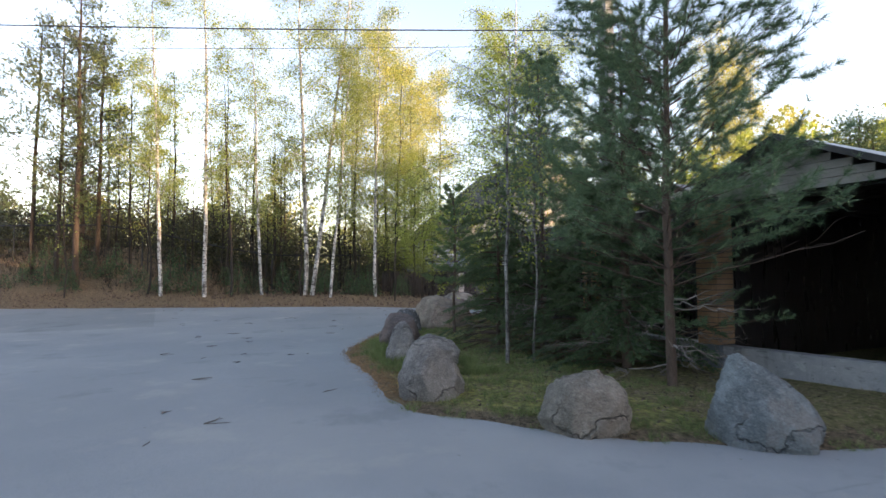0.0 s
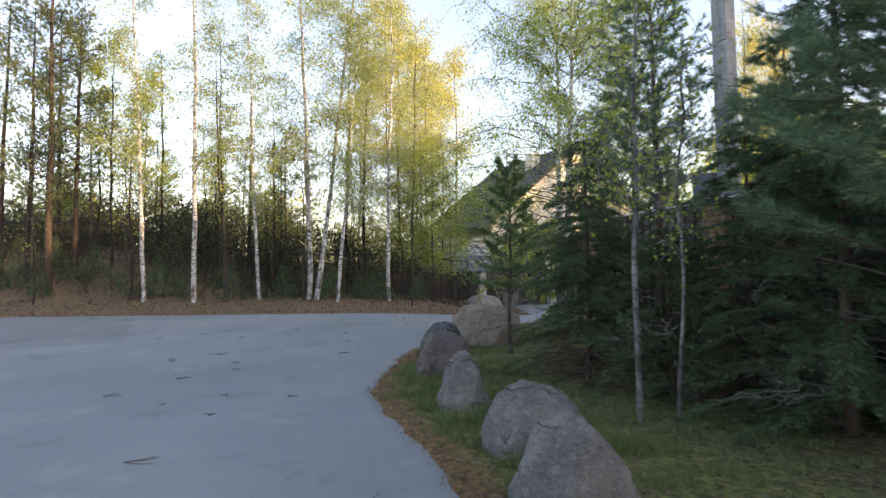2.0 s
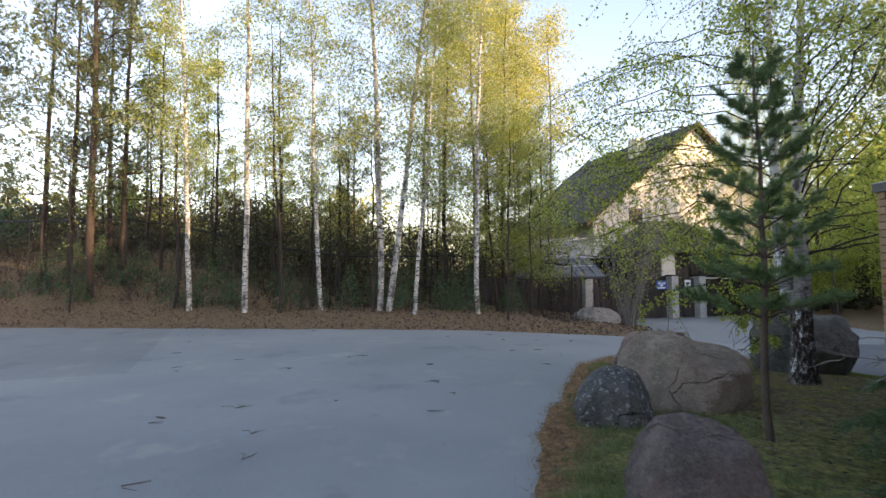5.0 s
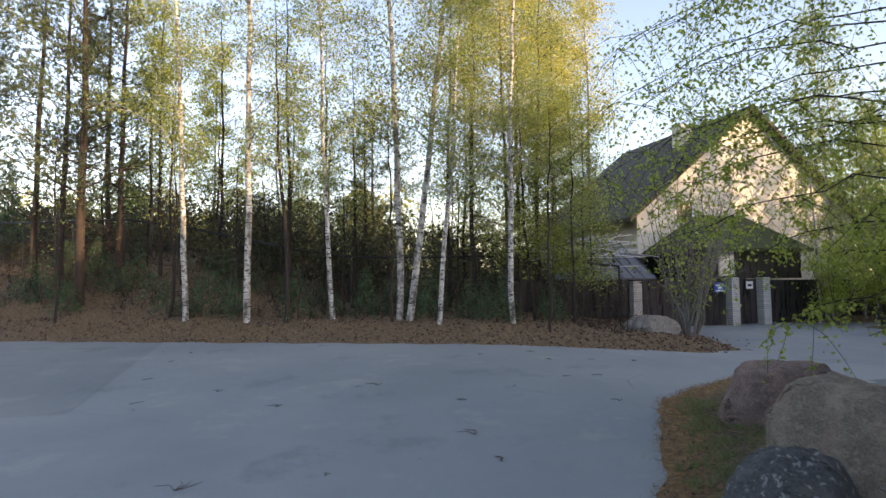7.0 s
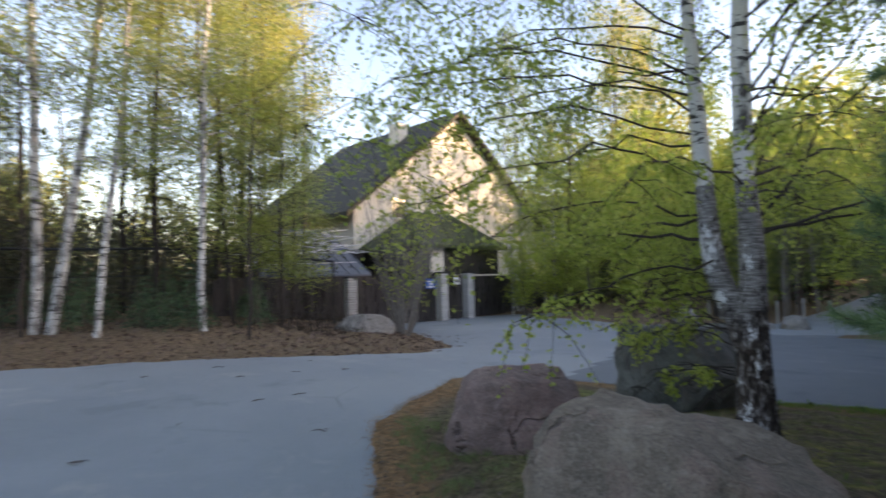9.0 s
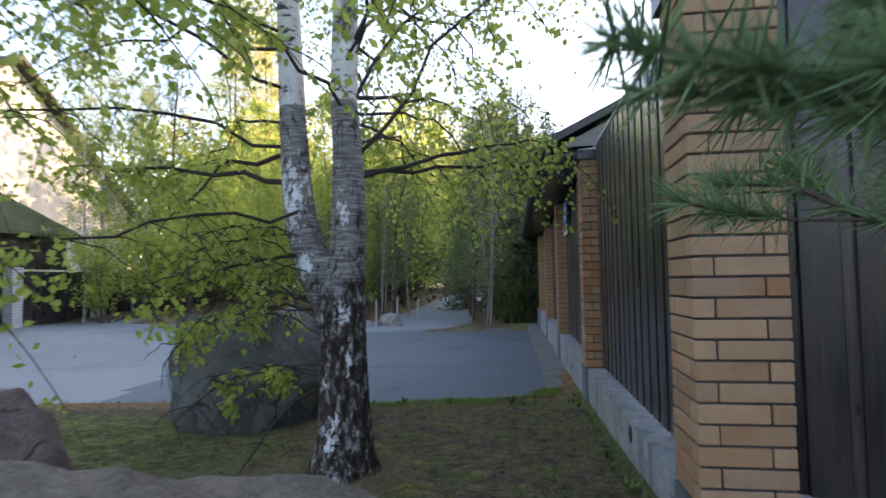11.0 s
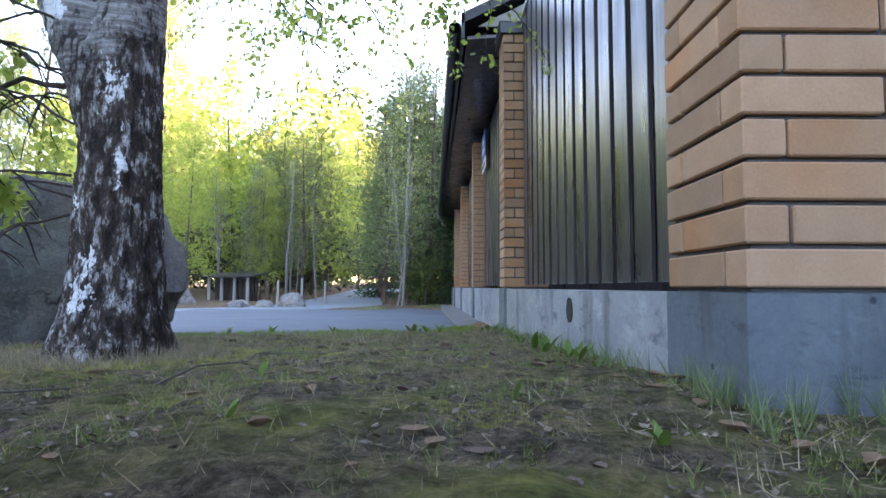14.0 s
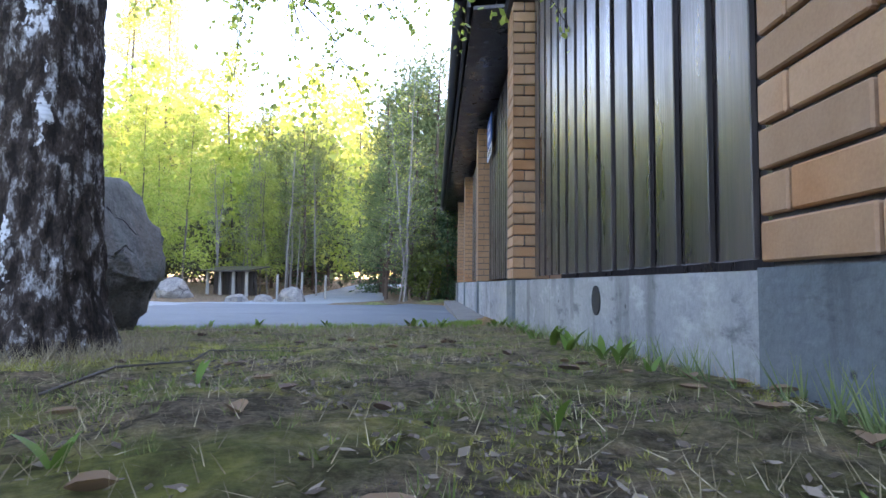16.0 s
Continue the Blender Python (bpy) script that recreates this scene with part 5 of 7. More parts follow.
# two slim birches in front of the spruces
w, c = birch_meshes(5.6, 1800, 0.05, 0.4, 0.16, 0.027, 8, 0.25)
tree("birch_tree", w, c, YOUNG_BIRCH, FRESH_LEAF, "slim young birch with a white stem", (4.90, -3.42), 0.3)
w, c = birch_meshes(4.2, 700, 0.05, 0.4, 0.16, 0.016, 6, 0.3)
tree("birch_tree", w, c, YOUNG_BIRCH, FRESH_LEAF, "thin leaning birch sapling", (4.98, -2.93), 0.3, lean=(1.5, 0))

# the old twin birch beside the fence
def bark_relief(trunk, base):
    """Joins the stems into one skin and raises bark plates on it."""
    m = trunk.modifiers.new("skin", "REMESH")
    m.mode, m.voxel_size = "VOXEL", 0.0115
    m = trunk.modifiers.new("soft", "SMOOTH")
    m.factor, m.iterations = 0.5, 14
    data = bpy.data.meshes.new_from_object(trunk.evaluated_get(bpy.context.evaluated_depsgraph_get()))
    trunk.modifiers.clear()
    trunk.data = data
    n = len(data.vertices)
    P, N = np.zeros(n * 3), np.zeros(n * 3)
    data.vertices.foreach_get("co", P)
    data.vertices.foreach_get("normal", N)
    P, N = P.reshape(-1, 3), N.reshape(-1, 3)
    field = lambda k, off: np.array([noise.noise(Vector((p[0] * k[0] + off, p[1] * k[0] - off, p[2] * k[1] + off))) for p in P])
    bend = 0.5 * field((9, 9), 3.0)
    long_crack = np.abs(field((21, 3.6), 0.0) + 0.35 * bend)
    side_crack = np.abs(field((34, 17), 11.0) + 0.25 * bend)
    gap = np.clip(long_crack / 0.22, 0, 1) * (0.35 + 0.65 * np.clip(side_crack / 0.16, 0, 1))
    pick = np.clip(0.5 + 0.75 * field((26, 13), 27.0), 0, 1)
    grow = 1 - 0.9 * smooth(P[:, 2] + base - 0.7 * (P[:, 0] + 0.05), 0.75, 2.0)
    a = np.arctan2(P[:, 1], P[:, 0] - 0.03)
    root = 0.05 * np.maximum(0, np.sin(a * 4 + 0.6)) * np.maximum(0, 1 - P[:, 2] / 0.3) ** 2
    fine = np.array([noise.noise(Vector(p) * 60) for p in P])
    P += N * ((0.017 * gap * (0.5 + 0.5 * pick) - 0.010) * (0.35 + 0.65 * grow) + 0.003 * fine + root)[:, None]
    data.vertices.foreach_set("co", P.ravel())
    W = P + (-1.89, 1.1, base)
    white = np.zeros(n)
    for x, z, rx, rz in ((-1.91, 0.42, 0.05, 0.13), (-1.87, 0.55, 0.05, 0.07), (-1.83, 1.2, 0.05, 0.10), (-1.79, 0.93, 0.03, 0.09), (-2.09, 1.52, 0.07, 0.10), (-1.95, 0.75, 0.03, 0.06), (-1.82, 1.85, 0.06, 0.12), (-2.19, 2.0, 0.10, 0.3)):
        white = np.maximum(white, np.exp(-((W[:, 0] - x) / rx) ** 2 - ((W[:, 2] - z) / rz) ** 2) * (W[:, 1] < 1.12))
    for name, v in (("fissure", gap), ("plate", pick), ("white", white), ("aged", grow)):
        data.attributes.new(name, "FLOAT", "POINT").data.foreach_set("value", v.astype(np.float32))
    data.polygons.foreach_set("use_smooth", np.full(len(data.polygons), True))
    data.update()


def twin_birch():
    ob = thing("old_birch", "old birch with dark furrowed bark, forked into two white stems", "tree", "", (-1.89, 1.1, ground_at(-1.89, 1.1) - 0.05))
    base = ob.location.z
    right = np.array([(-1.86, 0, 0.0), (-1.86, 0, 0.2), (-1.857, 0, 0.35), (-1.855, 0, 0.62), (-1.86, 0, 0.95), (-1.868, 0, 1.2), (-1.85, 0, 1.38), (-1.83, 0, 1.6), (-1.82, 0, 1.94), (-1.83, 0.01, 2.3),
                      (-1.86, 0.03, 2.6), (-1.85, 0.08, 4.0), (-1.75, 0.15, 6.0), (-1.6, 0.2, 10.5)]) - (-1.89, 0, base)
    left = np.array([(-1.90, 0, 1.05), (-1.95, 0, 1.28), (-2.03, 0.01, 1.45), (-2.095, 0.02, 1.6), (-2.16, 0.03, 1.8), (-2.19, 0.04, 1.98), (-2.21, 0.05, 2.2), (-2.24, 0.07, 2.6), (-2.335, 0.15, 4.07), (-2.45, 0.3, 6), (-2.5, 0.3, 9.6)]) - (-1.89, 0, base)
    right_r = [0.265, 0.215, 0.182, 0.158, 0.145, 0.15, 0.135, 0.118, 0.112, 0.10, 0.092, 0.08, 0.05, 0.01]
    left_r = [0.115, 0.128, 0.125, 0.118, 0.11, 0.104, 0.098, 0.09, 0.066, 0.045, 0.01]
    for line, radii, k in ((right, right_r, 10), (left, left_r, 7)):
        stem = Build()
        stem.tube(line[k:], radii[k:], 16)
        part("stem", stem, UPPER_BIRCH, ob, "smooth white upper stem", True)
    rough = Build()
    for line, radii, k in ((right, right_r, 11), (left, left_r, 8)):
        z = np.concatenate([[line[0][2]], np.linspace(line[0][2] + 0.001, line[k - 1][2] + 0.03, 60), [line[k - 1][2] + 0.032]])
        q = np.stack([np.interp(z, line[:k, 2], line[:k, i]) for i in range(2)] + [z], 1)
        w = np.interp(z, line[:k, 2], radii[:k])
        w[0] = w[-1] = 0.001
        rough.tube(q, w, 28)
    trunk = part("trunk", rough, OLD_BIRCH, ob, "dark furrowed bark with white patches", True)
    bark_relief(trunk, base)
    tips, twigs = [], Build()

    def limb(o, way, L, r, droop, n=9, leafy=True):
        limbs = Build()
        p = branch_path(o, way, L, 10, droop, 0.16)
        limbs.tube(p, np.linspace(r, 0.004, 10), 6)
        for _ in range(n):
            i = rng.integers(3, 10)
            q = branch_path(p[i], (rng.normal(), rng.normal(), rng.uniform(-0.9, 0.3)), L * rng.uniform(0.12, 0.34), 6, 0.5, 0.14)
            twigs.tube(q, np.linspace(0.005, 0.002, 6), 3)
            if leafy or rng.uniform() < 0.12:
                tips.append(q)
        if leafy:
            tips.append(p[5:])
        part("limb", limbs, DARK_TWIG, ob, "", True)

    limb((0.10, 0.0, 1.95), (1.0, 0.55, 0.42), 1.9, 0.02, 0.18, 9)
    limb((0.11, 0.0, 2.0), (1.0, 0.9, 0.25), 2.2, 0.018, 0.05, 9)
    limb((0.07, 0.0, 2.5), (0.4, 1.4, 0.5), 2.6, 0.018, 0.15, 10)
    for a, z, L in ((1.5, 2.3, 2.6), (1.9, 2.6, 2.4), (1.2, 2.4, 2.6), (1.6, 2.9, 3.2), (1.4, 2.2, 2.6), (1.1, 3.2, 2.6), (1.35, 3.3, 3.4)):
        limb((0.07, 0.0, z), (math.cos(a), math.sin(a), 0.3), L, 0.013, 0.38, 9)
    for a, f, L in ((0.3, 2.1, 3.0), (0.7, 2.5, 3.2), (-0.1, 2.9, 3.0), (0.5, 3.2, 3.2), (1.0, 2.8, 3.0), (0.1, 3.6, 3.4), (-0.5, 3.3, 3.0), (0.8, 4.0, 3.2)):
        limb((0.11, 0.02, f), (0.75 * math.cos(a), 0.75 * math.sin(a), 1.0), L, 0.016, 0.12, 22)
    for z, dx, dy, dz, L in ((0.75, -1, -0.7, 0.35, 0.75), (0.95, -1, -0.5, 0.5, 0.9), (1.15, -1, -0.8, 0.2, 1.0), (1.3, -1, -0.4, 0.5, 1.1), (1.45, -1, -0.9, 0.3, 1.1), (0.6, -0.8, -0.9, -0.1, 0.6), (1.6, -1, -0.6, 0.35, 1.3)):
        limb((-0.12 - 0.12 * (z > 1.35), -0.06, z), (dx, dy + rng.uniform(-0.3, 0.5), dz + rng.uniform(-0.3, 0.4)), L * rng.uniform(0.7, 1), 0.006, 0.5, 12, False)
    for k in range(6):
        z, a = rng.uniform(0.6, 1.6), rng.uniform(2.7, 4.3)
        limb((-0.13 - 0.1 * (z > 1.3), -0.04, z), (math.cos(a), math.sin(a), rng.uniform(-0.3, 0.9)), rng.uniform(0.6, 1.1), 0.005, rng.uniform(0.2, 0.9), 16, False)
    limb((-0.25, -0.05, 1.75), (-1.0, -1.55, -0.12), 2.0, 0.013, 0.2, 16)
    limb((-0.3, 0.0, 1.95), (-1.0, -0.1, 0.2), 1.6, 0.022, 0.15, 10)
    limb((-0.3, 0.0, 2.15), (-0.9, 0.5, 0.1), 1.9, 0.02, 0.3, 12)
    limb((-0.16, -0.05, 1.45), (-1.0, -0.3, 0.0), 1.2, 0.014, 0.35, 9)
    limb((-0.14, -0.05, 1.1), (-1.0, 0.1, 0.15), 1.0, 0.012, 0.3, 7)
    for a, f, L in ((3.6, 2.2, 2.6), (4.1, 2.6, 2.8), (3.1, 2.9, 3.0), (4.6, 2.4, 2.2), (5.2, 2.7, 2.0), (2.4, 2.4, 2.6), (1.7, 2.7, 2.4), (3.8, 3.4, 3.0), (4.4, 3.6, 2.8), (2.9, 3.7, 2.8)):
        s = left if 2 < a < 4.5 else right
        o = [np.interp(f, s[:, 2], s[:, i]) for i in range(3)]
        limb(o, (np.cos(a), np.sin(a), 0.35), L, 0.014, 0.42, 17)
    for a, f, L in ((3.75, 3.0, 3.8), (3.95, 3.5, 4.2), (4.15, 3.2, 3.6), (3.6, 4.0, 4.0), (4.3, 4.1, 3.9), (3.85, 4.6, 4.2), (4.05, 5.2, 4.0), (3.45, 4.8, 3.6), (4.5, 4.8, 3.6), (3.7, 5.7, 3.6)):
        o = [np.interp(f, left[:, 2], left[:, i]) for i in range(3)]
        limb(o, (np.cos(a), np.sin(a), 0.45), L, 0.013, 0.5, 26)
    for k in range(52):
        f = rng.uniform(3.4, 9.5)
        s = left if k % 2 else right
        o = [np.interp(f, s[:, 2], s[:, i]) for i in range(3)]
        a = rng.uniform(0, 6.28)
        limb(o, (np.cos(a), np.sin(a), rng.uniform(0.5, 1.5)), rng.uniform(2.4, 4.4) * (1.2 - f / 18), 0.013, 0.32, 24)
    part("fine_twig", twigs, DARK_TWIG, ob, "thin drooping twigs")["kind"] = "stuff"
    pts = []
    for q in tips:
        n = max(4, int(len(q) * (5.0 if q[0][2] < 3.5 else 5.5)))
        u = rng.uniform(0.5, len(q) - 1.001, n)
        i = u.astype(int)
        pts.append(q[i] * (1 - (u - i))[:, None] + q[i + 1] * (u - i)[:, None] + rng.normal(0, 0.03 if q[0][2] < 3.5 else 0.11, (n, 3)))
    crown = Build()
    crown.leaves(np.concatenate(pts), 0.048, 0.038, hang=0.7)
    part("crown", crown, FRESH_LEAF, ob)


twin_birch()

# birches along the bank
def far_spruce_meshes(h, width, leaf=0.34):
    wood, crown = Build(), Build()
    wood.tube([(0, 0, 0), (0, 0, h)], [h * 0.014, 0.01], 6)
    at, way = [], []
    z = 0.4
    while z < h:
        f = z / h
        for b in range(10):
            ang = rng.uniform(0, 6.28)
            L = width * (1 - f) ** 0.85 * rng.uniform(0.7, 1.1) + 0.1
            k = max(2, int(L * 2.0 / leaf))
            u = rng.uniform(0.15, 1, k)
            at.append(np.stack([np.cos(ang) * L * u, np.sin(ang) * L * u, z - 0.3 * L * u ** 2 + rng.normal(0, 0.05, k)], 1))
            way.append(np.repeat([[np.cos(ang) * 0.6, np.sin(ang) * 0.6, -0.4]], k, 0))
        z += 0.22
    crown.leaves(np.concatenate(at), leaf, leaf * 0.36, np.concatenate(way), 0.2)
    return wood, crown


def pair(meshes, bark, leaf):
    return meshes[0].mesh("trunk", bark, True), meshes[1].mesh("crown", leaf)


bank_birches = [pair(birch_meshes(18, 16500, 0.062, 0.27, 0.19, 0.10, 9, 0.5, 4, 0.26), BIRCH, LEAF), pair(birch_meshes(19, 15500, 0.062, 0.26, 0.17, 0.11, 9, 0.5, 4, 0.26), BIRCH, LEAF), pair(birch_meshes(17, 15500, 0.062, 0.25, 0.20, 0.095, 9, 0.5, 4, 0.26), BIRCH, LEAF)]
green = [pair(birch_meshes(17, 5200, 0.135, 0.14, 0.19, 0.09, 5, 0.5, 3, 0.25), TWIG, FRESH_LEAF), pair(birch_meshes(14, 5000, 0.135, 0.12, 0.22, 0.08, 5, 0.6, 3, 0.25), TWIG, FRESH_LEAF)]
# gold and high_birch carry sunlight in their leaf colour.
gold = [pair(birch_meshes(18, 11500, 0.082, 0.16, 0.20, 0.085, 7, 0.4, 3, 0.3), TWIG, SUN_LEAF), pair(birch_meshes(13, 10000, 0.10, 0.14, 0.24, 0.075, 6, 0.5, 3, 0.22), TWIG, SUNLIT_GOLD_LEAF)]
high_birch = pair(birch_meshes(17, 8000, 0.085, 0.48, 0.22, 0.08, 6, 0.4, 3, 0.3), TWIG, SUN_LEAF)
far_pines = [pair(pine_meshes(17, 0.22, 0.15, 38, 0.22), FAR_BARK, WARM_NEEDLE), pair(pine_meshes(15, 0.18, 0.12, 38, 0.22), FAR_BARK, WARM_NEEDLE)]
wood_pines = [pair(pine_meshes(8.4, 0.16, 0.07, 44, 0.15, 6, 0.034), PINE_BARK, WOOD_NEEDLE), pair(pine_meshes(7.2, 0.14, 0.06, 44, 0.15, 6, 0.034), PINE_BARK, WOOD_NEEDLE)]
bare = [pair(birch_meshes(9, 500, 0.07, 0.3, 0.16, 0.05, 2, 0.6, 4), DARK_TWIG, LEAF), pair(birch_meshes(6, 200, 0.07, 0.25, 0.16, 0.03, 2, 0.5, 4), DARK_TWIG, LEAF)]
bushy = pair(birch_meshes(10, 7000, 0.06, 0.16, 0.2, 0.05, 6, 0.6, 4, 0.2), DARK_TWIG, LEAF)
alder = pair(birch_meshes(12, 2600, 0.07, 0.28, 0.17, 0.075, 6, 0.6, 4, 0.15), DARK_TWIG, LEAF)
spruces = [pair(far_spruce_meshes(12, 2.4), PINE_BARK, SPRUCE), pair(far_spruce_meshes(8, 1.9), PINE_BARK, SPRUCE)]
WHITE_BIRCH = "slender white-stemmed birch with fresh spring leaves on the bank"


def planted(two, name, label, x, y, turn, scale, lean=(0, 0), group="birches on the bank"):
    ob = thing(name, label, "tree", group)
    ob.matrix_basis = Matrix.Translation((x, y, ground_at(x, y) - 0.05)) @ Matrix.Rotation(radians(lean[0]), 4, "X") @ Matrix.Rotation(radians(lean[1]), 4, "Y") @ Matrix.Rotation(turn, 4, "Z") @ Matrix.Scale(scale, 4)
    part("trunk", two[0], None, ob)
    part("crown", two[1], None, ob)
    return ob


for k, (x, y, lean, size) in enumerate([(-18.79, -8.63, 2, 0.95), (-17.77, -6.68, 0.5, 0.98), (-17.06, -4.01, 3, 0.85), (-16.03, -2.02, 1.5, 1.1), (-15.78, -1.75, -6.5, 1.0), (-14.85, -1.05, -5.5, 0.8), (-14.19, 1.09, -0.5, 0.85)]):
    planted(bank_birches[k % 3], "birch_tree", WHITE_BIRCH, x, y, k * 1.3, size, (lean, 0))
planted(bank_birches[1], "birch_tree", "slender young birch in leaf beside the driveway gate", -16.35, 16.9, 0.6, 0.72, (2, 0), "birches by the gate")
planted(bank_birches[2], "birch_tree", "slender young birch in leaf beside the driveway gate", -16.4, 18.6, 2.1, 0.6, (-2, 0), "birches by the gate")
planted(bank_birches[0], "birch_tree", "slender young birch in leaf beside the driveway gate", -15.9, 15.4, 3.3, 0.56, (1, 0), "birches by the gate")
planted(bank_birches[1], "birch_tree", "slender young birch in leaf beside the driveway gate", -15.2, 17.6, 4.4, 0.5, (-1, 0), "birches by the gate")
for x, y, lean in ((-12.8, 1.59, -1), (-20.56, -12.91, 0), (-19.43, -9.22, 1), (-17.16, -5.49, 2), (-15.94, -2.29, 0), (-21.4, -5.4, 3), (-21.1, -2.65, 1), (-20.2, -7.2, -2), (-23, -1.9, 0), (-18.2, 0.6, -3), (-17.4, 2.9, 2), (-22.5, -9.3, 2), (-24.5, -6.1, 1), (-25.2, -11, -2), (-26.3, -8.2, 2), (-20.4, 1.8, 0), (-22.2, 1.0, 2), (-24.3, -3.6, -1), (-27.5, -5.5, 1), (-19.6, -3.3, 2), (-28, -13.5, 0), (-25, -0.5, 1)):
    planted(bare[int(abs(x * 7)) % 2], "young_tree", "thin bare grey-brown sapling with few leaves", x, y, x * 3, 0.85 + (x * 13 % 1) * 0.4, (lean, 0), "saplings on the bank")
for x, y, s in ((-22.0, -12.6, 1.0), (-23.3, -13.6, 0.9), (-24.6, -14.9, 0.95), (-24.2, -11.9, 0.8), (-29, -19, 1.0), (-26.6, -12.9, 0.9), (-22.8, -2.0, 0.5), (-36, -22, 1.0)):
    planted(far_pines[int(abs(x) * 3) % 2], "pine_tree", "tall pine with a reddish trunk and high crown", x, y, x, s, group="pines on the bank")
for x, y in ((-20.9, -5.3), (-20.7, -2.8), (-21.8, -3.7), (-17.6, 1.1), (-17.6, 3.7), (-24.5, -8.0), (-23.5, -10.2), (-26, -5.0), (-19.6, 0.8)):
    planted(alder, "young_tree", "slim dark-stemmed tree with sparse young leaves", x, y, x * 3, 0.8 + (x * 7 % 1) * 0.4, (y % 3 - 1, 0), "saplings on the bank")
for x, y, k in ((-21.4, 8.3, 0.92), (-23.5, 6.6, 1.0), (-25.5, 8.6, 0.95)):
    planted(high_birch, "birch_tree", "tall birch beside the house, low sun put into its golden-green leaves", x, y, x, k, group="golden birches")
for x, y, k in ((-15.4, 2.4, 0.95), (-15.8, 4.4, 0.85), (-14.4, 3.3, 0.75), (-16.8, 5.6, 0.7)):
    planted(bushy, "young_tree", "bushy young tree in fresh leaf at the end of the bank", x, y, x * 5, k, (1, -1), "saplings on the bank")
for x, y, s, which in ((-17.3, 2.3, 0.85, 0), (-15.9, 3.4, 0.6, 1), (-18.7, 3.4, 0.9, 0), (-30.3, -11.8, 1.0, 1), (-32.8, -9.0, 0.92, 1), (-18.4, 4.9, 0.78, 0), (-40.9, -4.0, 0.72, 1), (-43.9, -7.5, 0.68, 1), (-19.2, 1.6, 0.8, 0), (-19.5, 37, 1.25, 0), (-21.5, 36, 1.35, 0), (-23, 38.5, 1.3, 0), (-20.6, 40, 1.25, 0)):
    planted(gold[which], "birch_tree", "bushy birch with the low sun put into its golden-green leaf colour", x, y, x, s, group="golden birches")


# woods all round
def woods(spots, pairs, label, seed, lo=0.75, hi=1.15):
    r = np.random.default_rng(seed)
    for k, (x, y) in enumerate(spots):
        planted(pairs[r.integers(len(pairs))], "tree", label, x, y, r.uniform(0, 6.28), r.uniform(lo, hi), (r.normal(0, 1.5), r.normal(0, 1.5)), "background woods")


r = np.random.default_rng(5)
back = [(x, y) for x, y in zip(r.uniform(-52, -20, 90), r.uniform(-40, 6, 90)) if 9 < across(x, y) < 34][:18]
woods(back[:14], [alder, alder, far_pines[1], spruces[1]], "tree in the wood behind the bank", 6, 0.6, 0.9)
north = [(-7.5, 20.5), (-9.5, 18.6), (-11.5, 19.5), (-13.5, 18), (-7, 27), (-10, 25), (-12.5, 23), (-5.6, 33), (-8.5, 36), (-13, 31), (-16, 26), (-6, 43), (-1.5, 50), (-14, 41), (-10.5, 45)]
for near, far in ((18, 24), (24, 32), (32, 60)):
    mid = 0.021 * (near + min(far, 44)) / 2
    woods([p for p in north if near <= p[1] < far], green + gold[1:], "tree in the wood beyond the yard", 8 + near, mid * 0.85, mid * 1.15)
woods([(-7.8, 29), (-4.2, 40), (-16, 20)], spruces + far_pines[:1], "dark conifer beyond the yard", 9, 0.6, 0.9)
for x, y, k in ((-6.4, 22.3, 0.82), (-7.3, 23.4, 0.9), (-6.6, 25.2, 0.95), (-7.9, 21.4, 0.7), (-6.5, 28.5, 1.05), (-8.6, 25.5, 1.0), (-2.6, 18.9, 0.86), (-1.7, 18.6, 1.0), (-0.8, 18.9, 1.02), (-2.0, 20.4, 1.05), (-2.9, 21.5, 0.8), (0.3, 19.6, 1.0), (-1.2, 20.8, 1.05)):
    planted(wood_pines[int(abs(x) * 10) % 2], "pine_tree", "bushy green pine at the edge of the wood", x, y, x * 5, k, group="pines beyond the yard")
for x, y, k in ((-0.4, 20.4, 0.66), (0.4, 21.6, 0.72), (-1.0, 22.6, 0.72), (-3.4, 24.5, 0.55), (-0.5, 17.9, 0.34)):
    planted(spruces[0], "spruce_tree", "dense dark spruce beyond the yard", x, y, x * 5, k, group="spruces beyond the yard")
pale_tree = pair(birch_meshes(8, 900, 0.07, 0.2, 0.2, 0.042, 6, 0.5), PALE_TWIG, FRESH_LEAF)
for x, y, k, lean in ((-1.85, 16.9, 0.9, 2), (-1.75, 16.95, 0.75, -5), (-2.0, 17.0, 0.62, 5)):
    planted(pale_tree, "young_tree", "pale thin-stemmed tree beside the dark conifers", x, y, x * 9, k, (0, lean), group="saplings beyond the yard")
thin = pair(birch_meshes(6.5, 260, 0.07, 0.4, 0.14, 0.04, 2, 0.4, 4), PALE_TWIG, LEAF)
for k in range(15):
    planted(thin, "young_tree", "thin pale stem at the wood edge", -9.2 + 0.24 * k + 0.3 * math.sin(k * 5.1), 20.6 + 0.5 * math.sin(k * 2.3) + 0.05 * k, k * 1.7, 0.7 + 0.2 * math.sin(k * 3.3), (math.sin(k) * 3, math.cos(k * 2) * 3), "saplings beyond the yard")


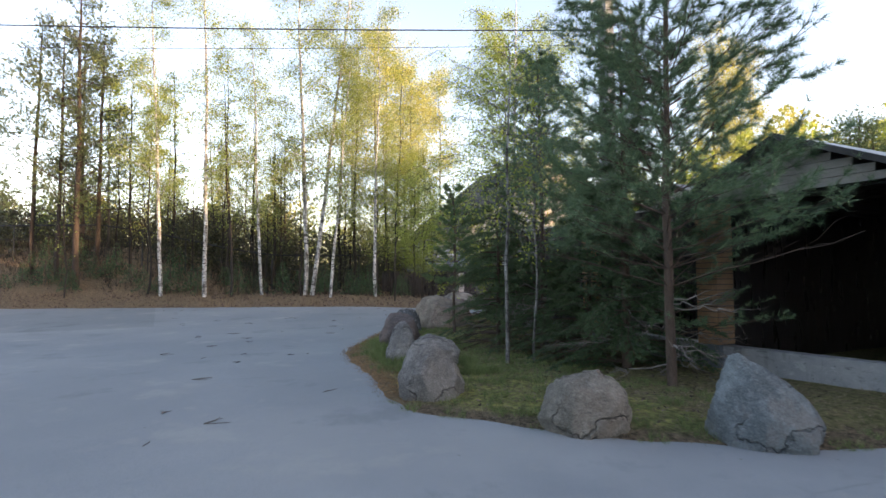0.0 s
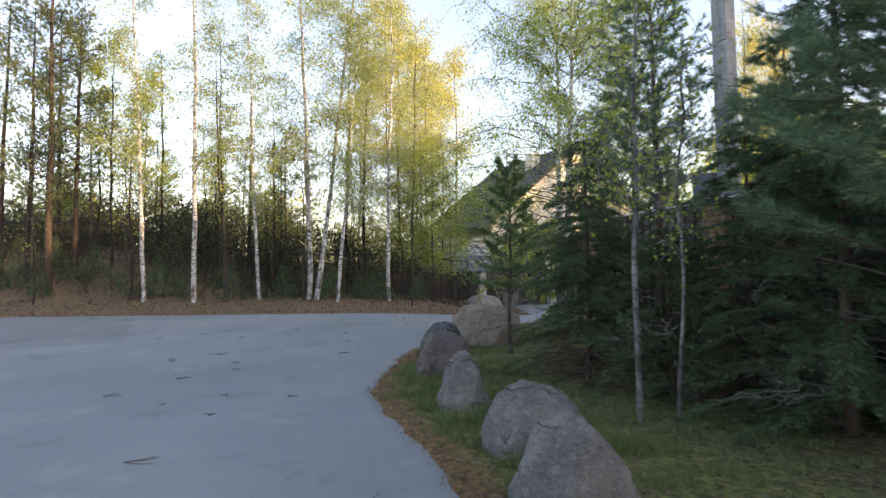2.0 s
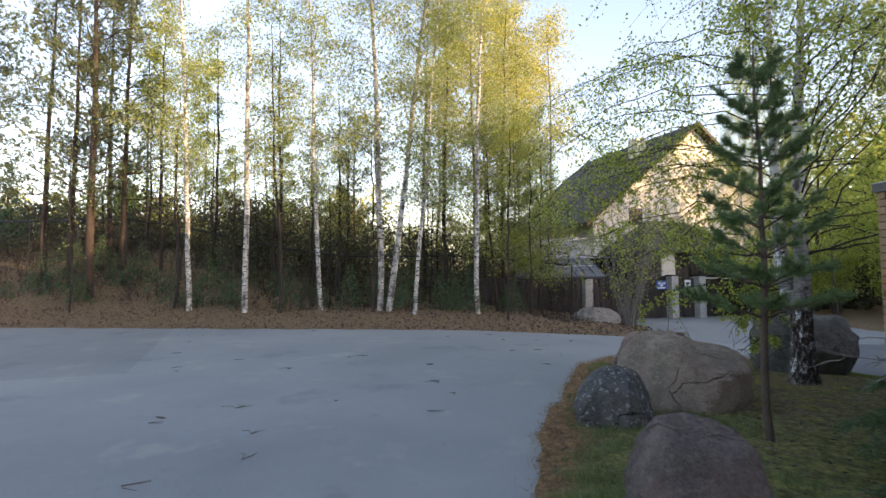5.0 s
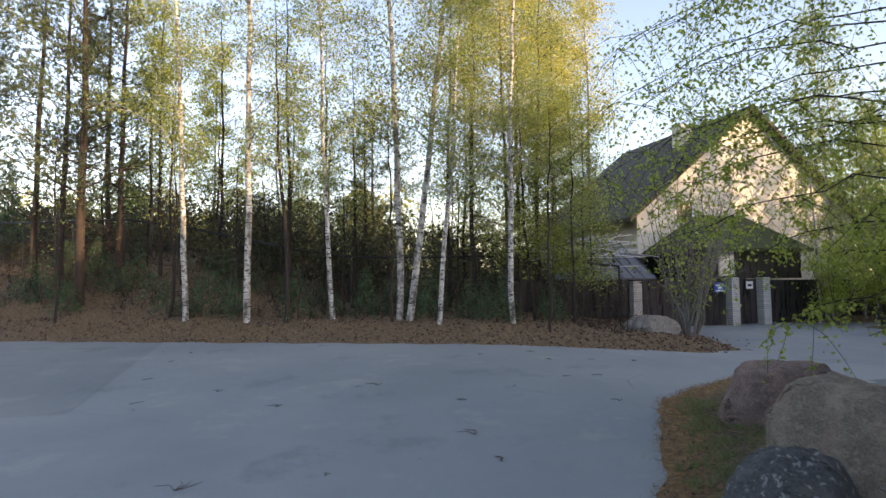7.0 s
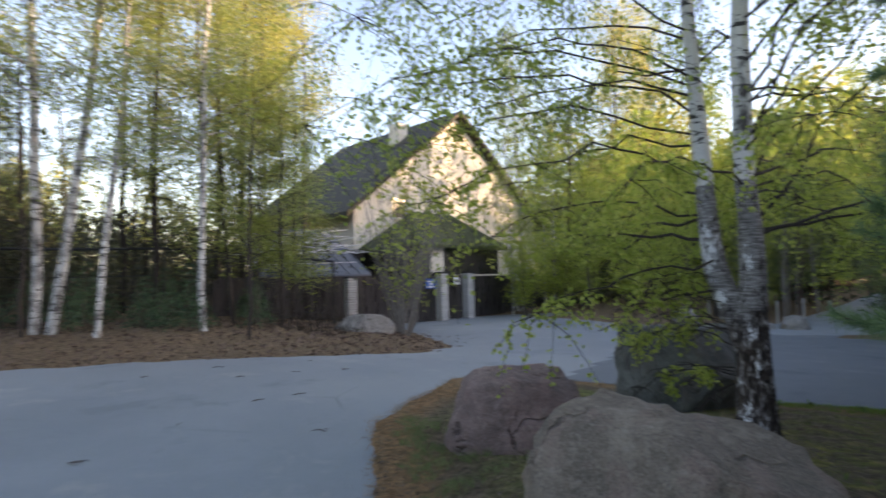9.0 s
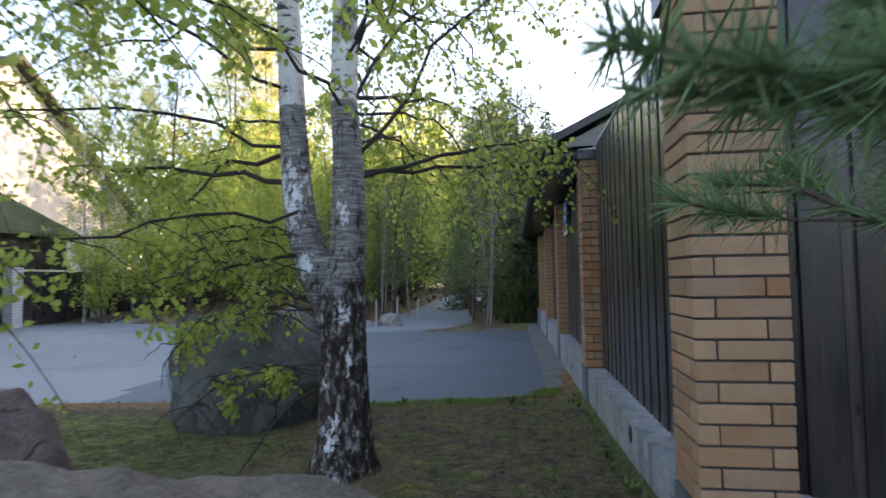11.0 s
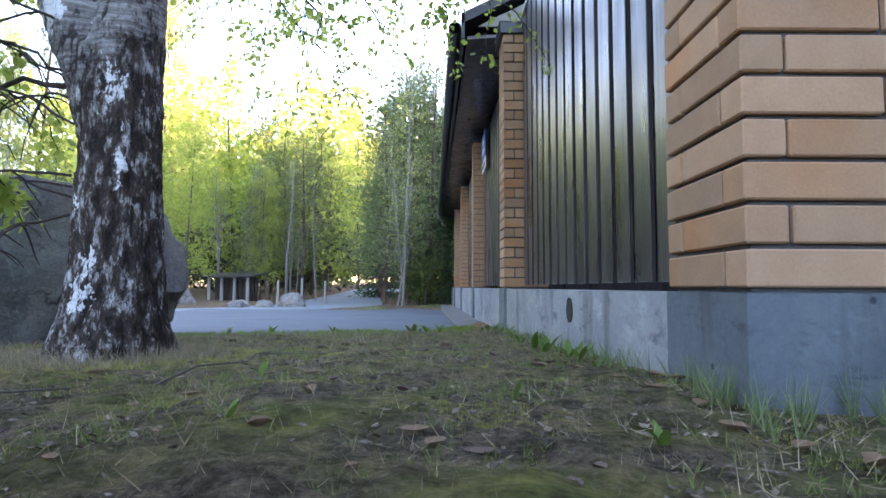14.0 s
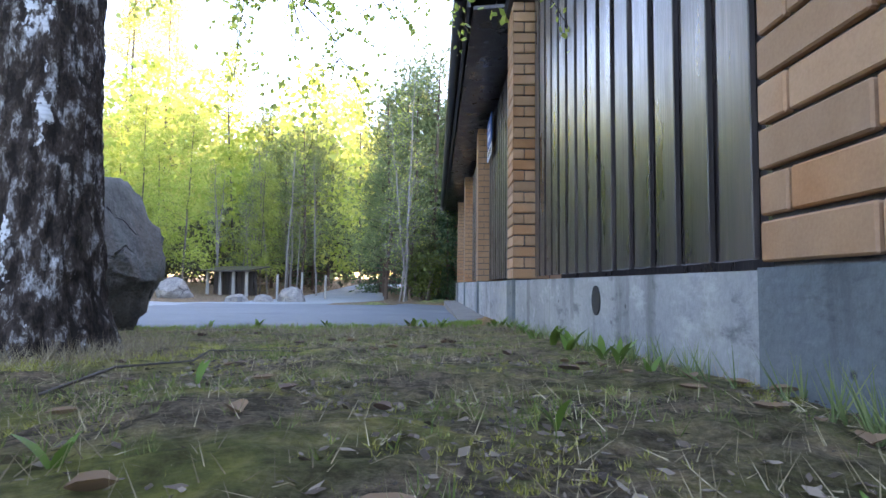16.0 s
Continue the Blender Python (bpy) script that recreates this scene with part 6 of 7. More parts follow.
def leaf_mass(name, label, spots, leaf, size, per, mat, wide=0.32, low=0.08):
    """A far wood: many loosely filled tree crowns in one piece."""
    b = Build()
    for x, y, h in spots:
        n = int(1.3 * per * h / 8)
        f = rng.beta(1.4, 1.6, n) * (1 - low) + low
        rad = h * wide * np.sin(np.pi * np.clip(f * 0.9 + 0.1, 0, 1)) ** 0.7 * np.sqrt(rng.uniform(0, 1, n))
        a = rng.uniform(0, 6.28, n)
        lump = 1 + 0.25 * np.sin(a * 3 + f * 9 + x)
        p = np.stack([x + np.cos(a) * rad * lump, y + np.sin(a) * rad * lump, f * h + ground_at(x, y)], 1)
        b.specks(p, size)
    return tagged(new(name, b.mesh(name, mat)), label, "woods", kind="stuff")


def scatter(n, fn, seed, x, y):
    r = np.random.default_rng(seed)
    out = []
    while len(out) < n:
        p = (r.uniform(*x), r.uniform(*y))
        if fn(*p):
            out.append((*p, r.uniform(5, 11)))
    return out


leaf_mass("far_wood", "far woods with sunlight put into their golden-green colour", [(x, y, h * 0.75) for x, y, h in scatter(30, lambda x, y: across(x, y) > 26, 3, (-85, -32), (-60, 25))], 0, 0.26, 620, SUN_LEAF)
leaf_mass("far_wood", "green far woods beyond the bank", [(x, y, h * 0.55) for x, y, h in scatter(34, lambda x, y: across(x, y) > 18, 4, (-70, -26), (-55, 12))], 0, 0.22, 800, LEAF)
leaf_mass("far_wood", "wood on the rise beyond the yard, sunlight put into its gold", [(x, y, 8 + h) for x, y, h in scatter(46, lambda x, y: True, 12, (-36, 2), (46, 78))], 0, 0.38, 1000, SUN_LEAF)
leaf_mass("far_wood", "green wood beyond the yard", scatter(24, lambda x, y: x < -6.5, 13, (-26, -6), (24, 46)), 0, 0.24, 1000, FRESH_LEAF)
# Dark leaf masses that carry the wood's gloom in their colour.
leaf_mass("thicket", "green thicket deep in the wood, gloom put into its leaf colour", [(x, y, 1.3 + 0.22 * h) for x, y, h in scatter(80, lambda x, y: 8 < across(x, y) < 22, 14, (-62, -18), (-55, 9))], 0, 0.14, 1500, THICKET, 0.6, 0.0)
leaf_mass("far_wood", "low wood added to close the view behind the bank, coloured dark for gloom", [(x, y, 2.2 + 0.32 * h) for x, y, h in scatter(60, lambda x, y: 20 < across(x, y) < 30, 24, (-75, -22), (-60, 10))], 0, 0.17, 1300, THICKET, 0.6, 0.0)
leaf_mass("thicket", "brown-green thicket behind the bank birches, gloom put into its colour", [(x, y, 2.0 + 0.25 * h) for x, y, h in scatter(24, lambda x, y: 7 < across(x, y) < 16 and x * ROAD_S[0] + y * ROAD_S[1] < -3, 34, (-36, -17), (-9, 8))], 0, 0.11, 1500, THICKET, 0.6, 0.0)
leaf_mass("thicket", "thicket under the trees beyond the yard, shade put into its colour", [(x, y, 1.6 + 0.25 * h) for x, y, h in scatter(34, lambda x, y: (x < -6.5 and y > 19) or y > 33, 15, (-24, 6), (18, 44))], 0, 0.20, 800, THICKET, 0.6, 0.0)
# dense wood added as an occluder, sized to keep the low sun off the ground
shade = []
for u in np.linspace(-75, 80, 74):
    for d in (36, 42, 48):
        p = np.array([0.756, 0.655]) * (d + r.uniform(-2, 2)) + np.array([-0.655, 0.756]) * (u + r.uniform(-1, 1))
        if not (-16 < p[0] < 6 and p[1] > 6):
            shade.append((float(p[0]), float(p[1]), r.uniform(12, 15) if u < 9 else r.uniform(14, 17) if u < 19 else r.uniform(10, 11.5) if u < 36 else r.uniform(8, 10.5)))
leaf_mass("far_wood", "dense conifer wood added behind the fence to block the low sun", shade, 0, 0.85, 190, SPRUCE, 0.26, 0.0)

# Unseen wood, added to cut the sky light on faces that look south.
leaf_mass("far_wood", "unseen wood added across the road to dim the south light", [(x, y, 4 + h * 0.45) for x, y, h in scatter(46, lambda x, y: y < -25, 44, (-24, 40), (-40, -24))], 0, 0.5, 420, SPRUCE, 0.3, 0.0)

# ---------------------------------------------------------------- undergrowth on the bank
def stuff(name, build, mat, label, category):
    return tagged(new(name, build.mesh(name, mat)), label, category, kind="stuff")


r = np.random.default_rng(41)
brush, low_leaf = Build(), Build()
bx, by = r.uniform(-48, -9, 5200), r.uniform(-40, 8, 5200)
keep = (across(bx, by) > 2.9) & (across(bx, by) < 16) & (bx * ROAD_S[0] + by * ROAD_S[1] < -1.5)
bx, by = bx[keep], by[keep]
at = np.stack([bx, by, height(bx, by)], 1)
up = np.repeat([[0, 0, 1.0]], len(at), 0)
half = len(at) // 2
brush.needles(at[:half], up[:half], 9, 0.6, 0.012, 0.6)
brush.needles(at[half:], up[half:], 9, 1.7, 0.014, 0.4)
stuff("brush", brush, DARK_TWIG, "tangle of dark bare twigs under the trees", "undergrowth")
q = at[r.integers(0, len(at), 11000)]
q = q + np.stack([r.normal(0, 0.4, 11000), r.normal(0, 0.4, 11000), r.uniform(0.1, 1.6, 11000) ** 1.7], 1)
low_leaf.leaves(q, 0.085, 0.05)
stuff("brush_leaves", low_leaf, THICKET, "young green leaves on the undergrowth, shade put into their colour", "undergrowth")
tiny = [pair(far_spruce_meshes(2.0, 0.9, 0.12), PINE_BARK, SPRUCE), pair(far_spruce_meshes(1.5, 0.8, 0.12), PINE_BARK, SPRUCE)]
for k in range(58):
    s, n = r.uniform(-25, -10) if k % 3 else r.uniform(-10, -4), r.uniform(2.6, 6.2)
    x, y = -12.54 + 0 + ROAD_N[0] * n + ROAD_S[0] * (s + 7), -1.38 + ROAD_N[1] * n + ROAD_S[1] * (s + 7)
    planted(tiny[k % 2], "spruce_sapling", "low dark spruce sapling in the leaf litter", x, y, r.uniform(0, 6), r.uniform(0.55, 0.95), group="spruce saplings")


def wire_fence():
    ob = thing("wire_fence", "dark wire fence with thin posts and a top rail", "fence")
    last = None
    for k in range(13):
        s = -32 + k * 2.5
        x, y = -12.54 + ROAD_N[0] * 6.2 + ROAD_S[0] * (s + 7), -1.38 + ROAD_N[1] * 6.2 + ROAD_S[1] * (s + 7)
        z = ground_at(x, y)
        b = Build()
        b.tube([(x, y, z - 0.1), (x, y, z + 2.0)], [0.035, 0.035], 6)
        part("post", b, BLACK_METAL, ob)
        if last:
            for h in (2.0, 1.2, 0.3):
                b = Build()
                b.tube([(last[0], last[1], last[2] + h), (x, y, z + h)], [0.04 if h == 2.0 else 0.012] * 2, 5)
                part("rail" if h == 2.0 else "wire", b, BLACK_METAL, ob)
        last = (x, y, z)


wire_fence()

# fallen leaves
leafs = Build()
n = 46000
lx, ly = r.uniform(-30, -8, n), r.uniform(-24, 8, n)
keep = (across(lx, ly) > 0.05) & (across(lx, ly) < 6)
lx, ly = lx[keep], ly[keep]
p = np.stack([lx, ly, height(lx, ly) + 0.012], 1)
d = np.stack([r.normal(size=len(p)), r.normal(size=len(p)), r.normal(0, 0.25, len(p))], 1)
leafs.leaves(p, 0.085, 0.06, d, 0.0)
DEAD = leaf_material("dead_leaf", (0.06, 0.036, 0.028), (0.12, 0.078, 0.058), (0.25, 0.18, 0.14), 0.1, 0.8)
stuff("leaf_litter", leafs, DEAD, "brown fallen leaves on the bank", "leaf litter")

# ---------------------------------------------------------------- grass
GRASS_LEAF = leaf_material("grass_blade", (0.10, 0.145, 0.05), (0.165, 0.225, 0.08), (0.28, 0.32, 0.14), 0.35, 0.5)
STRAW = leaf_material("dry_grass", (0.14, 0.11, 0.07), (0.24, 0.195, 0.125), (0.38, 0.32, 0.21), 0.15, 0.8)
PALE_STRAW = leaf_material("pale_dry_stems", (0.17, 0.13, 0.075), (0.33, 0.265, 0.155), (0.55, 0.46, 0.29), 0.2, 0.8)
THIN_GRASS = leaf_material("thin_spring_grass", (0.10, 0.145, 0.035), (0.17, 0.215, 0.055), (0.28, 0.30, 0.10), 0.35, 0.6)
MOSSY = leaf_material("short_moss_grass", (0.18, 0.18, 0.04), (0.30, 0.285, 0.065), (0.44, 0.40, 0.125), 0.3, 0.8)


def lawn(name, n, x, y, fn, count, length, width, spread, mat, label, up=1.0, seed=1, lift=0.0):
    r = np.random.default_rng(seed)
    px, py = r.uniform(*x, n), r.uniform(*y, n)
    g = inside(px, py, GRASS)
    keep = fn(px, py, g)
    px, py = px[keep], py[keep]
    b = Build()
    at = np.stack([px, py, height(px, py) - 0.004 + lift], 1)
    w = np.repeat([[0, 0, up]], len(at), 0)
    b.needles(at, w, count, length, width, spread)
    return stuff(name, b, mat, label, "grass")


clump = lambda x, y, k: waves(x, y, k, 0.9)
lawn("grass", 46000, (-7.2, 11), (-6.4, 0), lambda x, y, g: (g > np.where(x > 6.3, 0.05, 0.42 + 0.35 * clump(x, y, 57))) & (clump(x, y, 51) > np.where(x > 6.3, 0.12, -0.12)) & ((y < -2.6) | (x < 0)) & ~((x > -3.2) & (y > -1.5)), 6, 0.095, 0.0055, 0.5, GRASS_LEAF, "fresh green grass on the verge", 1.0, 2)
lawn("grass", 3800, (-0.5, 6), (-6, -4.0), lambda x, y, g: (g > 0.5) & (clump(x, y, 55) > 0.08), 12, 0.17, 0.007, 0.4, GRASS_LEAF, "taller grass tufts between the boulders", 1.0, 12)
lawn("dry_grass", 26000, (-7, 11), (-6.5, 3.8), lambda x, y, g: (g > -0.05) & (g < 2.6) & (clump(x, y, 56) > -0.35), 4, 0.07, 0.005, 0.7, STRAW, "dry straw and needles on the lawn edge", 0.25, 3, 0.006)
RUST_NEEDLE = leaf_material("rust_brown_needle", (0.16, 0.085, 0.045), (0.28, 0.16, 0.08), (0.42, 0.26, 0.14), 0.15, 0.8)
lawn("fallen_needles", 70000, (-7, 6.6), (-6.6, 1.5), lambda x, y, g: (g > -0.22 + 0.2 * clump(x, y, 58)) & (g < 0.62 + 0.5 * clump(x, y, 59)), 1, 0.075, 0.0045, 1.3, RUST_NEEDLE, "rust-brown fallen pine needles along the asphalt edge", 0.15, 18, 0.03)
# the patch of ground before the fence
def soil_height(x, y):
    flat = np.stack([x.ravel(), y.ravel()], 1)
    rough = np.array([0.016 * noise.noise(Vector((a * 3, b * 3, 5))) + 0.012 * noise.noise(Vector((a * 9, b * 9, 0))) + 0.008 * noise.noise(Vector((a * 24, b * 24, 9))) for a, b in flat]).reshape(x.shape)
    edge = smooth(x, -2.75, -2.5) * (1 - smooth(x, -0.12, 0.0)) * smooth(y, -1.2, -0.95) * (1 - smooth(y, 3.3, 3.6))
    return height(x, y) - 0.02 + edge * (0.026 + rough)


soil = tagged(sheet("soil", np.arange(-2.8, 0.06, 0.022), np.arange(-1.25, 3.65, 0.022), soil_height, ground_material("mossy_soil", 1.1, (1.75, 1.45, 1.0))), "lumpy brown soil with moss before the fence", "ground", kind="structure")
sx, sy = np.meshgrid(np.arange(-2.8, 0.06, 0.022), np.arange(-1.25, 3.65, 0.022), indexing="ij")
a = soil.data.attributes.new("litter", "FLOAT", "POINT")
a.data.foreach_set("value", (0.40 + 0.4 * waves(sx, sy, 84, 0.5)).ravel().astype(np.float32))
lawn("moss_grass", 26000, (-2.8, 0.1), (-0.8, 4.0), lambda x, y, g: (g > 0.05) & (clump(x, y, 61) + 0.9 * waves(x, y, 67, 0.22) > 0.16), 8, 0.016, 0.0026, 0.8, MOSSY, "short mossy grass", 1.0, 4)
lawn("grass", 12000, (-2.9, 0.1), (-0.7, 3.9), lambda x, y, g: (g > 0.0) & (clump(x, y, 62) + 0.9 * waves(x, y, 68, 0.18) > 0.06), 6, 0.035, 0.0023, 0.6, THIN_GRASS, "thin yellow-green grass tufts", 1.0, 5)
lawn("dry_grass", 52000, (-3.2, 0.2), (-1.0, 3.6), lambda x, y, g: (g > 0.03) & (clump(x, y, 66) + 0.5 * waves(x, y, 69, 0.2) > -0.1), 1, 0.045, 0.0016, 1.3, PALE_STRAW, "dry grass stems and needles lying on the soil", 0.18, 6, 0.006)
BRIGHT_GRASS = leaf_material("bright_grass_blade", (0.13, 0.21, 0.035), (0.185, 0.275, 0.05), (0.27, 0.345, 0.085), 0.4, 0.5)
lawn("grass", 7000, (-3.4, 0.1), (2.6, 4.75), lambda x, y, g: (g > -0.02 + 0.2 * waves(x, y, 90, 0.5)) & (g < 0.45 + 0.5 * clump(x, y, 91)), 8, 0.06, 0.005, 0.45, BRIGHT_GRASS, "bright grass fringe along the asphalt", 1.0, 7)
lawn("grass", 170, (-0.10, 0.02), (-0.3, 4.6), lambda x, y, g: x < FENCE * y - 0.005, 7, 0.095, 0.004, 0.32, GRASS_LEAF, "tall grass along the foot of the fence", 1.0, 8)
lawn("grass", 34, (0.02, 0.5), (-0.16, -0.02), lambda x, y, g: x > -1, 7, 0.105, 0.004, 0.32, GRASS_LEAF, "tall grass along the foot of the pillar", 1.0, 9)


around = lambda x, y, b: np.hypot(x + 1.9, y - 1.05) < b
lawn("dry_grass", 9000, (-2.6, -1.2), (0.3, 1.7), lambda x, y, g: around(x, y, 0.48), 3, 0.075, 0.0022, 0.9, STRAW, "matted straw round the foot of the birch", 0.1, 16, 0.014)
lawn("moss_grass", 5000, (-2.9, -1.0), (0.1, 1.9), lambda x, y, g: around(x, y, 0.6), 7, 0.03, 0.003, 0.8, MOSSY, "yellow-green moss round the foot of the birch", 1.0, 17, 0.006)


def debris(name, n, x, y, fn, size, mat, label, seed):
    """Scraps of bark and leaf lying nearly flat on the soil."""
    r = np.random.default_rng(seed)
    px, py = r.uniform(*x, n), r.uniform(*y, n)
    keep = fn(px, py, inside(px, py, GRASS))
    px, py = px[keep], py[keep]
    k = len(px)
    a = r.uniform(0, 6.28, k)
    L = size * r.uniform(0.5, 1.6, k)
    d = np.stack([np.cos(a), np.sin(a), r.normal(0, 0.25, k)], 1) * L[:, None]
    e = np.stack([-np.sin(a), np.cos(a), r.normal(0, 0.35, k)], 1) * (L * r.uniform(0.2, 0.6, k))[:, None]
    at = np.stack([px, py, height(px, py) + 0.006], 1)
    v = np.stack([at - d * 0.5, at + e * 0.5 + d * 0.1, at + d * 0.5, at - e * 0.5], 1)
    b = Build()
    b.add(v.reshape(-1, 3), np.arange(k * 4).reshape(k, 4))
    return stuff(name, b, mat, label, "litter")


SCRAP = leaf_material("bark_and_leaf_scraps", (0.035, 0.027, 0.02), (0.12, 0.09, 0.065), (0.26, 0.21, 0.155), 0.1, 0.9)
debris("leaf_litter", 30000, (-3.6, 0.1), (-1.2, 4.0), lambda x, y, g: (g > 0.05) & (clump(x, y, 71) > -0.25), 0.016, SCRAP, "grey-brown scraps of bark and old leaves on the soil", 31)
debris("leaf_litter", 16000, (-7, 9), (-6.4, -1), lambda x, y, g: (g > -0.1), 0.04, SCRAP, "old leaf scraps in the grass", 32)


def weed(x, y, size, seed, leaves=7):
    """A broad-leaved weed: a rosette of upright bent leaves, each one a mesh."""
    r = np.random.default_rng(seed)
    ob = thing("weed", "broad-leaved green weed at the foot of the fence", "plant", "weeds along the fence", (x, y, ground_at(x, y) - 0.004))
    for k in range(leaves):
        a = r.uniform(0, 6.28)
        L, W = size * r.uniform(0.6, 1.1), size * r.uniform(0.16, 0.24)
        t = np.linspace(0, 1, 6)
        out, up = L * (0.25 * t + 0.35 * t ** 2), L * (0.95 * t - 0.25 * t ** 2)
        w = W * np.sin(np.pi * np.clip(t * 0.92 + 0.08, 0, 1)) ** 0.8
        d, e = np.array([np.cos(a), np.sin(a), 0]), np.array([-np.sin(a), np.cos(a), 0])
        mid = out[:, None] * d + up[:, None] * np.array([[0, 0, 1]])
        v = np.concatenate([mid - e * w[:, None] / 2, mid - np.array([[0, 0, 0.08]]) * w[:, None], mid + e * w[:, None] / 2])
        f = [(i, i + 1, 6 + i + 1, 6 + i) for i in range(5)] + [(6 + i, 6 + i + 1, 12 + i + 1, 12 + i) for i in range(5)]
        b = Build()
        b.add(v, f)
        part("leaf", b, WEED, ob, "", True)


WEED = leaf_material("weed_leaf", (0.07, 0.13, 0.02), (0.10, 0.17, 0.03), (0.14, 0.21, 0.04), 0.3, 0.45)
r = np.random.default_rng(77)
for k in range(16):
    y = 0.8 + k * 0.22 + r.uniform(-0.1, 0.1)
    weed(-0.07 - abs(r.normal(0, 0.07)) + FENCE * y, y, r.uniform(0.08, 0.15), 100 + k, 5)
for k in range(14):
    weed(r.uniform(-2.6, -0.3), r.uniform(3.5, 4.3), r.uniform(0.08, 0.14), 140 + k, 6)
for x, y in ((-0.45, 0.05), (-0.28, -0.28), (-0.95, -0.15), (-1.1, 0.5), (-0.15, 0.55)):
    weed(x, y, 0.07, int(200 + x * 50), 3)


def dead_leaf(x, y, size, turn, tilt, colour):
    ob = thing("dead_leaf", "curled brown dead leaf on the ground", "leaf", "dead leaves before the fence", (x, y, ground_at(x, y) + 0.008), turn)
    t = np.linspace(-1, 1, 5)
    w = np.sqrt(np.clip(1.02 - t ** 2, 0, 1)) * size * 0.32
    v = []
    for i, s in enumerate((-1, 0, 1)):
        v += [(a * size / 2, s * b, abs(s) * b * tilt + 0.12 * size * a * a) for a, b in zip(t, w)]
    b = Build()
    b.add(v, [(k * 5 + i, k * 5 + i + 1, (k + 1) * 5 + i + 1, (k + 1) * 5 + i) for k in range(2) for i in range(4)])
    part("blade", b, colour, ob, "", True)


DRY = leaf_material("dry_curled_leaf", (0.14, 0.085, 0.05), (0.19, 0.12, 0.07), (0.25, 0.165, 0.10), 0.15, 0.7)
for k in range(130):
    dead_leaf(r.uniform(-2.2, 0.0), r.uniform(-0.6, 2.6), r.uniform(0.02, 0.055), r.uniform(0, 6.28), r.uniform(0.3, 1.2), DRY if k % 3 else DEAD)
dead_leaf(0.36, -0.12, 0.12, 0.5, 1.4, DEAD)
dead_leaf(0.32, -0.15, 0.10, 2.1, 1.2, DRY)


def stick(pts, radius, label):
    b = Build()
    p = np.array([(x, y, ground_at(x, y) + z) for x, y, z in pts])
    b.tube(p, np.linspace(radius, radius * 0.5, len(p)), 6)
    tagged(new("twig", b.mesh("twig", TWIG, True)), label, "twig", "fallen twigs")


stick([(-1.32, 0.35, 0.01), (-1.30, 0.55, 0.03), (-1.22, 0.75, 0.02), (-1.26, 0.95, 0.03), (-1.05, 1.15, 0.01)], 0.0035, "thin crooked twig lying before the birch")
stick([(-1.5, 0.3, 0.01), (-1.6, 0.2, 0.015), (-1.62, 0.05, 0.01)], 0.004, "short grey twig on the moss")
for k in range(75):
    x, y, a, L = r.uniform(-16, 8), r.uniform(-9.5, 2), r.uniform(0, 3.14), r.uniform(0.06, 0.3)
    if inside(np.array([x]), np.array([y]), GRASS)[0] < -0.3 and across(x, y) < -0.4:
        b = Build()
        z = float(road_rise(np.array([x]), np.array([y]))[0]) + 0.012
        for j in range(r.integers(1, 5)):
            q = a + r.normal(0, 0.6) * (j > 0)
            b.tube([(x, y, z), (x + L * math.cos(q) * 0.5, y + L * math.sin(q) * 0.5, z + 0.012), (x + L * math.cos(q + 0.4), y + L * math.sin(q + 0.4), z)], [0.005, 0.004, 0.002], 4)
        tagged(new("twig", b.mesh("twig", TWIG, True)), "small fallen twig on the asphalt", "twig", "fallen twigs")
wire((2.95, 0.75, 7.45), (-14, -36.5, 8.35), 0.35, 0.016)
wire((2.95, 0.75, 7.1), (-14, -36.5, 7.9), 0.5, 0.006)
wire((2.95, 0.75, 8.2), (16, 6, 8.6), 0.2, 0.008)
wire((2.95, 0.75, 7.5), (16, 6, 8.0), 0.2, 0.008)


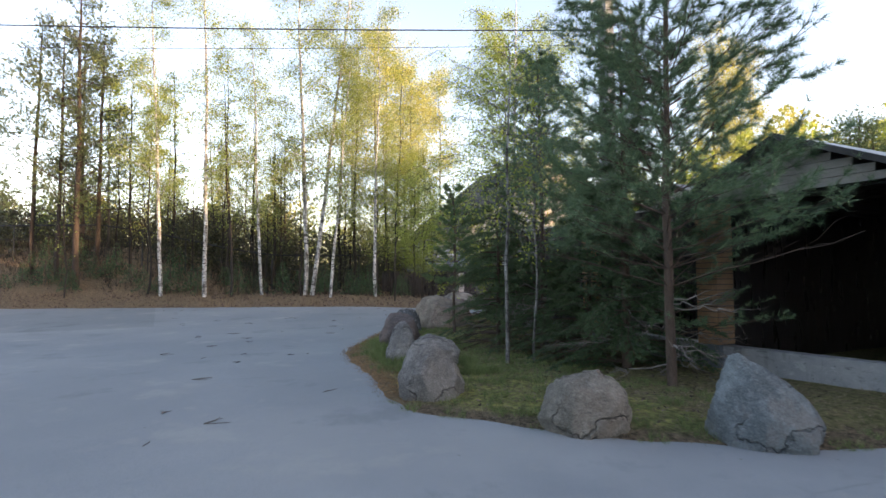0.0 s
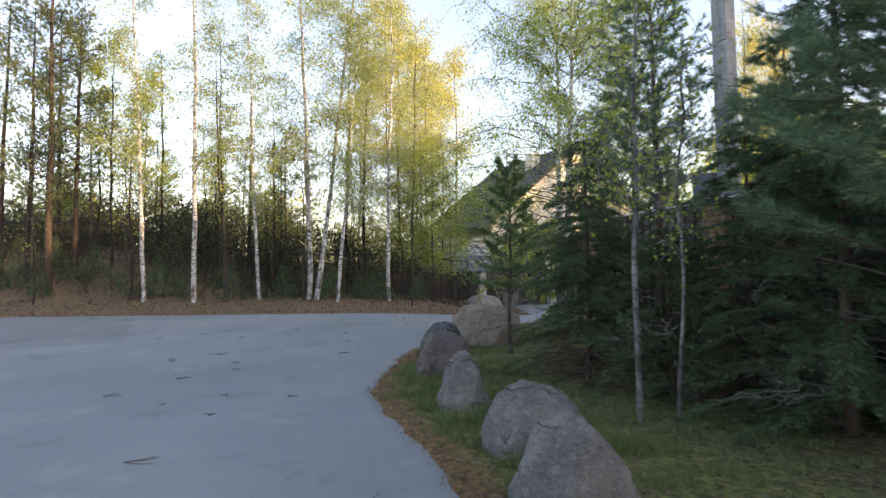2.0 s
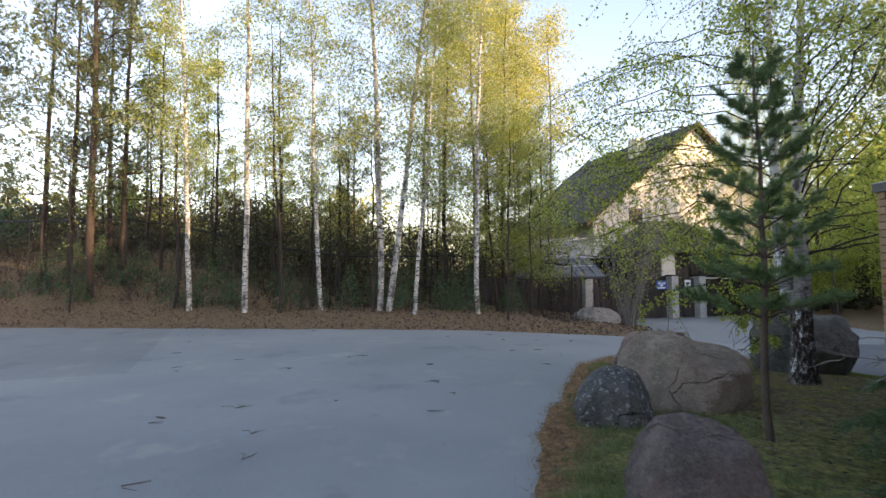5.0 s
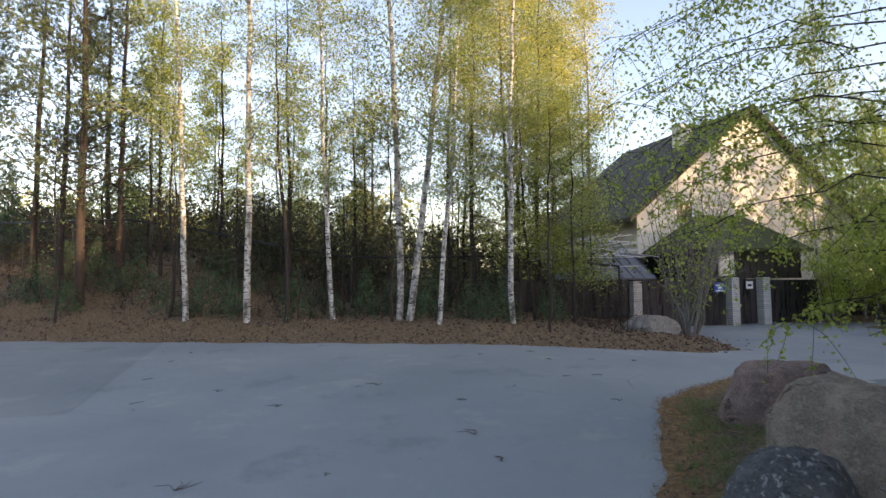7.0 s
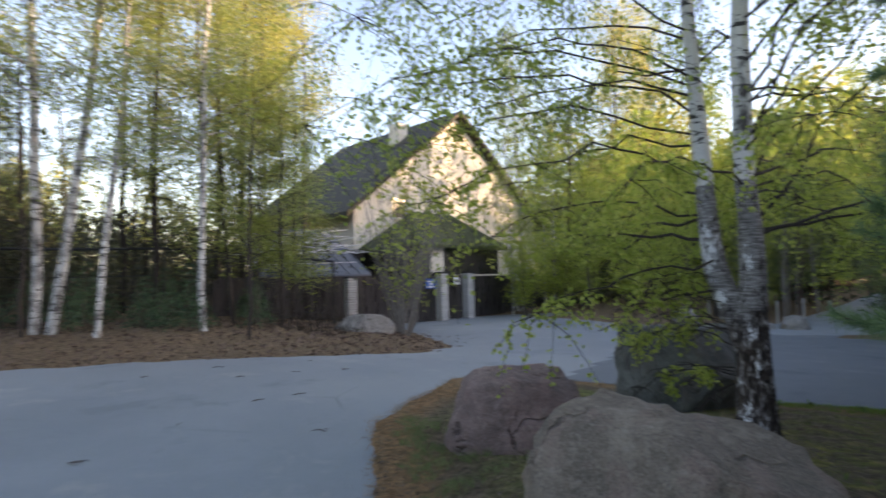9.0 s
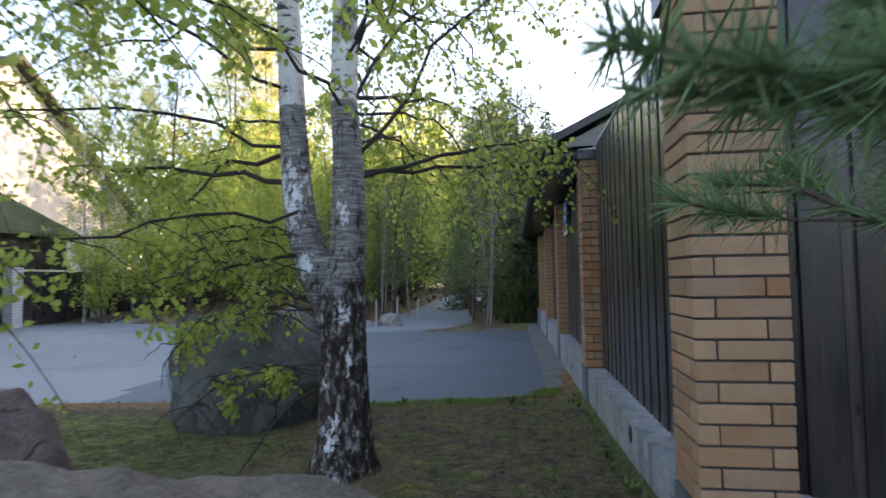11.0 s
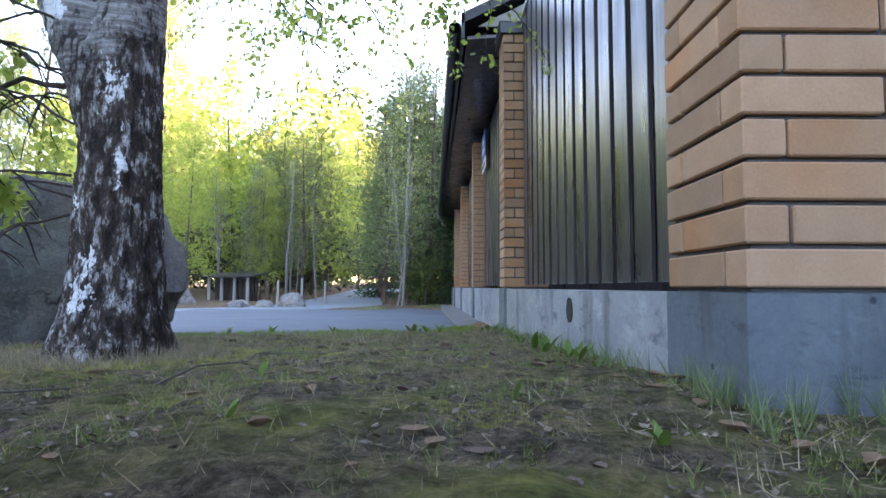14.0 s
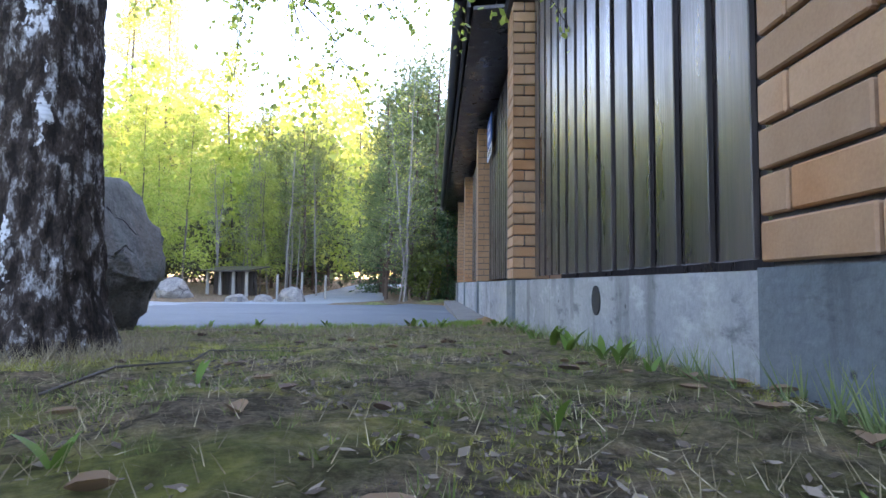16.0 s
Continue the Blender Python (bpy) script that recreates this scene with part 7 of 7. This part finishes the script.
# ---------------------------------------------------------------- shrubs, shelters and far details
def stemmed_shrub(x, y, h, stems, label, leaves, seed, leaf=None):
    r = np.random.default_rng(seed)
    ob = thing("shrub", label, "shrub", "shrubs by the gate", (x, y, ground_at(x, y) - 0.05))
    tips = []
    for k in range(stems):
        a = r.uniform(0, 6.28)
        p = branch_path((0.12 * math.cos(a), 0.12 * math.sin(a), 0), (math.cos(a) * 0.28, math.sin(a) * 0.28, 1), h * r.uniform(0.7, 1.05), 8, 0.0, 0.10)
        b = Build()
        b.tube(p, np.linspace(0.035, 0.006, 8), 6)
        for j in range(9):
            i = r.integers(2, 8)
            q = branch_path(p[i], (r.normal(), r.normal(), 1.1), h * r.uniform(0.15, 0.33), 5, 0.1, 0.12)
            b.tube(q, np.linspace(0.009, 0.003, 5), 4)
            tips.append(q)
        part("stem", b, PALE_TWIG if leaves < 1000 else TWIG, ob, "", True)
    b = Build()
    pts = np.concatenate(tips)
    pts = pts[r.integers(0, len(pts), leaves)] + r.normal(0, 0.12, (leaves, 3))
    b.leaves(pts, 0.085, 0.06)
    part("foliage", b, leaf or FRESH_LEAF, ob)


stemmed_shrub(-13.4, 6.9, 5.2, 16, "tall multi-stemmed shrub with bare grey stems before the gate", 700, 3)
stemmed_shrub(-14.3, 7.4, 4.2, 12, "multi-stemmed shrub with few leaves before the gate", 500, 4)
stemmed_shrub(-1.2, 17.2, 1.5, 12, "low leafy shrub under the conifers", 3200, 9, SHRUB)
stemmed_shrub(-15.2, 15.5, 3.2, 9, "leafy shrub along the black fence", 5600, 5)
stemmed_shrub(-14.8, 17.5, 3.4, 9, "leafy shrub along the black fence", 5600, 6)
stemmed_shrub(-15.0, 20.0, 3.4, 9, "leafy shrub along the black fence", 5600, 7)
stemmed_shrub(-14.0, 22.5, 3.6, 9, "leafy shrub along the black fence", 5600, 8)


def shelter():
    ob = thing("open_shelter", "small dark wooden shelter with pale posts at the wood edge", "shelter", "", (-8.1, 18.9, ground_at(-8.1, 18.9)), radians(-12))
    for k in range(4):
        b = Build()
        b.tube([(-0.75 + k * 0.5, 0, -0.1), (-0.75 + k * 0.5, 0, 0.82)], [0.06, 0.055], 8)
        part("post", b, GREY_BOARD, ob, "pale wooden post", True)
    b = Build()
    b.prism([(-0.95, -0.25, 0.82), (0.95, -0.25, 0.82), (0.95, 1.2, 1.0), (-0.95, 1.2, 1.0)], (0, 0, 0.05))
    part("roof", b, BOARD, ob, "flat dark roof")
    for k in range(11):
        b = Build()
        b.box(-0.85 + k * 0.155, -0.705 + k * 0.155, 0.5, 0.53, 0, 0.85)
        part("board", b, BOARD, ob)


shelter()


def post(x, y, h):
    b = Build()
    b.tube([(x, y, ground_at(x, y) - 0.1), (x + 0.01, y, ground_at(x, y) + h)], [0.045, 0.04], 8)
    tagged(new("wooden_post", b.mesh("wooden_post", GREY_BOARD, True)), "pale weathered wooden post beside the far road", "post", "posts by the far road")


for k in range(3):
    post(-6.3 + k * 0.75, 18.7 + k * 0.35, 0.9 + 0.1 * (k % 2))
